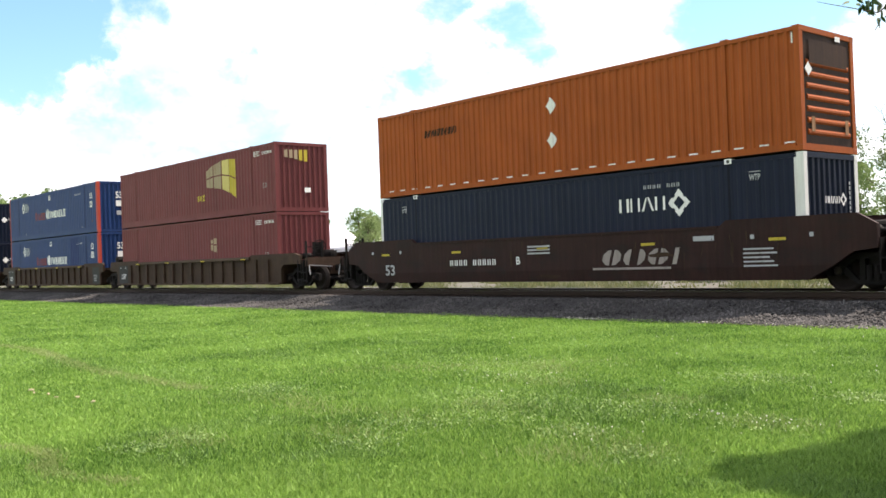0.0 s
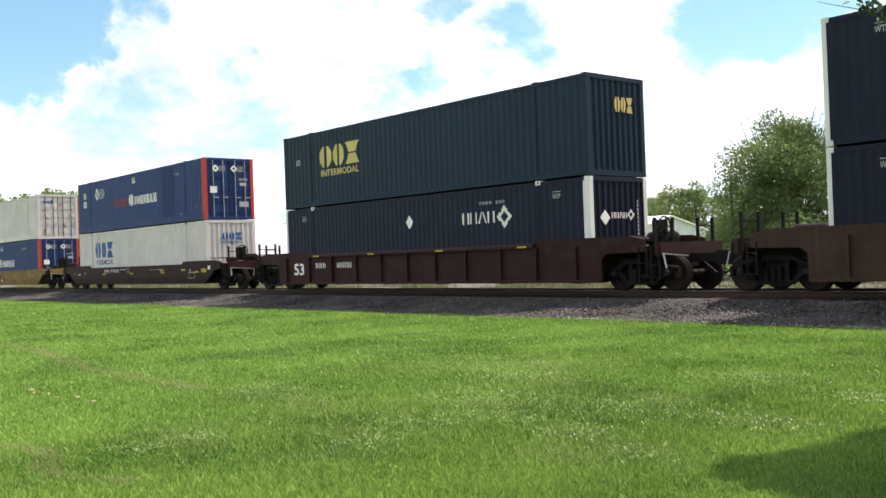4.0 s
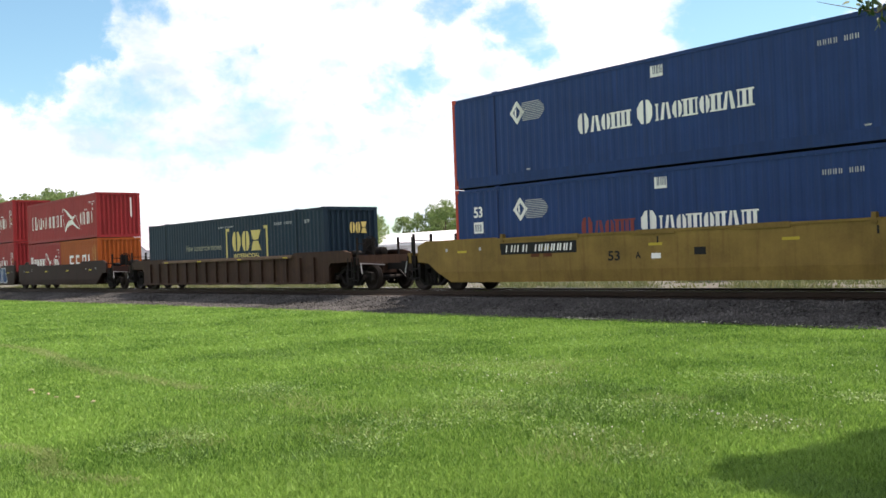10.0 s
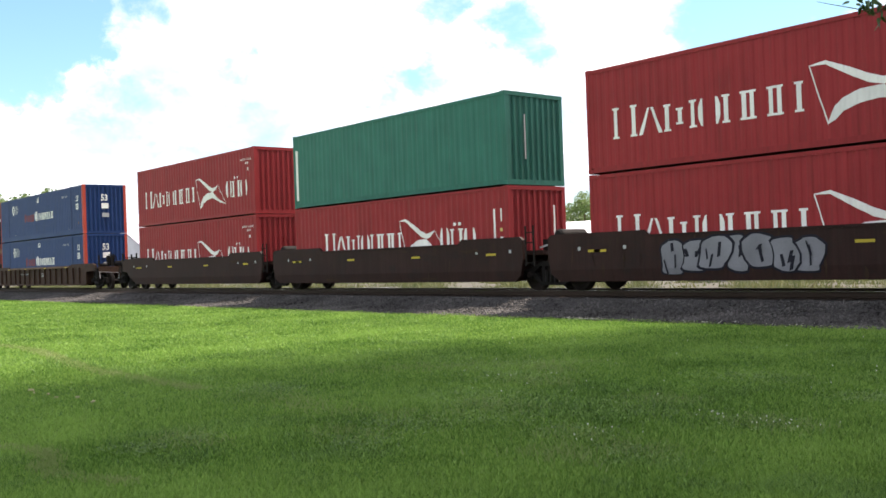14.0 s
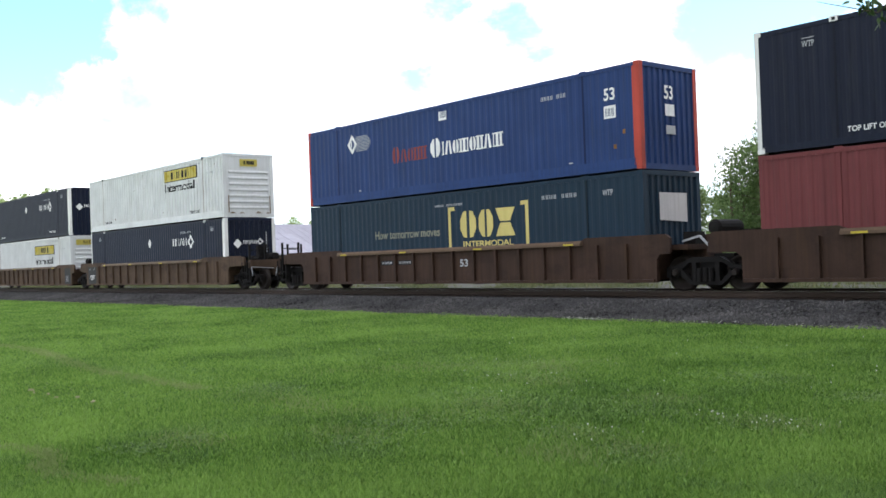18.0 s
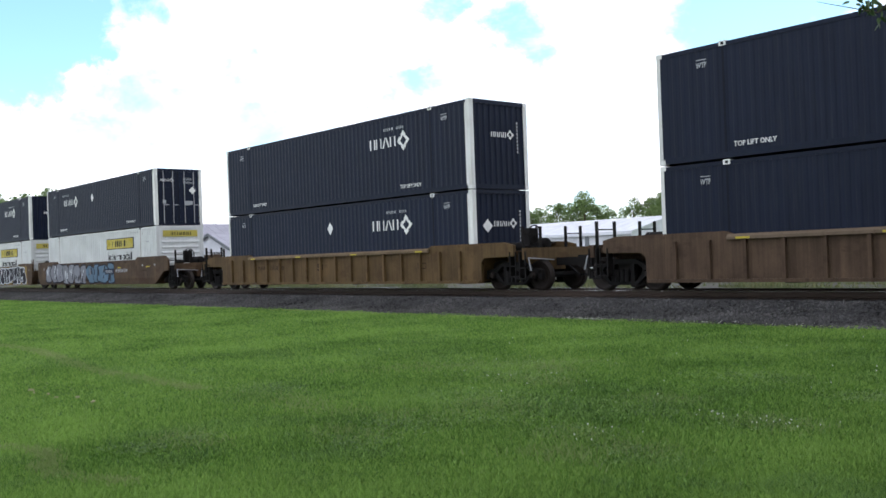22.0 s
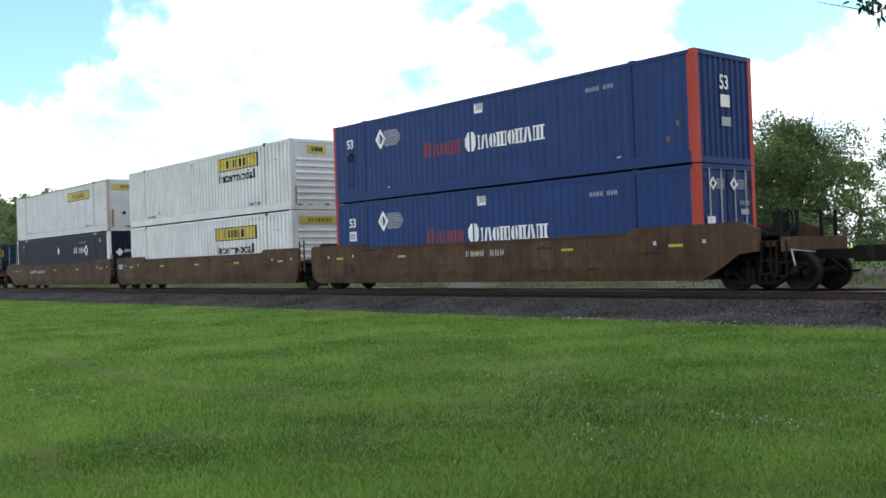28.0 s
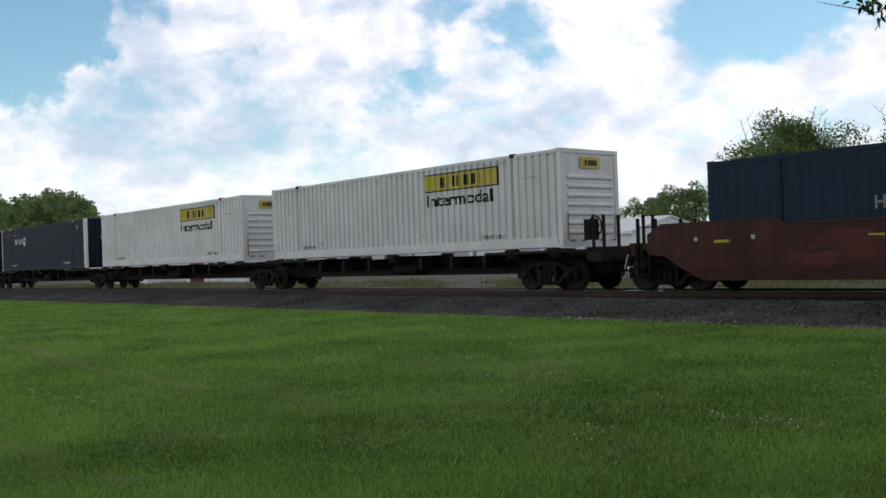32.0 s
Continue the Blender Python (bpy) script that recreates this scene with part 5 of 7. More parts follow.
            part("brake_cylinder", shared("cyl", lambda: Shape().turned((-0.3, -0.75, 1.36), [(0, 0), (0, 0.13), (0.5, 0.13), (0.58, 0.06), (0.9, 0.04), (0.9, 0)], 12, "x").mesh("brake_cylinder", STEEL_DARK)),
                 w, at=pose(x0 + sx * 1.2, 0.1, 0))
            part("air_reservoir", shared("resv", lambda: Shape().turned((-0.5, 0.2, 1.42), [(0, 0), (0.02, 0.15), (0.08, 0.2), (0.9, 0.2), (0.98, 0.15), (1.0, 0)], 14, "x").mesh("air_reservoir", STEEL_DARK)),
                 w, at=pose(x0 + sx * 1.25, 0.1, 0))
            part("uncoupling_lever", shared(("lever", sx), lambda: Shape().beam((0, -1.4, 1.0), (0, -0.3, 0.92), 0.03).beam((0, -1.4, 1.0), (sx * 0.1, -1.42, 0.62), 0.03).mesh("uncoupling_lever", STEEL_GREY)),
                 w, at=pose(x0 + sx * 2.5, 0, 0))
            part("walkway_grating", shared(("grat", sx), lambda: Shape().box(-0.25, 0.25, -1.42, 1.42, 1.44, 1.48).mesh("walkway_grating", STEEL_DARK)), w, at=pose(x0 + sx * 0.85, 0, 0))
            part("step_ladder", shared(("steps", sx), lambda: Shape().beam((-0.2, -1.45, 0.35), (-0.2, -1.45, 1.2), 0.035).beam((0.2, -1.45, 0.35), (0.2, -1.45, 1.2), 0.035)
                                       .beam((-0.2, -1.45, 0.38), (0.2, -1.45, 0.38), 0.035).beam((-0.2, -1.45, 0.7), (0.2, -1.45, 0.7), 0.035).mesh("step_ladder", STEEL_DARK)), w, at=pose(x0 + sx * 2.2, 0, 0))
        else:
            if style == "smooth" and sx > 0:
              part("end_ladder", shared(("lad", sx, paint.name), lambda: Shape().beam((0, -1.42, 0.75), (0, -1.42, 1.95), 0.04).beam((0.32, -1.42, 0.75), (0.32, -1.42, 1.95), 0.04)
                                      .beam((0, -1.42, 0.85), (0.32, -1.42, 0.85), 0.03).beam((0, -1.42, 1.15), (0.32, -1.42, 1.15), 0.03).beam((0, -1.42, 1.45), (0.32, -1.42, 1.45), 0.03)
                                      .beam((0, -1.42, 1.75), (0.32, -1.42, 1.75), 0.03).mesh("end_ladder", paint if paint is CAR_TAN else STEEL_DARK)), w, at=pose(x0 + sx * 0.95, -0.14, 0))
            part("air_pipe", shared(("pipe", sx), lambda: Shape().beam((0, -0.9, 1.3), (sx * 0.5, -0.85, 1.42), 0.05).beam((sx * 0.5, -0.85, 1.42), (sx * 0.8, -0.8, 1.1), 0.05).mesh("air_pipe", STEEL_GREY)), w, at=pose(x0 + sx * 0.9, 0, 0))
            if sx < 0:
                part("air_reservoir", shared("resv3", lambda: Shape().turned((0, -1.1, 1.62), [(0, 0), (0.02, 0.15), (0.08, 0.2), (1.1, 0.2), (1.18, 0.15), (1.2, 0)], 14, "y").box(-0.12, 0.12, -0.9, -0.7, 1.2, 1.5).mesh("air_reservoir", STEEL_DARK)),
                     w, at=pose(x0 + sx * 1.45, 0, 0))
            part("valve_box", shared("valve", lambda: Shape().box(-0.2, 0.2, -0.5, -0.1, 1.2, 1.55).box(-0.12, 0.12, -0.55, -0.5, 1.28, 1.45).mesh("valve_box", STEEL_DARK)), w, at=pose(x0 + sx * 0.85, 0, 0))
    if front == "single":
        truck(w, 1.52)
        brake_wheel(w, 1.75, -0.45, 1.62)
    truck(w, -L - (1.52 if rear == "single" else 1.72))
    d = Decals(w, [], lambda px, pz: Vector((px, -(HALF if style == "smooth" else HALF - 0.09) + (max(0.0, 0.62 - pz) * 0.12 if style == "smooth" else 0) - 0.006, pz)), (0.62,) if style == "smooth" else ())
    # safety marks
    if style == "ribbed":
        dc = Decals(w, [], lambda px, pz: Vector((px, -(HALF + 0.026), pz)))
        for x in (-2.5, -6.3, -10.1, -L + 2.5):
            dc.bar("yellow_reflector", SIGN_DULL, x - 0.19, x + 0.19, 1.300, 1.350)
        dc.finish()
    for x in (-0.6, -4.3, -8.1, -11.9, -L + 0.5) if style == "smooth" else ():
        d.bar("yellow_reflector", SIGN_DULL, x - 0.22, x + 0.22, top - 0.40, top - 0.33)
    for x in (0.2, -1.3, -L + 1.3, -L - 0.3) if style == "smooth" else ():
        d.bar("small_plate", GREY_LETTER, x, x + 0.10, top - 0.34, top - 0.24)
    if dark_ends:
        if front == "art":
            d.bar("black_end_panel", BLACK, -0.6, xf - 0.15, 0.34, 1.52)
        if rear == "art":
            d.bar("black_end_panel", BLACK, xr + 0.15, -L + 0.4, 0.5, 1.52)
        dd = Decals(w, [], lambda px, pz: d.lay(px, pz) + Vector((0, -0.005, 0)), d.folds)
        if rear == "art":
            dd.words("axle_load_mark", WHITE, "125T", -L - 1.25, 0.86, 0.34, 0.62)
        for x in ((-0.45,) if front == "art" else ()) + ((-L - 0.3,) if rear == "art" else ()):
            dd.bar("yellow_reflector", SIGNYELLOW, x, x + 0.36, 1.14, 1.32)
            dd.bar("small_plate", GREY_LETTER, x - 0.1, x - 0.05, 1.2, 1.36)
            dd.bar("small_plate", GREY_LETTER, x + 0.42, x + 0.47, 1.2, 1.36)
        dd.finish()
    if decor:
        decor(d, L)
    if style == "smooth" and paint is not CAR_YELLOW and top > 1.4:
        scrapes(d, L, len(words) + int(L), 9)
    d.finish()
    return w


def spine_car(words, L=16.154, front="single", rear="art"):
    w = thing("spine_car", words, "railway wagon", "spine wagons of the train")
    P = CAR_SOOT
    part("spine_beam", shared(("spine", front, rear), lambda: Shape().box(-L - 1.2, 1.0, -0.34, 0.34, 0.55, 1.0).box(-L - 1.2, 1.0, -0.5, 0.5, 0.99, 1.05).box(-L - 1.2, 1.0, -0.45, 0.45, 0.5, 0.56)
                              .mesh("spine_beam", P)), w)
    for x in (-0.35, -2.1, -L / 2, -L + 2.1, -L + 0.35):
        part("cross_bolster", shared("bol", lambda: Shape().prism([(-0.22, 1.0), (0.22, 1.0), (0.2, 1.2), (-0.2, 1.2)], -1.3, 1.3).mesh("cross_bolster", P)), w, at=pose(x, 0, 0))
        for y in (-1.28, 1.28):
            part("container_pedestal", shared("ped", lambda: Shape().prism([(-0.2, 1.1), (0.2, 1.1), (0.16, 1.262), (-0.16, 1.262)], -0.14, 0.14).mesh("container_pedestal", P)), w, at=pose(x, y, 0))
    part("side_walkway", shared("walkway", lambda: Shape().box(-3.2, 1.45, -1.42, -0.9, 1.12, 1.2).box(-L - 0.6, -L + 3.2, -1.42, -0.9, 1.12, 1.2).mesh("side_walkway", P)), w)
    part("side_walkway", shared("walkway2", lambda: Shape().box(-3.2, 1.45, 0.9, 1.42, 1.12, 1.2).box(-L - 0.6, -L + 3.2, 0.9, 1.42, 1.12, 1.2).mesh("side_walkway", P)), w)
    for x in (-3.4, -5.0, -6.6, -9.6, -11.2, -12.8):
        part("side_arm", shared("arm", lambda: Shape().prism([(-0.06, 0.72), (0.06, 0.72), (0.06, 1.12), (-0.06, 1.12)], -1.25, 1.25).mesh("side_arm", P)), w, at=pose(x, 0, 0))
    part("air_line", shared("airline", lambda: Shape().beam((-L, -0.62, 0.92), (0.2, -0.62, 0.92), 0.05).mesh("air_line", STEEL_DARK)), w)
    part("air_reservoir", shared("resv2", lambda: Shape().turned((-8.6, -0.75, 0.72), [(0, 0), (0.02, 0.15), (0.08, 0.2), (1.3, 0.2), (1.38, 0.15), (1.4, 0)], 14, "x").mesh("air_reservoir", STEEL_DARK)), w)
    if front == "single":
        truck(w, -0.9)
        part("end_sill", shared("sp_sill", lambda: Shape().box(1.0, 1.5, -1.42, 1.42, 0.85, 1.25).box(0.2, 1.1, -1.3, 1.3, 1.05, 1.15).mesh("end_sill", P)), w)
        coupler(w, 1.5, 1)
        brake_wheel(w, 0.65, -0.75, 1.75)
        for y in (-1.35, -0.9, -0.25, 0.9, 1.35):
            part("stanchion", shared(("sps", y), lambda: Shape().beam((0, y, 1.15), (0, y, 2.15), 0.07).mesh("stanchion", STEEL_DARK)), w, at=pose(1.2, 0, 0))
    truck(w, -L - 1.29)
    return w


def graffiti(d, x0, x1, z0, z1, n, fill, line, seed, inner=None):
    """Bulging sprayed shapes with dark outlines that lean on one another, with strokes and drips."""
    rng = random.Random(seed)
    n = round(n * 1.4)
    w0 = (x1 - x0) / n
    m = 22
    for i in range(n):
        w = w0 * rng.uniform(1.1, 1.65)
        cx = x0 + (i + 0.5) * w0 + rng.uniform(-0.08, 0.08) * w0
        h = (z1 - z0) / 2 * rng.uniform(0.88, 1.05)
        cz = (z0 + z1) / 2 + rng.uniform(-0.08, 0.08)
        lean = rng.uniform(-0.35, 0.35)
        p1, p2, b1, b2 = rng.uniform(0, 6), rng.uniform(0, 6), rng.uniform(0.14, 0.30), rng.uniform(0.10, 0.22)
        shape = []
        for k in range(m):
            a = 2 * math.pi * k / m
            r = 1 + b1 * math.sin(2 * a + p1) + b2 * math.sin(5 * a + p2)
            sx, sz = math.copysign(abs(math.cos(a)) ** 0.7, math.cos(a)), math.copysign(abs(math.sin(a)) ** 0.55, math.sin(a))
            shape.append((sx * r * w * 0.5 + sz * h * lean * 0.4, sz * h * (0.85 + 0.15 * r)))

        def ring(s):
            return [(cx + a * s, min(z1 + 0.02, max(z0, cz + b * s))) for a, b in shape]
        for lay_, mat, s in ((0, line, 1.0), (1, fill, 0.87)):
            q = ring(s)
            d[lay_ + 2 * (i % 3)].fan("sprayed_outline" if lay_ == 0 else "sprayed_fill", mat, (cx, cz), q, (seed, i))
        for j in range(3):
            bx, bz = cx + rng.uniform(-0.25, 0.25) * w, cz + rng.uniform(-0.55, 0.55) * h
            bw, bh = rng.uniform(0.03, 0.09) * w, rng.uniform(0.12, 0.42) * h
            k = lean * bh + rng.uniform(-0.1, 0.1)
            mat = line if inner is None or rng.random() < 0.55 else inner
            pts = [(bx - bw, bz - bh), (bx + bw * 0.6, bz - bh * 0.8), (bx + bw + k, bz + bh), (bx - bw * 0.4 + k, bz + bh * 0.9)]
            d[6 + j].poly("sprayed_stroke", mat, [(x, min(z1, max(z0, z))) for x, z in pts], (seed, i, j))


def layers(d, n=3):
    return [Decals(d.parent, d.ribs, (lambda o: lambda px, pz: d.lay(px, pz) + Vector((0, -0.003 * o, 0)))(i + 1), d.folds) for i in range(n)]


def plate_number(d, x0, x1, z0, z1, mat=None):
    d.bar("number_board", BLACK, x0, x1, z0, z1)
    o = layers(d, 1)[0]
    h = z1 - z0
    w = x1 - x0
    g = 0.2 if mat else 0.24
    name_shapes(o, "number_mark", mat or GREY_LETTER, "nini", x0 + 0.06 * w, x0 + 0.38 * w, z0 + g * h, z1 - g * h, 0.055, 0.0, 0.2)
    name_shapes(o, "number_mark", mat or GREY_LETTER, "nnnnnn", x0 + 0.46 * w, x0 + 0.94 * w, z0 + g * h, z1 - g * h, 0.06, 0.0, 0.2)
    o.finish()


def deco_bnsf(d, L):
    d.words("length_mark", GREY_LETTER, "53", -15.7, 0.55, 0.5, 0.55)
    digits(d, "number_mark", WHITE, -12.2, -10.0, 0.82, 1.0, 10)
    d.words("unit_letter", WHITE, "B", -9.2, 0.82, 0.32)
    name_shapes(d, "faded_name_shape", FADED_WHITE, "sosi", -5.95, -3.3, 0.72, 1.14, 0.17, 0.0, 0.3)
    d.bar("faded_name_bar", FADED_WHITE, -6.2, -3.6, 0.60, 0.66)
    for i in range(5):
        d.bar("notice_mark", GREY_LETTER, -1.5, -0.6 - 0.1 * (i % 3), 0.62 + i * 0.1, 0.66 + i * 0.1)
    for i in range(3):
        d.bar("notice_mark", GREY_LETTER, -8.7, -7.8, 1.1 + i * 0.1, 1.15 + i * 0.1)
    d.bar("notice_mark", GREY_LETTER, -2.9, -2.3, 1.28, 1.4)


def deco_aok(d, L):
    d.words("length_mark", WHITE, "53", -15.45, 0.62, 0.62, 0.75)
    digits(d, "number_mark", WHITE, -13.85, -13.1, 0.86, 1.06, 3)
    digits(d, "number_mark", WHITE, -12.4, -11.4, 0.86, 1.06, 6)


def deco_fec(d, L):
    name_shapes(d, "number_mark", WHITE, "nni nnnnn", -11.85, -9.75, 0.93, 1.11, 0.045)
    ring = [(math.cos(a * math.pi / 6), math.sin(a * math.pi / 6)) for a in range(12)]
    d.ring("round_emblem", GREY_LETTER, [(-8.55 + 0.13 * u, 1.03 + 0.13 * v) for u, v in ring], [(-8.55 + 0.09 * u, 1.03 + 0.09 * v) for u, v in ring])
    d.bar("notice_mark", GREY_LETTER, -9.6, -8.8, 1.06, 1.10)
    digits(d, "number_mark", GREY_LETTER, -5.9, -4.2, 1.0, 1.05, 14)
    d.ring("notice_frame", GREY_LETTER, [(-1.4, 0.55), (-0.8, 0.55), (-0.8, 0.85), (-1.4, 0.85)], [(-1.37, 0.58), (-0.83, 0.58), (-0.83, 0.82), (-1.37, 0.82)])
    for x in (-4.6, -2.2):
        d.bar("yellow_reflector", SIGN_DULL, x, x + 0.42, 0.92, 1.0)
    d.bar("yellow_reflector", SIGN_DULL, -0.1, 0.4, 0.82, 1.0)
    d.bar("small_plate", WHITE, 0.55, 0.8, 0.95, 1.12)


def deco_ttx(d, L, emblem=-9.2, number=-14.9, figures=None, letter="", low=0.0):
    if emblem is not None:
        name_shapes(d, "faded_name_shape", FADED_RED, "nnx", emblem - 0.95, emblem + 0.95, 0.83 - low, 1.32 - low, 0.13)
    if number is not None:
        plate_number(d, number, number + (2.45 if low else 3.06), 1.12 - 1.14 * low, (1.30 if low else 1.46) - 1.14 * low, WHITE)
    if figures is not None:
        d.words("length_mark", BLACK, "53", figures, 0.86, 0.36, 0.42)
        if letter:
            d.words("unit_letter", BLACK, letter, figures + 0.95, 0.9, 0.24)
    d.bar("small_plate", WHITE, -8.24 + 2 * low, -7.94 + 2 * low, 0.88 - low, 1.02 - low)
    d.bar("dark_square", BLACK, -6.92, -6.58, 0.95 - low, 1.14 - low)
    for x in (-13.9, -8.05, -2.3, -1.35, -0.95, 0.1):
        d.bar("small_slot", BLACK, x, x + 0.05, 1.28 - low, 1.46 - low)
    for x in (-12.6, -12.1):
        d.bar("worn_panel", FADED_RED, x, x + 0.34, 1.02 - low, 1.12 - low)


def deco_tag(x0, x1, n, fill, line, seed, inner=None, plate=None, more=None, z0=0.33, z1=1.52):
    def f(d, L):
        o = layers(d, 9)
        graffiti(o, x0, x1, z0, z1, n, fill, line, seed, inner)
        for q in o:
            q.finish()
        if more:
            more(d, L)
        if plate:
            dd = layers(d, 11)[10]
            plate_number(dd, plate, plate + 2.3, 0.95, 1.28)
            dd.finish()
    return f


def deco_teal_strokes(d, L):
    """Loose curved teal strokes over a dark sprayed cloud, with worn red patches beside it."""
    rng = random.Random(33)
    o = layers(d, 12)

    def cloud(k, name, mat, cx, cz, w, h, tag, rough=0.14):
        p = rng.uniform(0, 6)
        ring = []
        for i in range(28):
            a = 2 * math.pi * i / 28
            r = 1 + rough * math.sin(3 * a + p) + rough * 0.7 * math.sin(7 * a + 2 * p) + rng.uniform(-0.05, 0.05)
            sx, sz = math.copysign(abs(math.cos(a)) ** 0.6, math.cos(a)), math.copysign(abs(math.sin(a)) ** 0.7, math.sin(a))
            ring.append((cx + sx * r * w / 2, min(1.5, max(0.36, cz + sz * r * h / 2))))
        o[k].fan(name, mat, (cx, cz), ring, (tag,))
    for i, (cx, cz, w, h) in enumerate(((-12.5, 1.18, 1.5, 0.42), (-13.2, 0.78, 1.2, 0.36), (-12.0, 0.95, 1.1, 0.5), (-2.6, 1.15, 2.4, 0.5), (-1.4, 0.95, 1.6, 0.36))):
        cloud(i, "worn_red_patch", G_ROSE, cx, cz, w, h, i, 0.22)
    for i, (cx, w) in enumerate(((-10.2, 2.6), (-8.0, 3.0), (-5.7, 2.8))):
        cloud(5 + i, "sprayed_cloud", G_DUSK, cx, 0.9 + 0.04 * (i % 2), w, 1.0, 10 + i)

    def stroke(x, z, length, lean, bend, width, tag):
        n = 9
        left, right = [], []
        for i in range(n):
            u = i / (n - 1)
            cx = x + lean * u + bend * math.sin(math.pi * u)
            cz = z - length * u
            half = width * (0.25 + 0.75 * math.sin(math.pi * min(1, u * 1.1)) ** 0.8) / 2
            left.append((cx - half, cz))
            right.append((cx + half, cz + 0.25 * half))
        pts = left + right[::-1]
        o[8 + tag % 2].poly("sprayed_stroke", G_TEAL, [(px, min(1.5, max(0.36, pz))) for px, pz in pts], (tag,))
    x = -11.2
    i = 0
    while x < -4.9:
        stroke(x, rng.uniform(1.25, 1.46), rng.uniform(0.4, 0.75), rng.uniform(-0.1, 0.35), rng.uniform(-0.22, 0.22), rng.uniform(0.16, 0.36), i)
        if i % 3 == 1:
            stroke(x + 0.1, rng.uniform(0.68, 0.8), rng.uniform(0.2, 0.3), -0.12, 0.04, 0.10, 40 + i)
        x += rng.uniform(0.42, 0.62)
        i += 1
    # the closing loop
    loop = [(math.cos(a), math.sin(a)) for a in [math.pi * (0.85 - 1.5 * k / 15) for k in range(16)]]
    for k in range(15):
        (c0, s0), (c1, s1) = loop[k], loop[k + 1]
        o[10].poly("sprayed_loop", G_TEAL, [(-5.0 + 0.9 * c0, 0.98 + 0.46 * s0), (-5.0 + 0.9 * c1, 0.98 + 0.46 * s1), (-5.02 + 0.68 * c1, 0.98 + 0.35 * s1), (-5.02 + 0.68 * c0, 0.98 + 0.35 * s0)], ("loop",))
    for x in (-9.4, -6.1):
        o[11].bar("yellow_reflector", SIGN_DULL, x - 0.25, x + 0.25, 0.98, 1.06)
    for q in o:
        q.finish()


def deco_two_tags(d, L):
    o = layers(d, 9)
    graffiti(o, -12.3, -7.2, 0.36, 1.47, 6, G_NIGHT, G_WHITE, 5, G_WHITE)
    graffiti(o, -7.0, -1.1, 0.36, 1.47, 6, G_BLUE, G_WHITE, 9, G_WHITE)
    for q in o:
        q.finish()


def deco_lilac(d, L):
    d.bar("yellow_panel", CAR_YELLOW, -14.6, -0.2, 0.32, 1.53)
    o = layers(d, 12)[1:]
    graffiti(o, -14.7, -9.4, 0.33, 1.52, 6, G_LILAC, G_NIGHT, 12, G_SKY)
    graffiti(o, -6.7, -0.6, 0.33, 1.52, 5, G_BLACK, G_WHITE, 15)
    name_shapes(o[10], "faded_name_shape", RED_LETTER, "nnx", -8.9, -6.95, 0.72, 1.28, 0.15)
    for q in o:
        q.finish()


def deco_125(d, L, front=True, rear=True):
    if front:
        d.bar("black_end_panel", BLACK, -0.7, 0.3, 0.34, 1.28)
    o = layers(d, 1)[0]
    if rear:
        d.bar("black_end_panel", BLACK, -L - 0.18, -L + 1.0, 0.34, 1.28)
        o.words("axle_load_mark", WHITE, "125T", -L + 0.06, 0.58, 0.34, 0.70)
        for x in (-L + 0.02, -L + 0.66):
            o.bar("small_plate", GREY_LETTER, x, x + 0.09, 1.12, 1.2)
    for i in range(4 if front else 0):
        o.bar("notice_mark", GREY_LETTER, -0.5, -0.05, 0.5 + i * 0.1, 0.53 + i * 0.1)
    o.finish()


def scrapes(d, L, seed, n=12):
    """Ragged dark scrapes and rust runs along a wagon's side."""
    rng = random.Random(seed)
    o = layers(d, 1)[0]
    for i in range(n):
        x, z = rng.uniform(-L + 0.3, -0.4), rng.choice((0.42, 0.6, 1.0, 1.3, 1.45)) + rng.uniform(-0.05, 0.05)
        w, h = rng.uniform(0.1, 0.7), rng.uniform(0.02, 0.09)
        if rng.random() < 0.45:
            w, h = rng.uniform(0.02, 0.07), rng.uniform(0.12, 0.4)
        pts = []
        for k in range(11):
            a = 2 * math.pi * k / 11
            r = rng.uniform(0.45, 1.1)
            pts.append((x + math.cos(a) * w * r, min(1.5, max(0.31, z + math.sin(a) * h * r))))
        o.fan("dark_scrape", SCRAPE, (x, min(1.47, max(0.34, z))), pts, (seed, i))
    # thin rusty runs below the top edge
    for i in range(3 * n):
        x, z = rng.uniform(-L - 0.6, 0.2), rng.uniform(1.0, 1.5)
        w, h = rng.uniform(0.012, 0.035), rng.uniform(0.15, 0.65)
        k = rng.uniform(-0.12, 0.12)
        o.poly("rust_run", SCRAPE, [(x, z), (x + w, z), (x + w * 0.5 + k * 0.4, z - h * 0.6), (x + k, max(0.34, z - h))])
    o.finish()


def deco_53(d, L):
    d.words("length_mark", BLACK, "53", -15.4, 0.6, 0.55, 0.6)


def deco_board(d, L):
    """A dark board over the spray paint, with bars beside it in place of the number."""
    o = layers(d, 12)
    o[10].bar("number_board", G_NIGHT, -6.25, -5.0, 0.84, 1.16)
    digits(o[11], "number_mark", GREY_LETTER, -6.12, -5.12, 0.92, 1.08, 4)
    digits(o[11], "number_mark", GREY_LETTER, -4.72, -3.05, 0.94, 1.12, 6)
    for q in o[10:]:
        q.finish()


def deco_dttx(d, L):
    d.bar("number_board", BLACK, -11.5, -9.8, 0.98, 1.26)
    o = layers(d, 1)[0]
    digits(o, "number_mark", GREY_LETTER, -12.75, -11.75, 1.02, 1.2, 4)
    digits(o, "number_mark", GREY_LETTER, -11.42, -9.9, 1.02, 1.2, 6)
    o.finish()


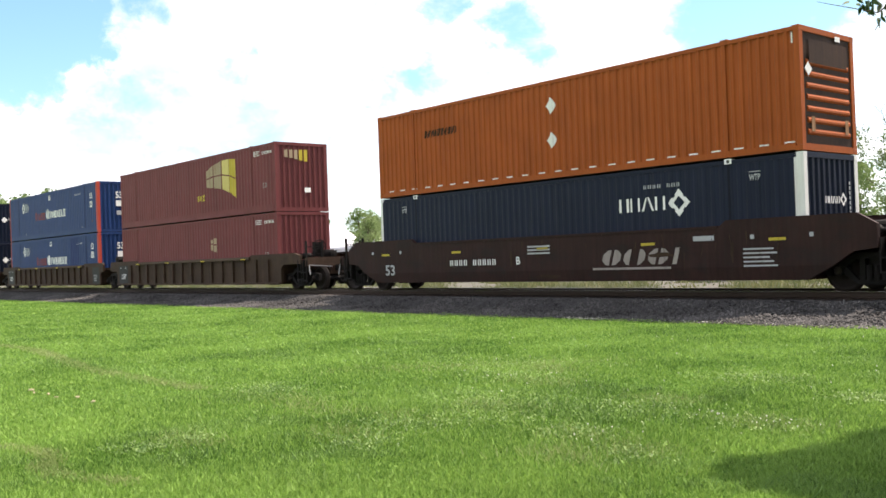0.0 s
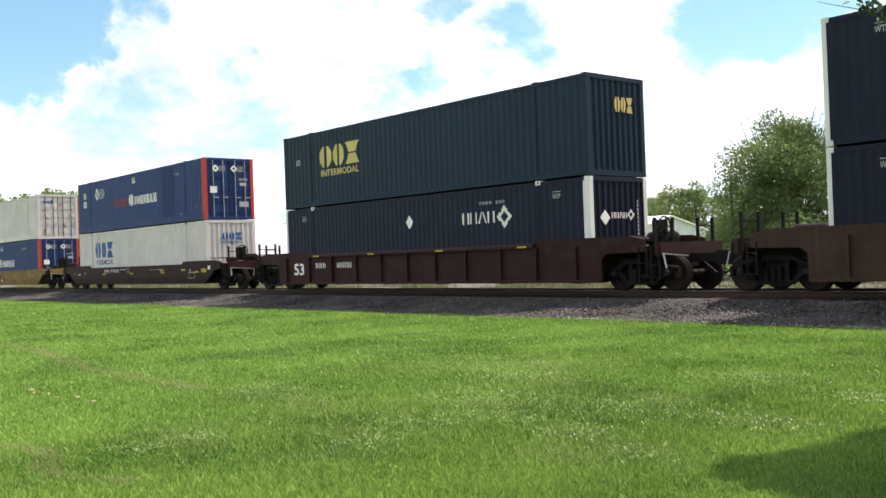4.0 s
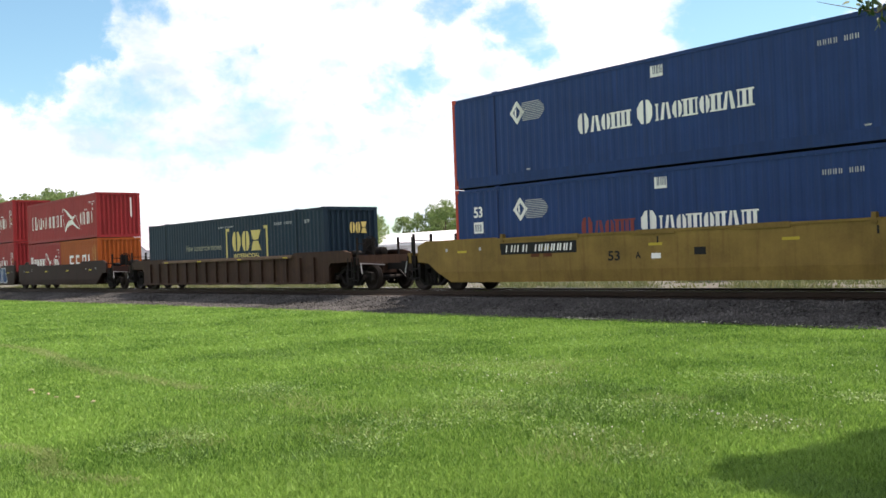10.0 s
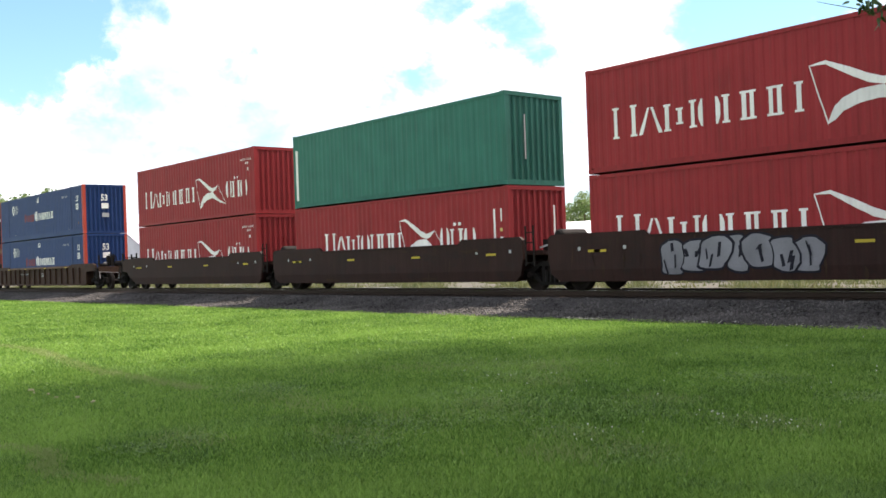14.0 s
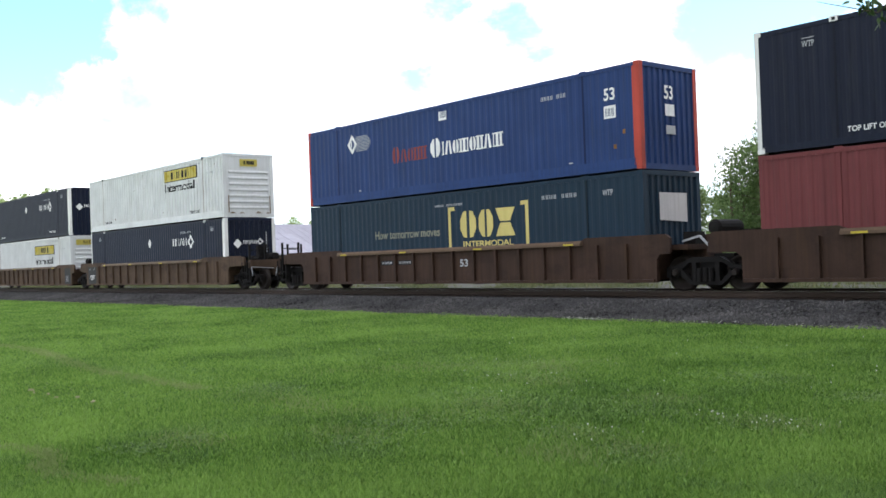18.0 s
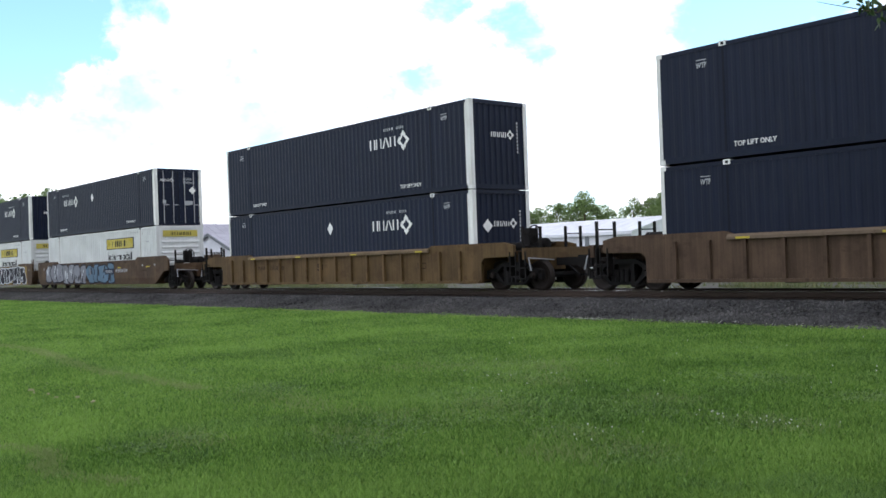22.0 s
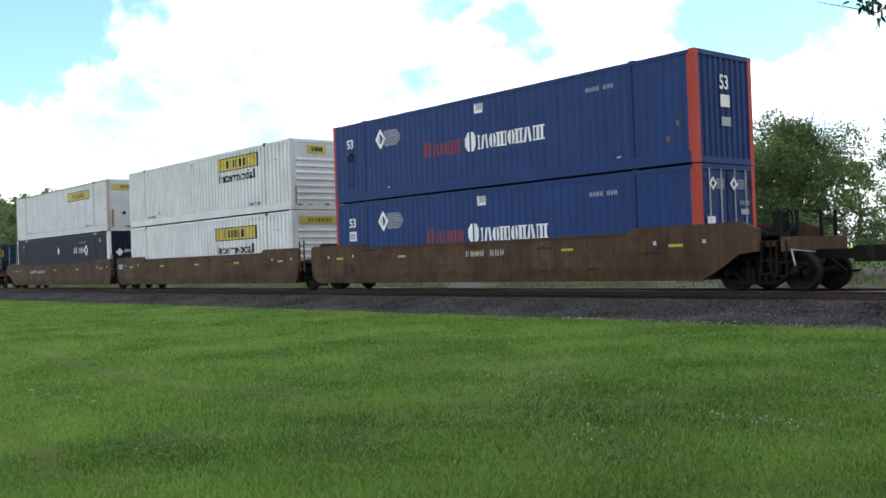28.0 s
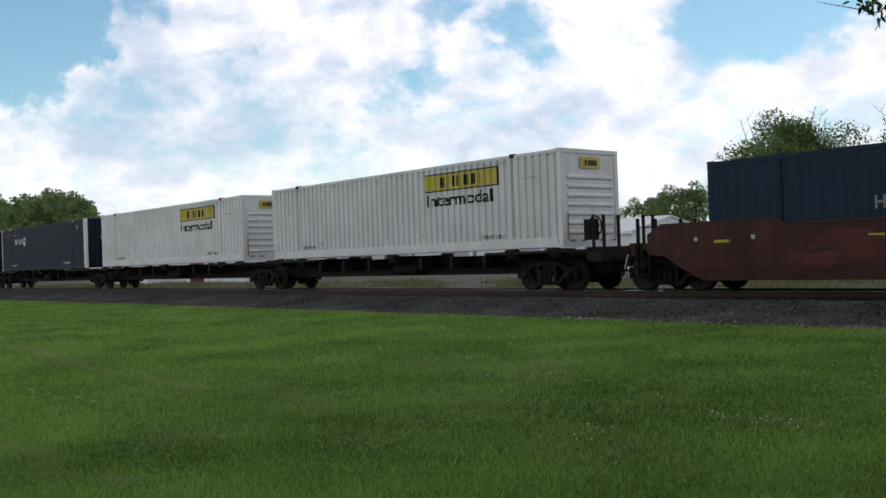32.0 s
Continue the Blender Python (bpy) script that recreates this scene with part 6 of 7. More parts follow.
def deco_scraped(d, L):
    deco_53(d, L)
    d.bar("black_end_panel", BLACK, -L - 1.3, -L - 0.5, 0.55, 1.5)
    o = layers(d, 1)[0]
    o.words("axle_load_mark", WHITE, "125T", -L - 1.22, 1.12, 0.3, 0.6)
    o.finish()


def deco_small(d, L):
    for x in (-11.5, -10.48):
        d.bar("number_board", BLACK, x, x + 0.8, 0.9, 1.06)
    o = layers(d, 1)[0]
    digits(o, "number_mark", GREY_LETTER, -11.4, -10.8, 0.94, 1.02, 4)
    digits(o, "number_mark", GREY_LETTER, -10.42, -9.74, 0.94, 1.02, 5)
    o.words("length_mark", GREY_LETTER, "53", -7.27, 0.8, 0.32, 0.4)
    o.finish()


def deco_small_dark(d, L):
    digits(d, "number_mark", SCRAPE, -13.4, -12.6, 0.84, 1.0, 4)
    digits(d, "number_mark", SCRAPE, -12.4, -11.3, 0.84, 1.0, 5)
    d.words("length_mark", SCRAPE, "53", -8.9, 0.78, 0.36, 0.42)
    d.ring("notice_frame", SCRAPE, [(-2.7, 0.75), (-2.25, 0.75), (-2.25, 0.95), (-2.7, 0.95)], [(-2.67, 0.78), (-2.28, 0.78), (-2.28, 0.92), (-2.67, 0.92)])


# ---------------------------------------------------------------- the train
HC, LC = 2.896, 2.591
UPPER = ZB + HC + 0.028
TRAIN = []     # each thing that moves: object, place along the train, height


def ride(ob, s, z, y=YC):
    TRAIN.append((ob, s, z))
    ob.matrix_basis = pose(s, y, z)
    return ob


MADE = {}


def load(s, z, kind, **k):
    key = (kind, tuple(sorted(k.items())))
    if key in MADE:
        ob = copy_thing(MADE[key], pose(s, YC, z))
    else:
        ob = MADE[key] = container(kind, **k)
    return ride(ob, s, z)


WELLS = [
    # place, style, paint, label, ends, decor, black ends, upper load, lower load
    (-11.61, "smooth", CAR_DARK, "dark brown smooth-sided well wagon with a faded emblem", "ss", deco_bnsf, 0, ("orange", dict(end="louvre")), ("navy", dict(extra="plain"))),
    (-34.93, "ribbed", CAR_OLIVE, "weathered olive-brown ribbed well wagon", "sa", lambda d, L: deco_125(d, L, False), 0, ("maroon", {}), ("maroon", dict(extra="low"))),
    (-54.48, "ribbed", CAR_OLIVE, "weathered olive-brown ribbed well wagon", "aa", deco_125, 0, ("pacer", {}), ("pacer", dict(extra="patch"))),
    (-74.11, "ribbed", CAR_OLIVE, "weathered olive-brown ribbed well wagon", "as", lambda d, L: deco_125(d, L, True, False), 0, ("navy", {}), ("navy", {})),
    (-97.23, "ribbed", CAR_BROWN, "red-brown ribbed well wagon with white figures", "ss", deco_aok, 0, ("teal", dict(extra="old")), ("navy", {})),
    (-120.52, "smooth", CAR_DARK, "dark brown smooth well wagon with white number bars", "ss", deco_fec, 0, ("pacer", dict(end="door", logo="R", extra="patch")), ("cream", {})),
    (-143.99, "smooth", CAR_YELLOW, "yellow smooth-sided well wagon with a dark number board", "ss", lambda d, L: deco_ttx(d, L, -8.2, -14.8, low=0.35), 0,
     ("cream", dict(end="door", extra="rust")), ("pacer", dict(end="door", logo="R"))),
    (-167.70, "smooth", CAR_YELLOW, "yellow smooth-sided well wagon with a dark number board", "sa", lambda d, L: deco_ttx(d, L, None, -5.93, -9.56, "B"), 1,
     ("navy", dict(end="door", logo="R", extra="plain")), ("navy", dict(end="door", logo="R", extra="plain"))),
    (-187.50, "smooth", CAR_YELLOW, "yellow smooth-sided well wagon with black end panels", "aa", lambda d, L: deco_ttx(d, L, -12.32, None, -9.58, "C"), 1,
     ("navy", dict(end="door")), ("navy", dict(end="door", logo="R"))),
    (-207.16, "smooth", CAR_YELLOW, "yellow smooth-sided well wagon with black end panels", "as", lambda d, L: deco_ttx(d, L, None, -13.87, -9.7, "A"), 1,
     ("pacer", dict(extra="white")), ("pacer", dict(end="door", logo="R"))),
    (-231.05, "ribbed", CAR_RUSTY, "rusty brown ribbed well wagon", "ss", None, 0, None, ("teal", {})),
]
SHORT = [
    (-254.29, "sa", None, ("red", dict(length=12.192, height=LC)), "twenty"),
    (-269.67, "aa", deco_two_tags, ("red", dict(length=12.192, extra="bars")), ("red", dict(length=12.192, extra="bars"))),
    (-284.79, "aa", None, ("red", dict(length=12.192)), ("red", dict(length=12.192))),
    (-300.24, "aa", None, ("green", dict(length=12.192)), ("red", dict(length=12.192, extra="bars"))),
    (-315.60, "as", None, ("red", dict(length=12.192)), ("red", dict(length=12.192))),
]
WELLS2 = [
    (-335.64, "ribbed", CAR_RUSTY, "rusty brown ribbed well wagon", "sa", deco_small, 0, ("pacer", {}), ("pacer", {})),
    (-355.14, "ribbed", CAR_RUSTY, "rusty brown ribbed well wagon", "aa", lambda d, L: name_shapes(d, "faded_name_shape", FADED_WHITE, "nnx", -8.7, -6.8, 0.55, 0.98, 0.12), 0, ("navy", {}), ("maroon", {})),
    (-374.72, "ribbed", CAR_RUSTY, "rusty brown ribbed well wagon", "as", deco_small, 0, ("pacer", {}), ("teal", dict(extra="panel"))),
    (-398.00, "ribbed", CAR_DUST, "dusty brown ribbed well wagon", "sa", lambda d, L: deco_125(d, L, False), 0, ("white", dict(end="louvre", extra="small")), ("navy", {})),
    (-417.57, "ribbed", CAR_DUST, "dusty brown ribbed well wagon", "aa", deco_125, 0, ("navy", {}), ("white", dict(end="louvre"))),
    (-437.09, "ribbed", CAR_DUST, "dusty brown ribbed well wagon", "as", lambda d, L: deco_125(d, L, True, False), 0, ("navy", {}), ("navy", {})),
    (-460.54, "ribbed", CAR_SAND, "dusty tan ribbed well wagon", "ss", deco_small_dark, 0, ("navy", dict(extra="plain")), ("navy", {})),
    (-484.38, "smooth", CAR_TAN, "tan smooth well wagon with silver and blue graffiti", "sa",
     lambda d, L: (deco_tag(-15.95, -9.1, 5, G_GREY, G_BLACK, 3, G_WHITE)(d, L), deco_tag(-8.9, -5.1, 3, G_SKY, G_BLACK, 4, G_GREY, more=deco_board)(d, L)), 0,
     ("navy", dict(end="door", logo="R", extra="mid")), ("white", dict(end="louvre"))),
    (-504.03, "smooth", CAR_TAN, "tan and yellow smooth well wagon with lilac and black graffiti", "aa", deco_lilac, 0, ("navy", dict(extra="plain")), ("white", dict(end="louvre"))),
    (-523.59, "smooth", CAR_TAN, "tan smooth well wagon with sand-coloured graffiti", "as",
     deco_tag(-16.2, -3.3, 11, G_SAND, G_BLACK, 21, None, plate=-13.0, more=deco_53), 0, ("teal", dict(end="door", extra="dots")), ("plate", dict(end="flat", extra="low"))),
    (-547.37, "smooth", CAR_MUD, "muddy brown smooth-sided well wagon", "ss", None, 0, None, ("teal", dict(extra="panel"))),
    (-571.09, "smooth", CAR_TAN, "tan smooth-sided well wagon with worn figures", "sa", lambda d, L: (deco_53(d, L), digits(d, "number_mark", GREY_LETTER, -8.6, -6.8, 1.1, 1.28, 8)), 0,
     ("pacer", dict(logo="R", extra="hatch")), ("pacer", dict(end="door", logo="R"))),
    (-590.42, "smooth", CAR_TAN, "tan smooth-sided well wagon with dark scrapes", "aa", deco_scraped, 0, ("white", dict(end="louvre", extra="small")), ("white", dict(end="louvre"))),
    (-609.69, "smooth", CAR_TAN, "tan smooth-sided well wagon with a number board", "as", deco_dttx, 0, ("plate", dict(end="flat")), ("navy", {})),
    (-633.27, "smooth", CAR_RED, "faded red smooth well wagon with teal graffiti", "ss", deco_teal_strokes, 0, None, ("teal", dict(end="door"))),
]
ENDS = {"s": "single", "a": "art"}
LOW_SIDES = {-120.52: 1.22, -143.99: 1.26}     # wagons with lower sides, by their place in the train


def build_train():
    for s, style, paint, words, ends, decor, dark, up, low in WELLS + WELLS2:
        ride(well_car(style, paint, words, front=ENDS[ends[0]], rear=ENDS[ends[1]], decor=decor, dark_ends=dark, top=LOW_SIDES.get(s, 1.56 if paint is CAR_TAN else None)), s, 0)
        if low:
            load(s, ZB, low[0], **low[1])
        if up:
            load(s, UPPER, up[0], **up[1])
    grey_tag = deco_tag(-9.6, -5.3, 5, G_GREY, G_BLACK, 44, z0=0.45, z1=1.42)
    for s, ends, decor, up, low in SHORT:
        words = {-269.67: "dark brown short well wagon with blue and white graffiti", -284.79: "dark brown short well wagon with grey graffiti"}.get(s, "dark brown short smooth well wagon")
        ride(well_car("smooth", CAR_DARK, words, L=12.192, front=ENDS[ends[0]], rear=ENDS[ends[1]], decor=grey_tag if s == -284.79 else decor, top=1.50), s, 0)
        if low == "twenty":
            load(s, ZB, "ccn", length=6.058, height=LC)
            load(s - 6.134, ZB, "red", length=6.058, height=LC)
            load(s, ZB + LC + 0.028, up[0], **up[1])
        else:
            load(s, ZB, low[0], **low[1])
            load(s, UPPER, up[0], **up[1])
    for i, (s, kind, k) in enumerate(((-654.34, "white", dict(end="louvre", extra="small")), (-673.07, "white", dict(end="louvre", extra="small")),
                                      (-691.8, "navy", dict(logo="R", extra="plain")), (-710.5, "navy", dict(logo="R", extra="plain")))):
        ride(spine_car("dark low spine wagon with bare steel beam", front="single" if i == 0 else "art"), s, 0)
        load(s, 1.265, kind, **k)


build_train()


# ---------------------------------------------------------------- ground and track
def sheet_mesh(name, v, f, mat):
    me = bpy.data.meshes.new(name)
    me.from_pydata(v, [], f)
    me.materials.append(mat)
    return me


GZ = -0.5


def build_ground():
    g = new("ground", sheet_mesh("ground", [(-4500, -4500, GZ), (4500, -4500, GZ), (4500, 4500, GZ), (-4500, 4500, GZ)], [(0, 1, 2, 3)], LAWN))
    tagged(g, "mown green lawn with pale mower tracks and clover", "lawn", kind="structure")
    x0, x1 = -900.0, 320.0
    prof = [(17.35, GZ + 0.004), (18.6, GZ + 0.03), (19.35, GZ + 0.07), (20.15, -0.215), (20.5, -0.185), (23.4, -0.185), (23.75, -0.215), (24.6, GZ + 0.05), (26.0, GZ + 0.004)]
    rng = random.Random(4)
    v, f = [], []
    xs = [x0 + i * 10 for i in range(81)] + [-90 + i * 0.8 for i in range(1, 126)] + [x1]
    for x in xs:
        near = -90 < x < 15
        for k, (y, z) in enumerate(prof):
            j = 0.05 if near and k in (1, 2, 3) else 0
            v.append((x, y + (rng.uniform(-0.22, 0.22) if near and k == 0 else rng.uniform(-j, j)), z + rng.uniform(-j, j) * 0.5))
    n = len(prof)
    for i in range(len(xs) - 1):
        for k in range(n - 1):
            f.append((i * n + k, (i + 1) * n + k, (i + 1) * n + k + 1, i * n + k + 1))
    bed = new("track_bed", sheet_mesh("track_bed", v, f, GRAVEL))
    tagged(bed, "grey crushed-stone ballast bed under the rails", "ballast", kind="structure")
    # loose stones on the shoulder
    m = 46000
    r = np.random.default_rng(3)
    px = -0.5 - 85 * r.random(m) ** 1.5
    py = 17.15 + 3.2 * r.random(m)
    pz = np.interp(py, [p[0] for p in prof], [p[1] for p in prof])
    size = 0.018 + 0.03 * r.random(m) ** 2
    octa = np.array([(1, 0, 0), (-1, 0, 0), (0, 1, 0), (0, -1, 0), (0, 0, 1), (0, 0, -1)], float)
    jit = octa[None] * (0.6 + 0.7 * r.random((m, 6, 1))) + 0.25 * r.standard_normal((m, 6, 3))
    vv = np.stack([px, py, pz + size * 0.3], -1)[:, None] + jit * size[:, None, None]
    tri = np.array([(0, 2, 4), (2, 1, 4), (1, 3, 4), (3, 0, 4), (2, 0, 5), (1, 2, 5), (3, 1, 5), (0, 3, 5)])
    faces = (tri[None] + (np.arange(m) * 6)[:, None, None]).reshape(-1, 3)
    tagged(new("ballast_stones", tri_mesh("ballast_stones", vv.reshape(-1, 3), faces, STONE2)), "loose grey ballast stones beside the track", "stones", kind="stuff")
    # weeds between the track and the lane
    k = 120000
    bx, by = -4 - 110 * r.random(k) ** 1.2, 24.3 + 17.0 * r.random(k) ** 1.2
    patch = np.array([noise.noise(Vector((a * 0.22, b * 0.5, 5))) + 0.6 * noise.noise(Vector((a * 0.9, b * 0.9, 9))) for a, b in zip(bx, by)])
    keep = patch > -0.02 + 0.25 * r.random(k)
    bx, by, patch = bx[keep], by[keep], patch[keep]
    k = len(bx)
    hh = (0.08 + 0.5 * r.random(k) ** 2) * np.clip(0.4 + patch, 0.3, 1.1)
    aa = r.random(k) * 2 * np.pi
    ww = 0.018 + 0.03 * r.random(k)
    b0 = np.stack([bx, by, np.full(k, GZ)], -1)
    sd = np.stack([np.cos(aa) * ww, np.sin(aa) * ww, np.zeros(k)], -1)
    tp = b0 + np.concatenate([0.45 * hh[:, None] * r.standard_normal((k, 2)), hh[:, None]], 1)
    vs = np.stack([b0 - sd, b0 + sd, tp], 1).reshape(-1, 3)
    tagged(new("weeds", tri_mesh("weeds", vs, np.arange(3 * k).reshape(-1, 3), WEEDS)), "straggling weeds beside the far rail", "weeds", kind="stuff")
    # yard beyond the track
    yard = new("yard", sheet_mesh("yard", [(-700, 25.6, GZ + 0.004), (200, 25.6, GZ + 0.004), (200, 64.0, GZ + 0.004), (-700, 64.0, GZ + 0.004)], [(0, 1, 2, 3)], LOT))
    tagged(yard, "pale gravel lane behind the railway track", "lane", kind="structure")


def tri_mesh(name, verts, faces, mat):
    me = bpy.data.meshes.new(name)
    nv, nf = len(verts), len(faces)
    k = faces.shape[1]
    me.vertices.add(nv)
    me.vertices.foreach_set("co", np.ascontiguousarray(verts, np.float32).ravel())
    me.loops.add(nf * k)
    me.loops.foreach_set("vertex_index", np.ascontiguousarray(faces, np.int32).ravel())
    me.polygons.add(nf)
    me.polygons.foreach_set("loop_start", np.arange(0, nf * k, k, dtype=np.int32))
    me.update(calc_edges=True)
    me.materials.append(mat)
    return me


def island_material(name, low, high, rough=0.9):
    m = blade_material(name, low, high, 0.0)
    m.node_tree.nodes["Principled BSDF"].inputs["Roughness"].default_value = rough
    return m


WEEDS = blade_material("weed_leaves", (0.05, 0.085, 0.025), (0.22, 0.22, 0.10))
STONE2 = island_material("loose_stone", (0.004, 0.004, 0.004), (0.125, 0.121, 0.116))


def build_track():
    t = thing("railway_track", "rusty steel rails on dark wooden ties", "railway track", kind="structure")
    prof = [(-0.075, -0.175), (0.075, -0.175), (0.075, -0.163), (0.012, -0.14), (0.01, -0.045), (0.036, -0.035), (0.036, -0.004), (0.03, 0), (-0.03, 0), (-0.036, -0.004), (-0.036, -0.035), (-0.01, -0.045), (-0.012, -0.14), (-0.075, -0.163)]
    for y in (YC - 0.752, YC + 0.752):
        v, f = [], []
        n = len(prof)
        for x in (-900, 320):
            v += [(x, y + a, b) for a, b in prof]
        for i in range(n):
            f.append((i, (i + 1) % n, n + (i + 1) % n, n + i))
        part("rail", sheet_mesh("rail", v, f, RAIL_TOP), t)
        part("rail_head", Shape().box(-900, 320, y - 0.028, y + 0.028, -0.001, 0.002).mesh("rail_head", SHINE), t)
    tie = Shape().prism([(-0.115, -0.36), (0.115, -0.36), (0.115, -0.195), (0.1, -0.178), (-0.1, -0.178), (-0.115, -0.195)], YC - 1.3, YC + 1.3).mesh("tie", TIE_WOOD)
    plate = Shape().box(-0.1, 0.1, -0.17, 0.17, -0.178, -0.168).mesh("tie_plate", RAIL_TOP)
    rng = random.Random(8)
    for i in range(150):
        o = part("tie", tie, t, at=pose(4 - i * 0.52, rng.uniform(-0.04, 0.04), rng.uniform(-0.008, 0.004), 0, 0, rng.uniform(-0.6, 0.6)))
        part("tie_plate", plate, o, at=pose(0, YC - 0.752, 0))
    s = Shape()
    x = 4 - 150 * 0.52
    while x > -420:
        s.box(x - 0.115, x + 0.115, YC - 1.3, YC + 1.3, -0.36, -0.178)
        x -= 0.52
    far = part("far_ties", s.mesh("far_ties", TIE_WOOD), t)
    far["kind"] = "stuff"


def value_noise(x, y, scale, seed):
    """Smooth random values between 0 and 1 over the ground."""
    g = np.random.default_rng(seed).random((256, 256))
    u, w = x * scale + 1000.0, y * scale + 1000.0
    i, j = np.floor(u).astype(int), np.floor(w).astype(int)
    a, b = u - i, w - j
    a, b = a * a * (3 - 2 * a), b * b * (3 - 2 * b)
    i0, j0, i1, j1 = i % 256, j % 256, (i + 1) % 256, (j + 1) % 256
    return (g[i0, j0] * (1 - a) + g[i1, j0] * a) * (1 - b) + (g[i0, j1] * (1 - a) + g[i1, j1] * a) * b


def blades(name, px, py, h, w, r, lean, mat, words):
    n = len(px)
    a = r.random(n) * 2 * np.pi
    base = np.stack([px, py, np.full(n, GZ)], -1)
    side = np.stack([np.cos(a) * w, np.sin(a) * w, np.zeros(n)], -1)
    tip = base + np.concatenate([lean * h[:, None] * r.standard_normal((n, 2)), h[:, None]], 1)
    v = np.stack([base - side, base + side, tip], 1).reshape(-1, 3)
    tagged(new(name, tri_mesh(name, v, np.arange(3 * n).reshape(-1, 3), mat)), words, "grass", kind="stuff")


def build_grass():
    r = np.random.default_rng(11)
    m = 760000
    # thicker near the viewer, thinning out towards the track
    d = 4.6 + 85.0 * r.random(m) ** 2.7
    az = VIEW_YAW + np.radians(-28 + 56 * r.random(m))
    px, py = -np.sin(az) * d, np.cos(az) * d
    edge = 17.45 + 0.7 * (value_noise(px, px * 0, 0.6, 5) - 0.4)
    keep = (py < edge) & (d > 5.2 + 1.2 * r.random(m) ** 2)
    px, py, d = px[keep], py[keep], d[keep]
    n = len(px)
    clump = 0.6 * value_noise(px, py, 1.1, 1) + 0.4 * value_noise(px, py, 3.6, 2)
    h = (0.018 + 0.030 * r.random(n)) * (0.45 + 1.25 * clump)
    w = 0.0026 + 0.0034 * r.random(n) + 0.0007 * d
    blades("grass", px, py, h, w, r, 0.45, BLADES, "short mown grass blades of the lawn")
    # coarser, taller growth where the lawn is thickest
    k = 300000
    d = 5.4 + 40.0 * r.random(k) ** 2.2
    az = VIEW_YAW + np.radians(-28 + 56 * r.random(k))
    px, py = -np.sin(az) * d, np.cos(az) * d
    thick = 0.5 * value_noise(px, py, 0.7, 7) + 0.5 * value_noise(px, py, 2.4, 8)
    keep = (py < 17.3) & (thick > 0.56 + 0.1 * r.random(k))
    px, py, d = px[keep], py[keep], d[keep]
    n = len(px)
    blades("coarse_grass", px, py, 0.035 + 0.035 * r.random(n), 0.004 + 0.004 * r.random(n) + 0.0004 * d, r, 0.6, COARSE, "coarse darker grass growing in patches of the lawn")
    # clover patches: small flat leaves that catch the light
    vs = []
    for cx, cy, spread in CLOVER_PATCHES:
        k = int(1300 * spread)
        qx, qy = cx + spread * 0.55 * r.standard_normal(k), cy + spread * 0.42 * r.standard_normal(k)
        c = np.stack([qx, qy, GZ + 0.022 + 0.035 * r.random(k)], -1)
        t = r.random(k) * 2 * np.pi
        u = np.stack([np.cos(t), np.sin(t), 0.55 * r.standard_normal(k)], -1)
        v = np.stack([-np.sin(t), np.cos(t), 0.55 * r.standard_normal(k)], -1)
        z = (0.006 + 0.006 * r.random(k))[:, None]
        vs.append(np.stack([c - u * z, c - v * z, c + u * z, c + v * z], 1).reshape(-1, 3))
    vs = np.concatenate(vs)
    tagged(new("clover_leaves", tri_mesh("clover_leaves", vs, np.arange(len(vs)).reshape(-1, 4), CLOVER_LEAF)), "small glossy clover leaves in patches of the lawn", "clover", kind="stuff")
    # taller tufts
    tuft_at = [(-5.56, 6.2), (-4.83, 6.04), (-4.6, 7.7), (-8.17, 8.53), (-5.1, 5.5), (-7.34, 4.96), (-8.11, 3.83), (-7.3, 6.9), (-9.0, 9.6), (-6.2, 8.3)]
    vs = []
    for tx, ty in tuft_at:
        k = 260
        bx, by = tx + 0.28 * r.standard_normal(k), ty + 0.18 * r.standard_normal(k)
        hh = 0.045 + 0.05 * r.random(k)
        aa = r.random(k) * 2 * np.pi
        ww = 0.005 + 0.004 * r.random(k)
        b0 = np.stack([bx, by, np.full(k, GZ)], -1)
        sd = np.stack([np.cos(aa) * ww, np.sin(aa) * ww, np.zeros(k)], -1)
        tp = b0 + np.concatenate([0.6 * hh[:, None] * r.standard_normal((k, 2)), hh[:, None]], 1)
        vs.append(np.stack([b0 - sd, b0 + sd, tp], 1).reshape(-1, 3))
    for (xa, ya), (xb, yb), k, spread in PALE_LINES:
        u = r.random(k)
        bx, by = xa + (xb - xa) * u + spread * r.standard_normal(k), ya + (yb - ya) * u + 0.15 * np.sin(u * 7) + spread * r.standard_normal(k)
        hh = 0.03 + 0.025 * r.random(k)
        aa = r.random(k) * 2 * np.pi
        ww = 0.008 + 0.006 * r.random(k)
        b0 = np.stack([bx, by, np.full(k, GZ)], -1)
        sd = np.stack([np.cos(aa) * ww, np.sin(aa) * ww, np.zeros(k)], -1)
        tp = b0 + np.concatenate([0.6 * hh[:, None] * r.standard_normal((k, 2)), hh[:, None]], 1)
        vs.append(np.stack([b0 - sd, b0 + sd, tp], 1).reshape(-1, 3))
    vs = np.concatenate(vs)
    tagged(new("tall_grass_tufts", tri_mesh("tall_grass_tufts", vs, np.arange(len(vs)).reshape(-1, 3), TUFTS)), "paler uncut tufts in the lawn", "grass", kind="stuff")
    # clover flowers
    pts = []
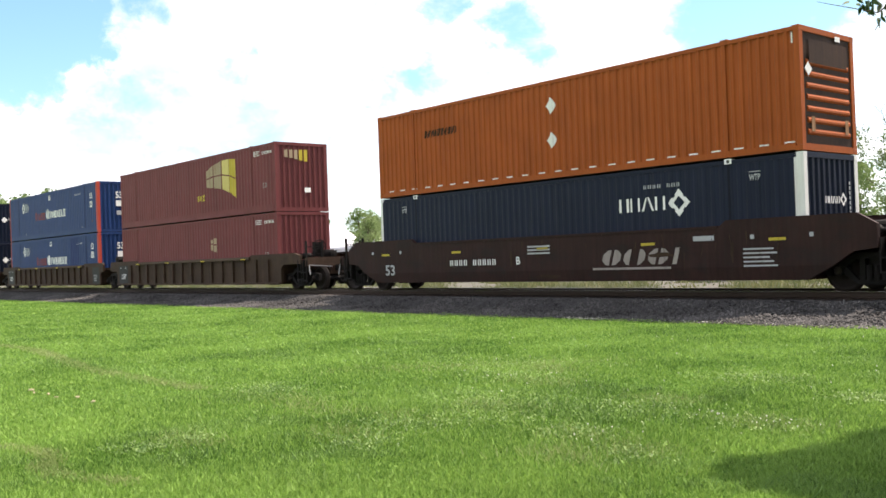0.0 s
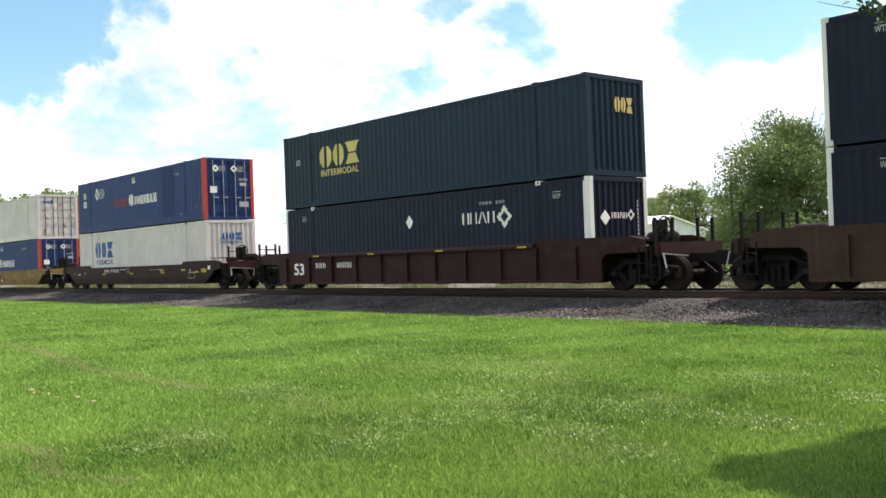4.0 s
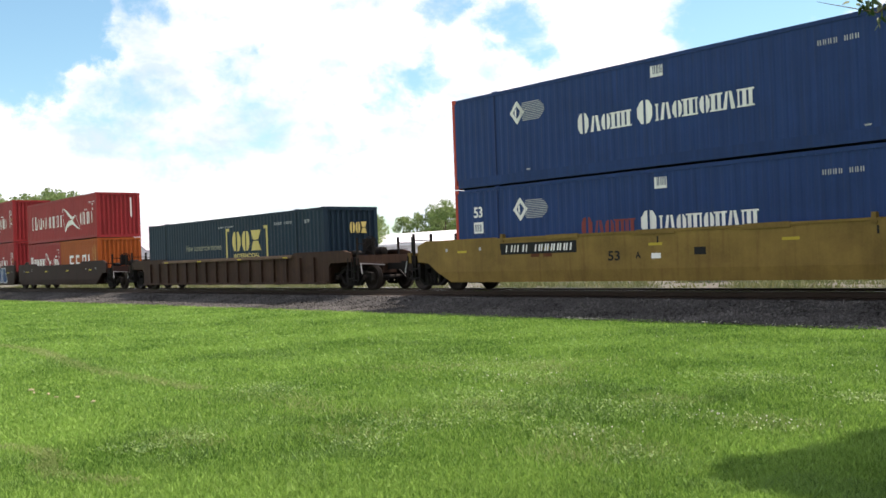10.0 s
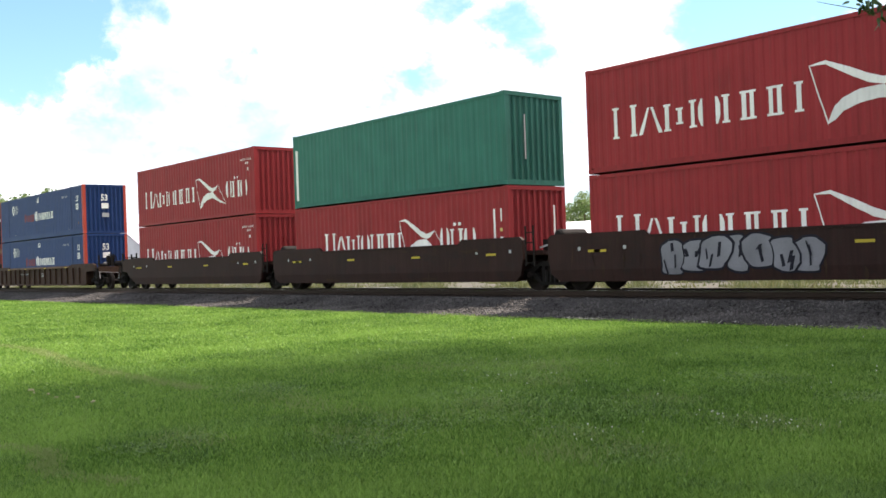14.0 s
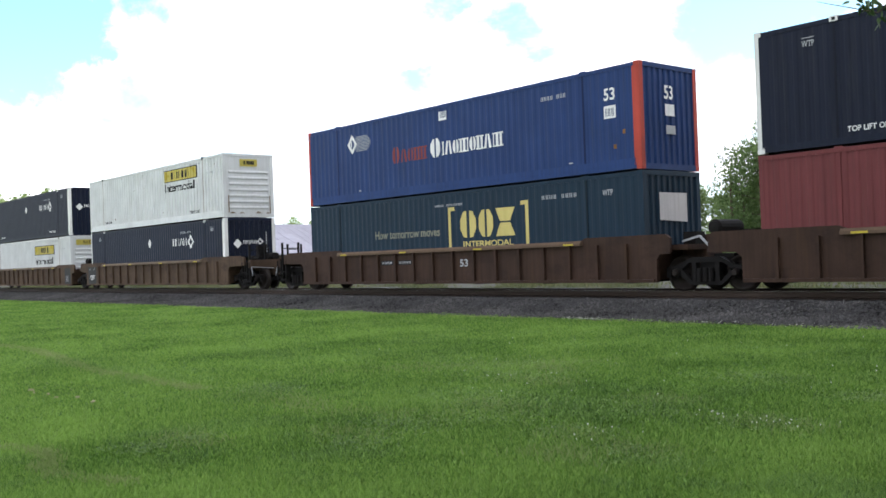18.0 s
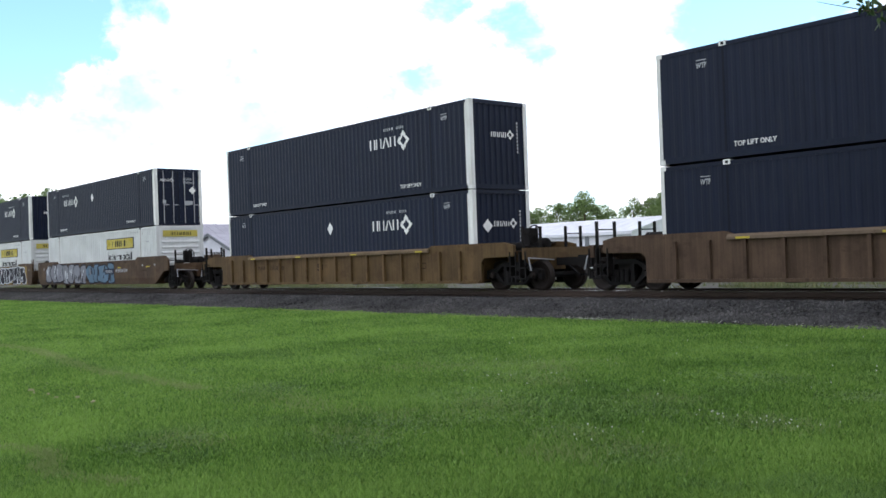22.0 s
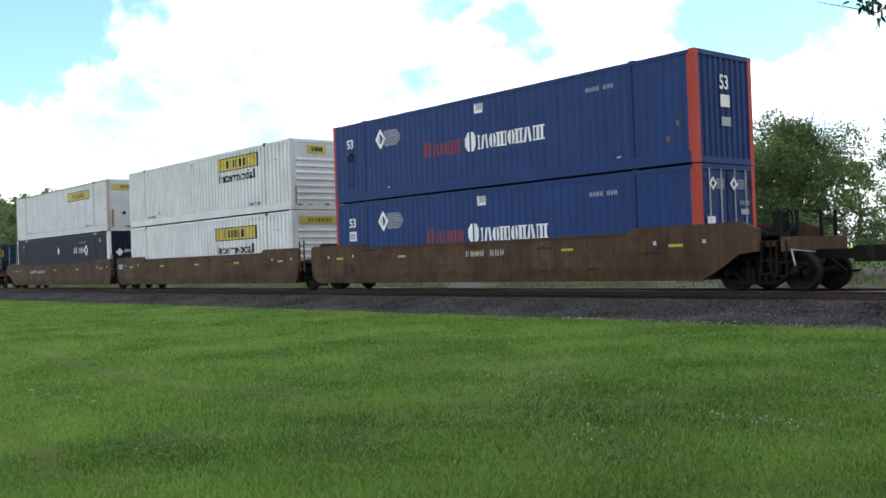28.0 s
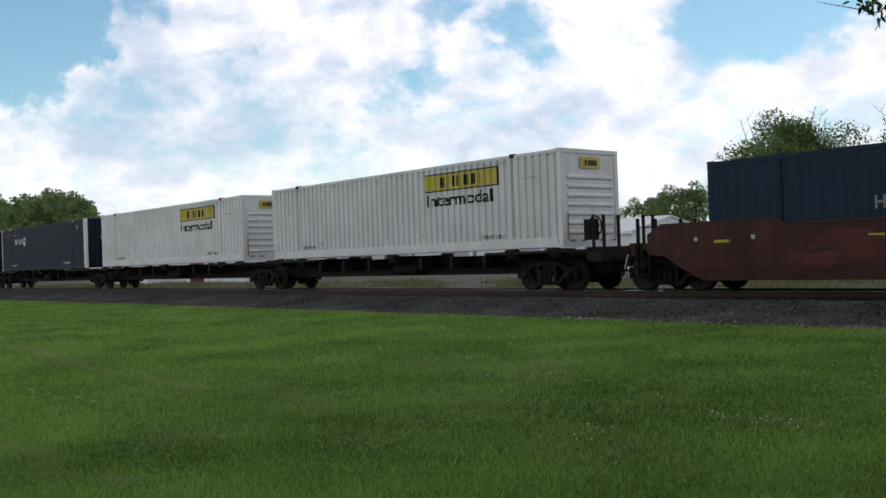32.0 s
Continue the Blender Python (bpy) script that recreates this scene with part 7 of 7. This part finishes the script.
    for cx, cy, sx, sy, k in ((-4.75, 7.65, 0.4, 0.14, 22), (-5.3, 6.2, 0.3, 0.2, 10), (-14.86, 17.05, 0.5, 0.14, 120), (-11.2, 17.1, 1.2, 0.16, 50), (-8.2, 8.6, 0.7, 0.5, 16), (-9.5, 12.5, 2.5, 2.0, 40)):
        pts.append(np.stack([cx + sx * r.standard_normal(k), cy + sy * r.standard_normal(k)], -1))
    pts = np.concatenate(pts)
    k = len(pts)
    octa = np.array([(1, 0, 0), (-1, 0, 0), (0, 1, 0), (0, -1, 0), (0, 0, 1), (0, 0, -1)], float)
    tri = np.array([(0, 2, 4), (2, 1, 4), (1, 3, 4), (3, 0, 4), (2, 0, 5), (1, 2, 5), (3, 1, 5), (0, 3, 5)])
    c = np.concatenate([pts, (GZ + 0.05 + 0.03 * r.random((k, 1)))], 1)
    vv = c[:, None] + octa[None] * (0.006 + 0.005 * r.random((k, 1, 1)))
    tagged(new("clover_flowers", tri_mesh("clover_flowers", vv.reshape(-1, 3), (tri[None] + (np.arange(k) * 6)[:, None, None]).reshape(-1, 3), CLOVER)),
           "small white clover flowers in the lawn", "flowers", kind="stuff")
    # pale stones in the grass
    for x, y, s in PALE_STONES:
        st = new("stone", shared("pale_stone", lambda: lump(1.0, 6, PALE)))
        st.matrix_basis = pose(x, y, GZ + 0.02, 0, 0, x * 200) @ Matrix.Diagonal((s, s * 0.7, s * 0.5, 1))
        tagged(st, "pale tan stone lying in the grass", "stone", "stones in the lawn")


CLOVER_PATCHES = [(-8.18, 3.91, 0.30), (-6.77, 4.76, 0.42), (-7.2, 5.62, 0.6), (-5.67, 6.29, 0.5), (-4.72, 5.94, 0.38), (-4.65, 7.6, 0.5), (-8.69, 8.7, 0.9), (-6.34, 10.25, 0.8),
                  (-4.58, 9.51, 0.5), (-8.07, 3.39, 0.35), (-10.67, 6.21, 0.7), (-6.98, 6.39, 0.7), (-6.0, 7.6, 0.9), (-7.6, 7.3, 0.8), (-10.0, 9.5, 1.3)]
COARSE = blade_material("coarse_grass_blades", (0.024, 0.080, 0.013), (0.23, 0.38, 0.088), 0.34, 0.55, 0.52, 0.2)
CLOVER_LEAF = blade_material("clover_leaf_green", (0.030, 0.090, 0.014), (0.24, 0.36, 0.10), 0.25, 0.5, 0.50, 0.22)
PALE_LINES = [((-60.0, 17.25), (-7.0, 17.25), 9000, 0.13), ((-22.54, 6.32), (-11.44, 5.54), 7000, 0.08), ((-9.26, 2.57), (-6.91, 2.72), 2200, 0.06), ((-10.58, 5.68), (-7.26, 5.97), 1500, 0.25), ((-11.72, 7.57), (-8.89, 10.94), 1200, 0.30)]
TUFTS = blade_material("pale_grass", (0.12, 0.20, 0.04), (0.34, 0.40, 0.16))
PALE = material("pale_stone", (0.36, 0.31, 0.20), 0.9, vary=0.25, scale=20)
PALE_STONES = [(-12.06, 4.27, 0.035), (-13.32, 4.11, 0.05), (-12.74, 4.14, 0.03), (-12.31, 4.10, 0.028), (-11.48, 4.25, 0.03), (-13.0, 4.05, 0.035)]


def lump(r, seed, mat):
    bm = bmesh.new()
    bmesh.ops.create_icosphere(bm, subdivisions=2, radius=r)
    for q in bm.verts:
        q.co *= 1 + 0.25 * noise.noise(q.co * 1.5 + Vector((seed, 0, 0)))
    me = bpy.data.meshes.new("lump")
    bm.to_mesh(me)
    bm.free()
    me.materials.append(mat)
    return me


# ---------------------------------------------------------------- trees and buildings
def limb(s, a, b, r0, r1, seg=7):
    a, b = Vector(a), Vector(b)
    d = (b - a).normalized()
    u = d.cross(Vector((0.3, 0.2, 1))).normalized()
    w = d.cross(u)
    k = len(s.v)
    for q, r in ((a, r0), (b, r1)):
        for i in range(seg):
            t = 2 * math.pi * i / seg
            s.v.append(tuple(q + (u * math.cos(t) + w * math.sin(t)) * r))
    for i in range(seg):
        j = (i + 1) % seg
        s.f.append((k + i, k + j, k + seg + j, k + seg + i))


def leaf_cloud(centres, radii, per, size, r, squash=0.85):
    """Leaf quads scattered in uneven clumps."""
    vs = []
    for c, rad in zip(centres, radii):
        n = int(per * rad * rad)
        d = r.standard_normal((n, 3))
        d /= np.linalg.norm(d, axis=1, keepdims=True)
        q = np.array(c) + d * (rad * (0.45 + 0.6 * r.random((n, 1)))) * np.array([1, 1, squash])
        a = r.standard_normal((n, 3))
        a /= np.linalg.norm(a, axis=1, keepdims=True)
        b = np.cross(a, r.standard_normal((n, 3)))
        b /= np.linalg.norm(b, axis=1, keepdims=True)
        s = size * (0.6 + 0.8 * r.random((n, 1)))
        vs.append(np.stack([q - a * s, q - b * s * 0.6, q + a * s, q + b * s * 0.6], 1).reshape(-1, 3))
    v = np.concatenate(vs)
    return v, np.arange(len(v)).reshape(-1, 4)


def tree(words, height, spread, base, seed, mat, clumps=26, per=240, leaf=0.10, bare=0, low=0.22, pointed=0.0):
    r = np.random.default_rng(seed)
    rr = random.Random(seed)
    t = thing("tree", words, "tree")
    s = Shape()
    n = 6
    px, pz, pr = Vector((0, 0, -0.05)), 0, height * 0.028 + 0.05
    pts = [px]
    for i in range(n):
        q = pts[-1] + Vector((rr.uniform(-0.12, 0.12) * spread * 0.3, rr.uniform(-0.12, 0.12) * spread * 0.3, height * 0.82 / n))
        limb(s, pts[-1], q, pr * (1 - i / n) + 0.03, pr * (1 - (i + 1) / n) + 0.025)
        pts.append(q)
    centres, radii = [], []
    for i in range(clumps):
        h = low + (0.93 - low) * (i + rr.random()) / clumps
        k = (h - low) / (0.95 - low)
        wide = spread * (math.sin(math.pi * min(1, 0.22 + 0.78 * k)) ** 0.7 * (1 - pointed * k))
        a = i * 2.4 + rr.uniform(-0.5, 0.5)
        rad = wide * rr.uniform(0.25, 1.0)
        c = Vector((math.cos(a) * rad, math.sin(a) * rad, (h + rr.uniform(-0.07, 0.07)) * height))
        root = pts[min(n, max(1, int(k * n * 0.8) + 1))]
        limb(s, root, c, 0.02 + 0.035 * (1 - k) * height / 6, 0.012, 5)
        for _ in range(3):
            limb(s, c, c + Vector((rr.uniform(-1, 1), rr.uniform(-1, 1), rr.uniform(-0.2, 1))) * spread * 0.22, 0.012, 0.004, 4)
        centres.append(c)
        radii.append(spread * rr.uniform(0.15, 0.36))
    for i in range(bare):
        a, h = rr.uniform(0, 6.28), height * rr.uniform(0.7, 0.9)
        b = Vector((math.cos(a) * spread * rr.uniform(0.1, 0.5), math.sin(a) * spread * rr.uniform(0.1, 0.5), h))
        e = b + Vector((math.cos(a) * 0.3, math.sin(a) * 0.3, 1)) * height * rr.uniform(0.1, 0.2)
        limb(s, b, e, 0.022, 0.006, 4)
        for _ in range(3):
            k = rr.uniform(0.3, 0.9)
            limb(s, b.lerp(e, k), b.lerp(e, k) + Vector((rr.uniform(-0.5, 0.5), rr.uniform(-0.5, 0.5), rr.uniform(0.1, 0.5))), 0.01, 0.004, 4)
    part("trunk", s.mesh("trunk", BARK), t)
    v, f = leaf_cloud(centres, radii, per, leaf, r)
    part("crown", tri_mesh("crown", v, f, mat), t)
    t.matrix_basis = pose(*base)
    return t


def build_trees():
    tree("dark green crab-apple-like tree with bare twigs on top", 8.0, 4.4, (-25.2, 45, GZ), 5, LEAF_TREE, 70, 620, 0.068, 46, 0.04)
    tree("grey-green broad tree beside the darker one", 7.9, 2.6, (-20.2, 47, GZ), 6, LEAF_MID, 44, 520, 0.07, 8, 0.12)
    tree("grey-green broad tree behind the yard", 8.0, 3.0, (-15.0, 49, GZ), 16, LEAF_MID, 44, 480, 0.074, 4, 0.12)
    tree("bushy dark tree beside a pole", 5.4, 2.0, (-28.4, 46, GZ), 7, LEAF_TREE, 22, 260, 0.085, 3, 0.1)
    protos = [tree("leafy roadside tree in a distant row", 10.0, 3.6, (-90, 118, GZ), 21 + i, LEAF_FAR, 30, 130, 0.17, 3, 0.08) for i in range(3)]
    deep = [tree("broad dark green tree in a distant wood", 10.0, 3.6, (-200, 62, GZ), 41 + i, LEAF_WOOD, 30, 150, 0.19, 1, 0.05) for i in range(2)]
    for p in protos + deep:
        tagged(p, group="distant tree line")
    rng = random.Random(3)
    spots = []
    for i in range(34):
        k = i / 33
        spots.append((-142 + 78 * k + rng.uniform(-1, 1), 110 + rng.uniform(-4, 8), 0.92 + 0.16 * rng.random() + (0.1 if k < 0.1 else 0) - (0.10 if 0.42 < k < 0.6 else 0)))
    for i in range(16):
        k = i / 15
        spots.append((-226 + 62 * k + rng.uniform(-1, 1), 62 + rng.uniform(-4, 6), 1.72 - 0.1 * k - 0.55 * max(0.0, k - 0.55) + rng.uniform(-0.08, 0.08)))
    for i in range(9):
        spots.append((-212 + i * 7.4 + rng.uniform(-2, 2), 112 + rng.uniform(-4, 6), 1.15 + rng.uniform(-0.15, 0.1)))
    for i in range(5):
        spots.append((-90 - 1.8 * i, 66 + 1.5 * i, 0.62 + 0.03 * i))
    for i in range(10):
        spots.append((-62 + i * 7, 100 + rng.uniform(-6, 6), 1.0 + rng.uniform(-0.1, 0.15)))
    for i, (x, y, sc) in enumerate(spots):
        m = pose(x, y, GZ, 0, 0, rng.uniform(0, 360))
        if i < 3:
            protos[i].matrix_basis = m
            o = protos[i]
        elif 34 <= i < 50:
            o = deep[i - 34] if i < 36 else copy_thing(deep[i % 2], m)
            o.matrix_basis = m
        else:
            o = copy_thing(protos[i % 3], m)
        o.scale = (sc, sc, sc * rng.uniform(0.92, 1.08))


def build_overhang():
    """The tree beside the viewer: its boughs hang into the view and its shade falls on the grass."""
    r = np.random.default_rng(17)
    rr = random.Random(17)
    t = thing("shade_tree", "large leafy tree whose drooping twigs hang above the lawn", "tree")
    s = Shape()
    base = Vector((-1.6, 11.3, GZ - 0.05))
    top = base + Vector((-0.4, 0.3, 9.5))
    limb(s, base, base.lerp(top, 0.35), 0.24, 0.19, 10)
    limb(s, base.lerp(top, 0.35), base.lerp(top, 0.7), 0.19, 0.12, 10)
    limb(s, base.lerp(top, 0.7), top, 0.12, 0.04, 8)
    centres, radii = [], []
    for i in range(56):
        a = i * 2.4
        k = rr.uniform(0.1, 1)
        h = 6.1 + 4.8 * rr.random()
        rad = 4.3 * k * (1 - 0.3 * (h - 6) / 5)
        c = Vector((base.x - 0.3 + math.cos(a) * rad, base.y + math.sin(a) * rad, h))
        rad = rr.uniform(0.8, 1.1)
        foot = c - SUN_FROM / SUN_FROM.z * (h - GZ)
        if foot.x - rad < -3.9 or (foot.x < -1.9 and foot.y - rad < 5.5):
            continue
        limb(s, base.lerp(top, min(0.95, 0.3 + 0.5 * (h - 5) / 6)), c, 0.05, 0.015, 5)
        centres.append(c)
        radii.append(rad)
    lean = SUN_FROM / SUN_FROM.z
    for gx, gy in ((-3.5, 6.2), (-3.1, 6.1), (-2.7, 6.2), (-3.3, 6.9), (-2.9, 6.9), (-2.5, 7.0), (-3.3, 7.6), (-2.9, 7.7), (-2.6, 6.5), (-2.3, 6.4), (-2.5, 7.9), (-2.2, 7.3)):
        h = rr.uniform(7.4, 9.0)
        c = Vector((gx, gy, GZ)) + lean * h
        limb(s, base.lerp(top, 0.6), c, 0.045, 0.012, 5)
        centres.append(c)
        radii.append(rr.uniform(0.5, 0.62))
    # unseen crown added above and behind the viewer, to dim sky light on the grass
    for i in range(60):
        foot = Vector((rr.uniform(-1.3, 6.0), rr.uniform(1.5, 11.5), GZ))
        h = rr.uniform(8.0, 11.5)
        c = foot + lean * h
        if math.hypot(c.x, c.y) > 14.5:
            continue
        limb(s, base.lerp(top, 0.7), c, 0.05, 0.012, 5)
        centres.append(c)
        radii.append(rr.uniform(0.9, 1.15))
    # unseen lower boughs over the viewer, added to hold off more sky light
    for i in range(60):
        c = Vector((rr.uniform(0.6, 6.0), rr.uniform(-3.5, 7.5), rr.uniform(3.6, 7.5)))
        if math.degrees(math.atan2(-c.x + 1.3, max(0.3, c.y))) > 16:
            continue
        limb(s, base.lerp(top, min(0.8, 0.2 + c.z / 12)), c, 0.05, 0.012, 5)
        centres.append(c)
        radii.append(rr.uniform(0.9, 1.2))
    # more clumps added overhead, out of view, so the corner of lawn gets less sky
    for i in range(30):
        c = Vector((rr.uniform(-2.4, 1.5), rr.uniform(3.0, 7.3), rr.uniform(5.7, 8.0)))
        limb(s, base.lerp(top, 0.6), c, 0.05, 0.012, 5)
        centres.append(c)
        radii.append(rr.uniform(0.85, 1.1))
    # low boughs round the trunk, added out of view to darken the near lawn
    for i in range(34):
        a = i * 2.4
        c = Vector((0.2 + math.cos(a) * rr.uniform(0.6, 2.8), 10.6 + math.sin(a) * rr.uniform(0.6, 3.2), rr.uniform(1.6, 6.0)))
        if math.degrees(math.atan2(-c.x + 1.1, c.y - 1.1)) > 20:
            continue
        limb(s, base.lerp(top, min(0.6, 0.1 + c.z / 12)), c, 0.05, 0.012, 5)
        centres.append(c)
        radii.append(rr.uniform(0.8, 1.1))
    tip = TWIG
    root = base.lerp(top, 0.42)
    mid = root.lerp(tip, 0.72) + Vector((0.25, 0.0, 0.75))
    limb(s, root, mid, 0.05, 0.03, 6)
    limb(s, mid, tip, 0.03, 0.008, 6)
    tw = TWIG_END
    limb(s, tip, tw, 0.007, 0.003, 4)
    part("trunk", s.mesh("trunk", BARK), t)
    v, f = leaf_cloud(centres, radii, 2900, 0.095, r)
    part("crown", tri_mesh("crown", v, f, LEAF_NEAR), t)
    # single leaves on the hanging twig
    leaf = Shape()
    outline = [(0, 0), (0.022, 0.03), (0.02, 0.07), (0, 0.12), (-0.02, 0.07), (-0.022, 0.03)]
    leaf.prism(outline, -0.001, 0.001)
    lm = leaf.mesh("leaf", LEAF_NEAR)
    for i in range(40):
        q = Vector(rr.choice(HANGING)) + Vector((rr.gauss(0, 0.05), rr.gauss(0, 0.06), rr.gauss(0, 0.045)))
        part("leaf", lm, t, at=pose(*q, rr.uniform(120, 240), rr.uniform(-40, 40), rr.uniform(0, 360)))


HANGING = [(-5.2, 11.0, 3.88), (-5.1, 11.0, 3.84), (-5.02, 11.0, 3.86), (-5.03, 11.0, 3.66), (-4.95, 11.0, 3.72), (-5.12, 11.0, 3.90), (-4.9, 11.0, 3.8)]
TWIG = Vector((-5.02, 11.0, 3.72))
TWIG_END = Vector((-5.75, 11.0, 4.01))


def gable_building(name, words, corner, along, across, length, width, eave, ridge, wall, roof, category="building"):
    """A building whose ridge runs along its length."""
    b = thing(name, words, category)
    L, W = length, width
    s = Shape()
    k = 0.2
    prof = [(0, -0.3), (W, -0.3), (W, eave), (W / 2, ridge), (0, eave)]
    sl = Shape()
    n = len(prof)
    sl.v = [(0, y, z) for y, z in prof] + [(L, y, z) for y, z in prof]
    sl.f = [tuple(range(n)), tuple(range(2 * n - 1, n - 1, -1))] + [(i, (i + 1) % n, n + (i + 1) % n, n + i) for i in (0, 1, 4)]
    part("wall", sl.mesh("wall", wall), b)
    for side in (0, 1):
        y0, y1 = (-k, W / 2) if side == 0 else (W + k, W / 2)
        z0 = eave - k * (ridge - eave) / (W / 2)
        q = Shape()
        q.v = [(-k, y0, z0), (L + k, y0, z0), (L + k, y1, ridge), (-k, y1, ridge), (-k, y0, z0 + 0.12), (L + k, y0, z0 + 0.12), (L + k, y1, ridge + 0.12), (-k, y1, ridge + 0.12)]
        q.f = [(0, 1, 2, 3), (4, 7, 6, 5), (0, 4, 5, 1), (1, 5, 6, 2), (2, 6, 7, 3), (3, 7, 4, 0)]
        part("roof", q.mesh("roof", roof), b)
        seam = shared(("seam", name, side), lambda: Shape().beam((0, y0, z0 + 0.14), (0, y1, ridge + 0.14), 0.03, 0.02).mesh("roof_seam", roof))
        for i in range(int(L / 1.2)):
            part("roof_seam", seam, b, at=pose(0.6 + i * 1.2, 0, 0))
    fx, fy = along
    ang = math.degrees(math.atan2(fy, fx))
    b.matrix_basis = pose(corner[0], corner[1], GZ + 0.3, 0, 0, ang)
    return b


def build_buildings():
    # long white shed beside the track, seen between the wagons
    shed = gable_building("storage_shed", "long low white metal storage shed with grey posts", (-132, 66, 0), (1, 0), (0, 1), 80, 11, 3.0, 4.3, SHED_WALL, SHED_WALL)
    post = Shape().box(-0.22, 0.22, -0.08, -0.01, -0.3, 2.95).mesh("wall_post", SHED_TRIM)
    for i in range(15):
        part("wall_post", post, shed, at=pose(5 + i * 5, 0, 0))
    door = Shape().box(-1.6, 1.6, -0.05, -0.012, -0.3, 2.5).mesh("roller_door", SHED_ROOF)
    for i in range(7):
        part("roller_door", door, shed, at=pose(7.5 + i * 10, 0, 0))
    part("eave_trim", Shape().box(-0.2, 80.2, -0.24, -0.2, 2.78, 2.98).mesh("eave_trim", SHED_WALL), shed)
    # barn whose gable faces the track
    barn = gable_building("barn", "large barn with a pale lilac metal roof and white gable", (-96.8, 42, 0), (-0.16, 1), (1, 0), 33, 11.6, 3.2, 6.2, SHED_WALL, SHED_ROOF)
    # low annex with a dark roof edge
    ann = gable_building("annex", "low white annex with a dark roof edge beside a barn", (-80.5, 44, 0), (0, 1), (1, 0), 9, 12, 2.2, 4.3, SHED_WALL, SHED_ROOF)
    part("barge_board", Shape().beam((-0.24, -0.2, 2.2), (-0.24, 6.0, 4.42), 0.1, 0.26).beam((-0.24, 12.2, 2.2), (-0.24, 6.0, 4.42), 0.1, 0.26).mesh("barge_board", SHED_TRIM), ann)
    part("barn_door", Shape().box(-0.09, -0.02, 7.4, 10.4, -0.3, 2.1).mesh("barn_door", DOOR_RED), ann)
    # pole by the trees
    pole = thing("utility_pole", "weathered wooden utility pole by the trees", "pole")
    part("pole", Shape().turned((0, 0, 0), [(0, 0), (0, 0.10), (5.6, 0.07), (5.6, 0)], 10, "z").mesh("pole", BARK), pole)
    part("cross_arm", Shape().box(-0.35, 0.35, -0.05, 0.05, 5.1, 5.2).mesh("cross_arm", BARK), pole)
    pole.matrix_basis = pose(-28.6, 44.8, GZ)


# ---------------------------------------------------------------- the cloud that drifts before the sun
def build_cloud():
    m = bpy.data.materials.new("cloud_vapour")
    m.use_nodes = True
    nt = m.node_tree
    nt.nodes.clear()
    tr = nt.nodes.new("ShaderNodeBsdfTranslucent")
    tr.inputs[0].default_value = (0.17, 0.18, 0.195, 1)
    out = nt.nodes.new("ShaderNodeOutputMaterial")
    nt.links.new(tr.outputs[0], out.inputs[0])
    nx, ny = 64, 44
    v, f, keep = [], [], {}
    LX, LY = 860.0, 520.0
    for i in range(nx + 1):
        for j in range(ny + 1):
            x, y = LX * i / nx, LY * (j / ny - 0.5)
            e = noise.noise(Vector((x * 0.02, y * 0.02, 3))) * 14
            puff = 26 * noise.noise(Vector((x * 0.012, y * 0.012, 0))) + 12 * noise.noise(Vector((x * 0.04, y * 0.04, 0)))
            edge = min(i, nx - i, j, ny - j) / 6
            rim = max(0.0, 1 - edge)
            v.append((x + (e if 0 < j < ny else 0), y + e * 0.4, puff + 40 * rim * rim))
    for i in range(nx):
        for j in range(ny):
            a = i * (ny + 1) + j
            f.append((a, a + ny + 1, a + ny + 2, a + 1))
    me = bpy.data.meshes.new("cloud")
    me.from_pydata(v, [], f)
    me.materials.append(m)
    me.polygons.foreach_set("use_smooth", [True] * len(f))
    c = new("cloud", me)
    tagged(c, "broad white cloud drifting in front of the sun", "cloud")
    return c


CLOUD_Z = 300.0
build_trees()
build_overhang()
build_buildings()
build_ground()
build_track()
build_grass()
CLOUD = build_cloud()

# how far the train has rolled at each second
ROLLED = [(0.0, 0.35), (1.0, 20.38), (1.5, 30.0), (2.0, 39.71), (3.0, 59.6), (4.0, 79.55), (5.0, 99.64), (6.0, 119.63), (7.0, 139.67), (8.0, 159.85), (9.0, 179.97),
          (10.0, 199.94), (11.0, 220.13), (12.0, 239.84), (13.0, 259.44), (14.0, 279.3), (15.0, 299.3), (16.0, 319.34), (17.0, 339.09), (18.0, 358.89), (19.0, 378.64),
          (20.0, 398.43), (21.0, 418.23), (22.0, 437.99), (23.0, 457.8), (24.0, 477.76), (25.0, 497.67), (26.0, 517.53), (27.0, 537.3),
          (28.0, 557.0), (28.5, 566.79), (29.0, 576.47), (30.0, 596.05), (31.0, 615.68), (32.0, 635.59)]


def motions():
    for ob, s, z in TRAIN:
        walk(ob, [(t, pose(s + x, YC, z)) for t, x in ROLLED])
    # its shade reaches the viewer at about fourteen seconds and runs on down the line
    k = CLOUD_Z / SUN_FROM.z
    off = SUN_FROM * k
    edge = [(0.0, 453.0), (13.5, 10.0), (15.5, -52.0), (32.0, -600.0)]
    walk(CLOUD, [(t, pose(x + off.x, 40 + off.y, CLOUD_Z)) for t, x in edge])


motions()
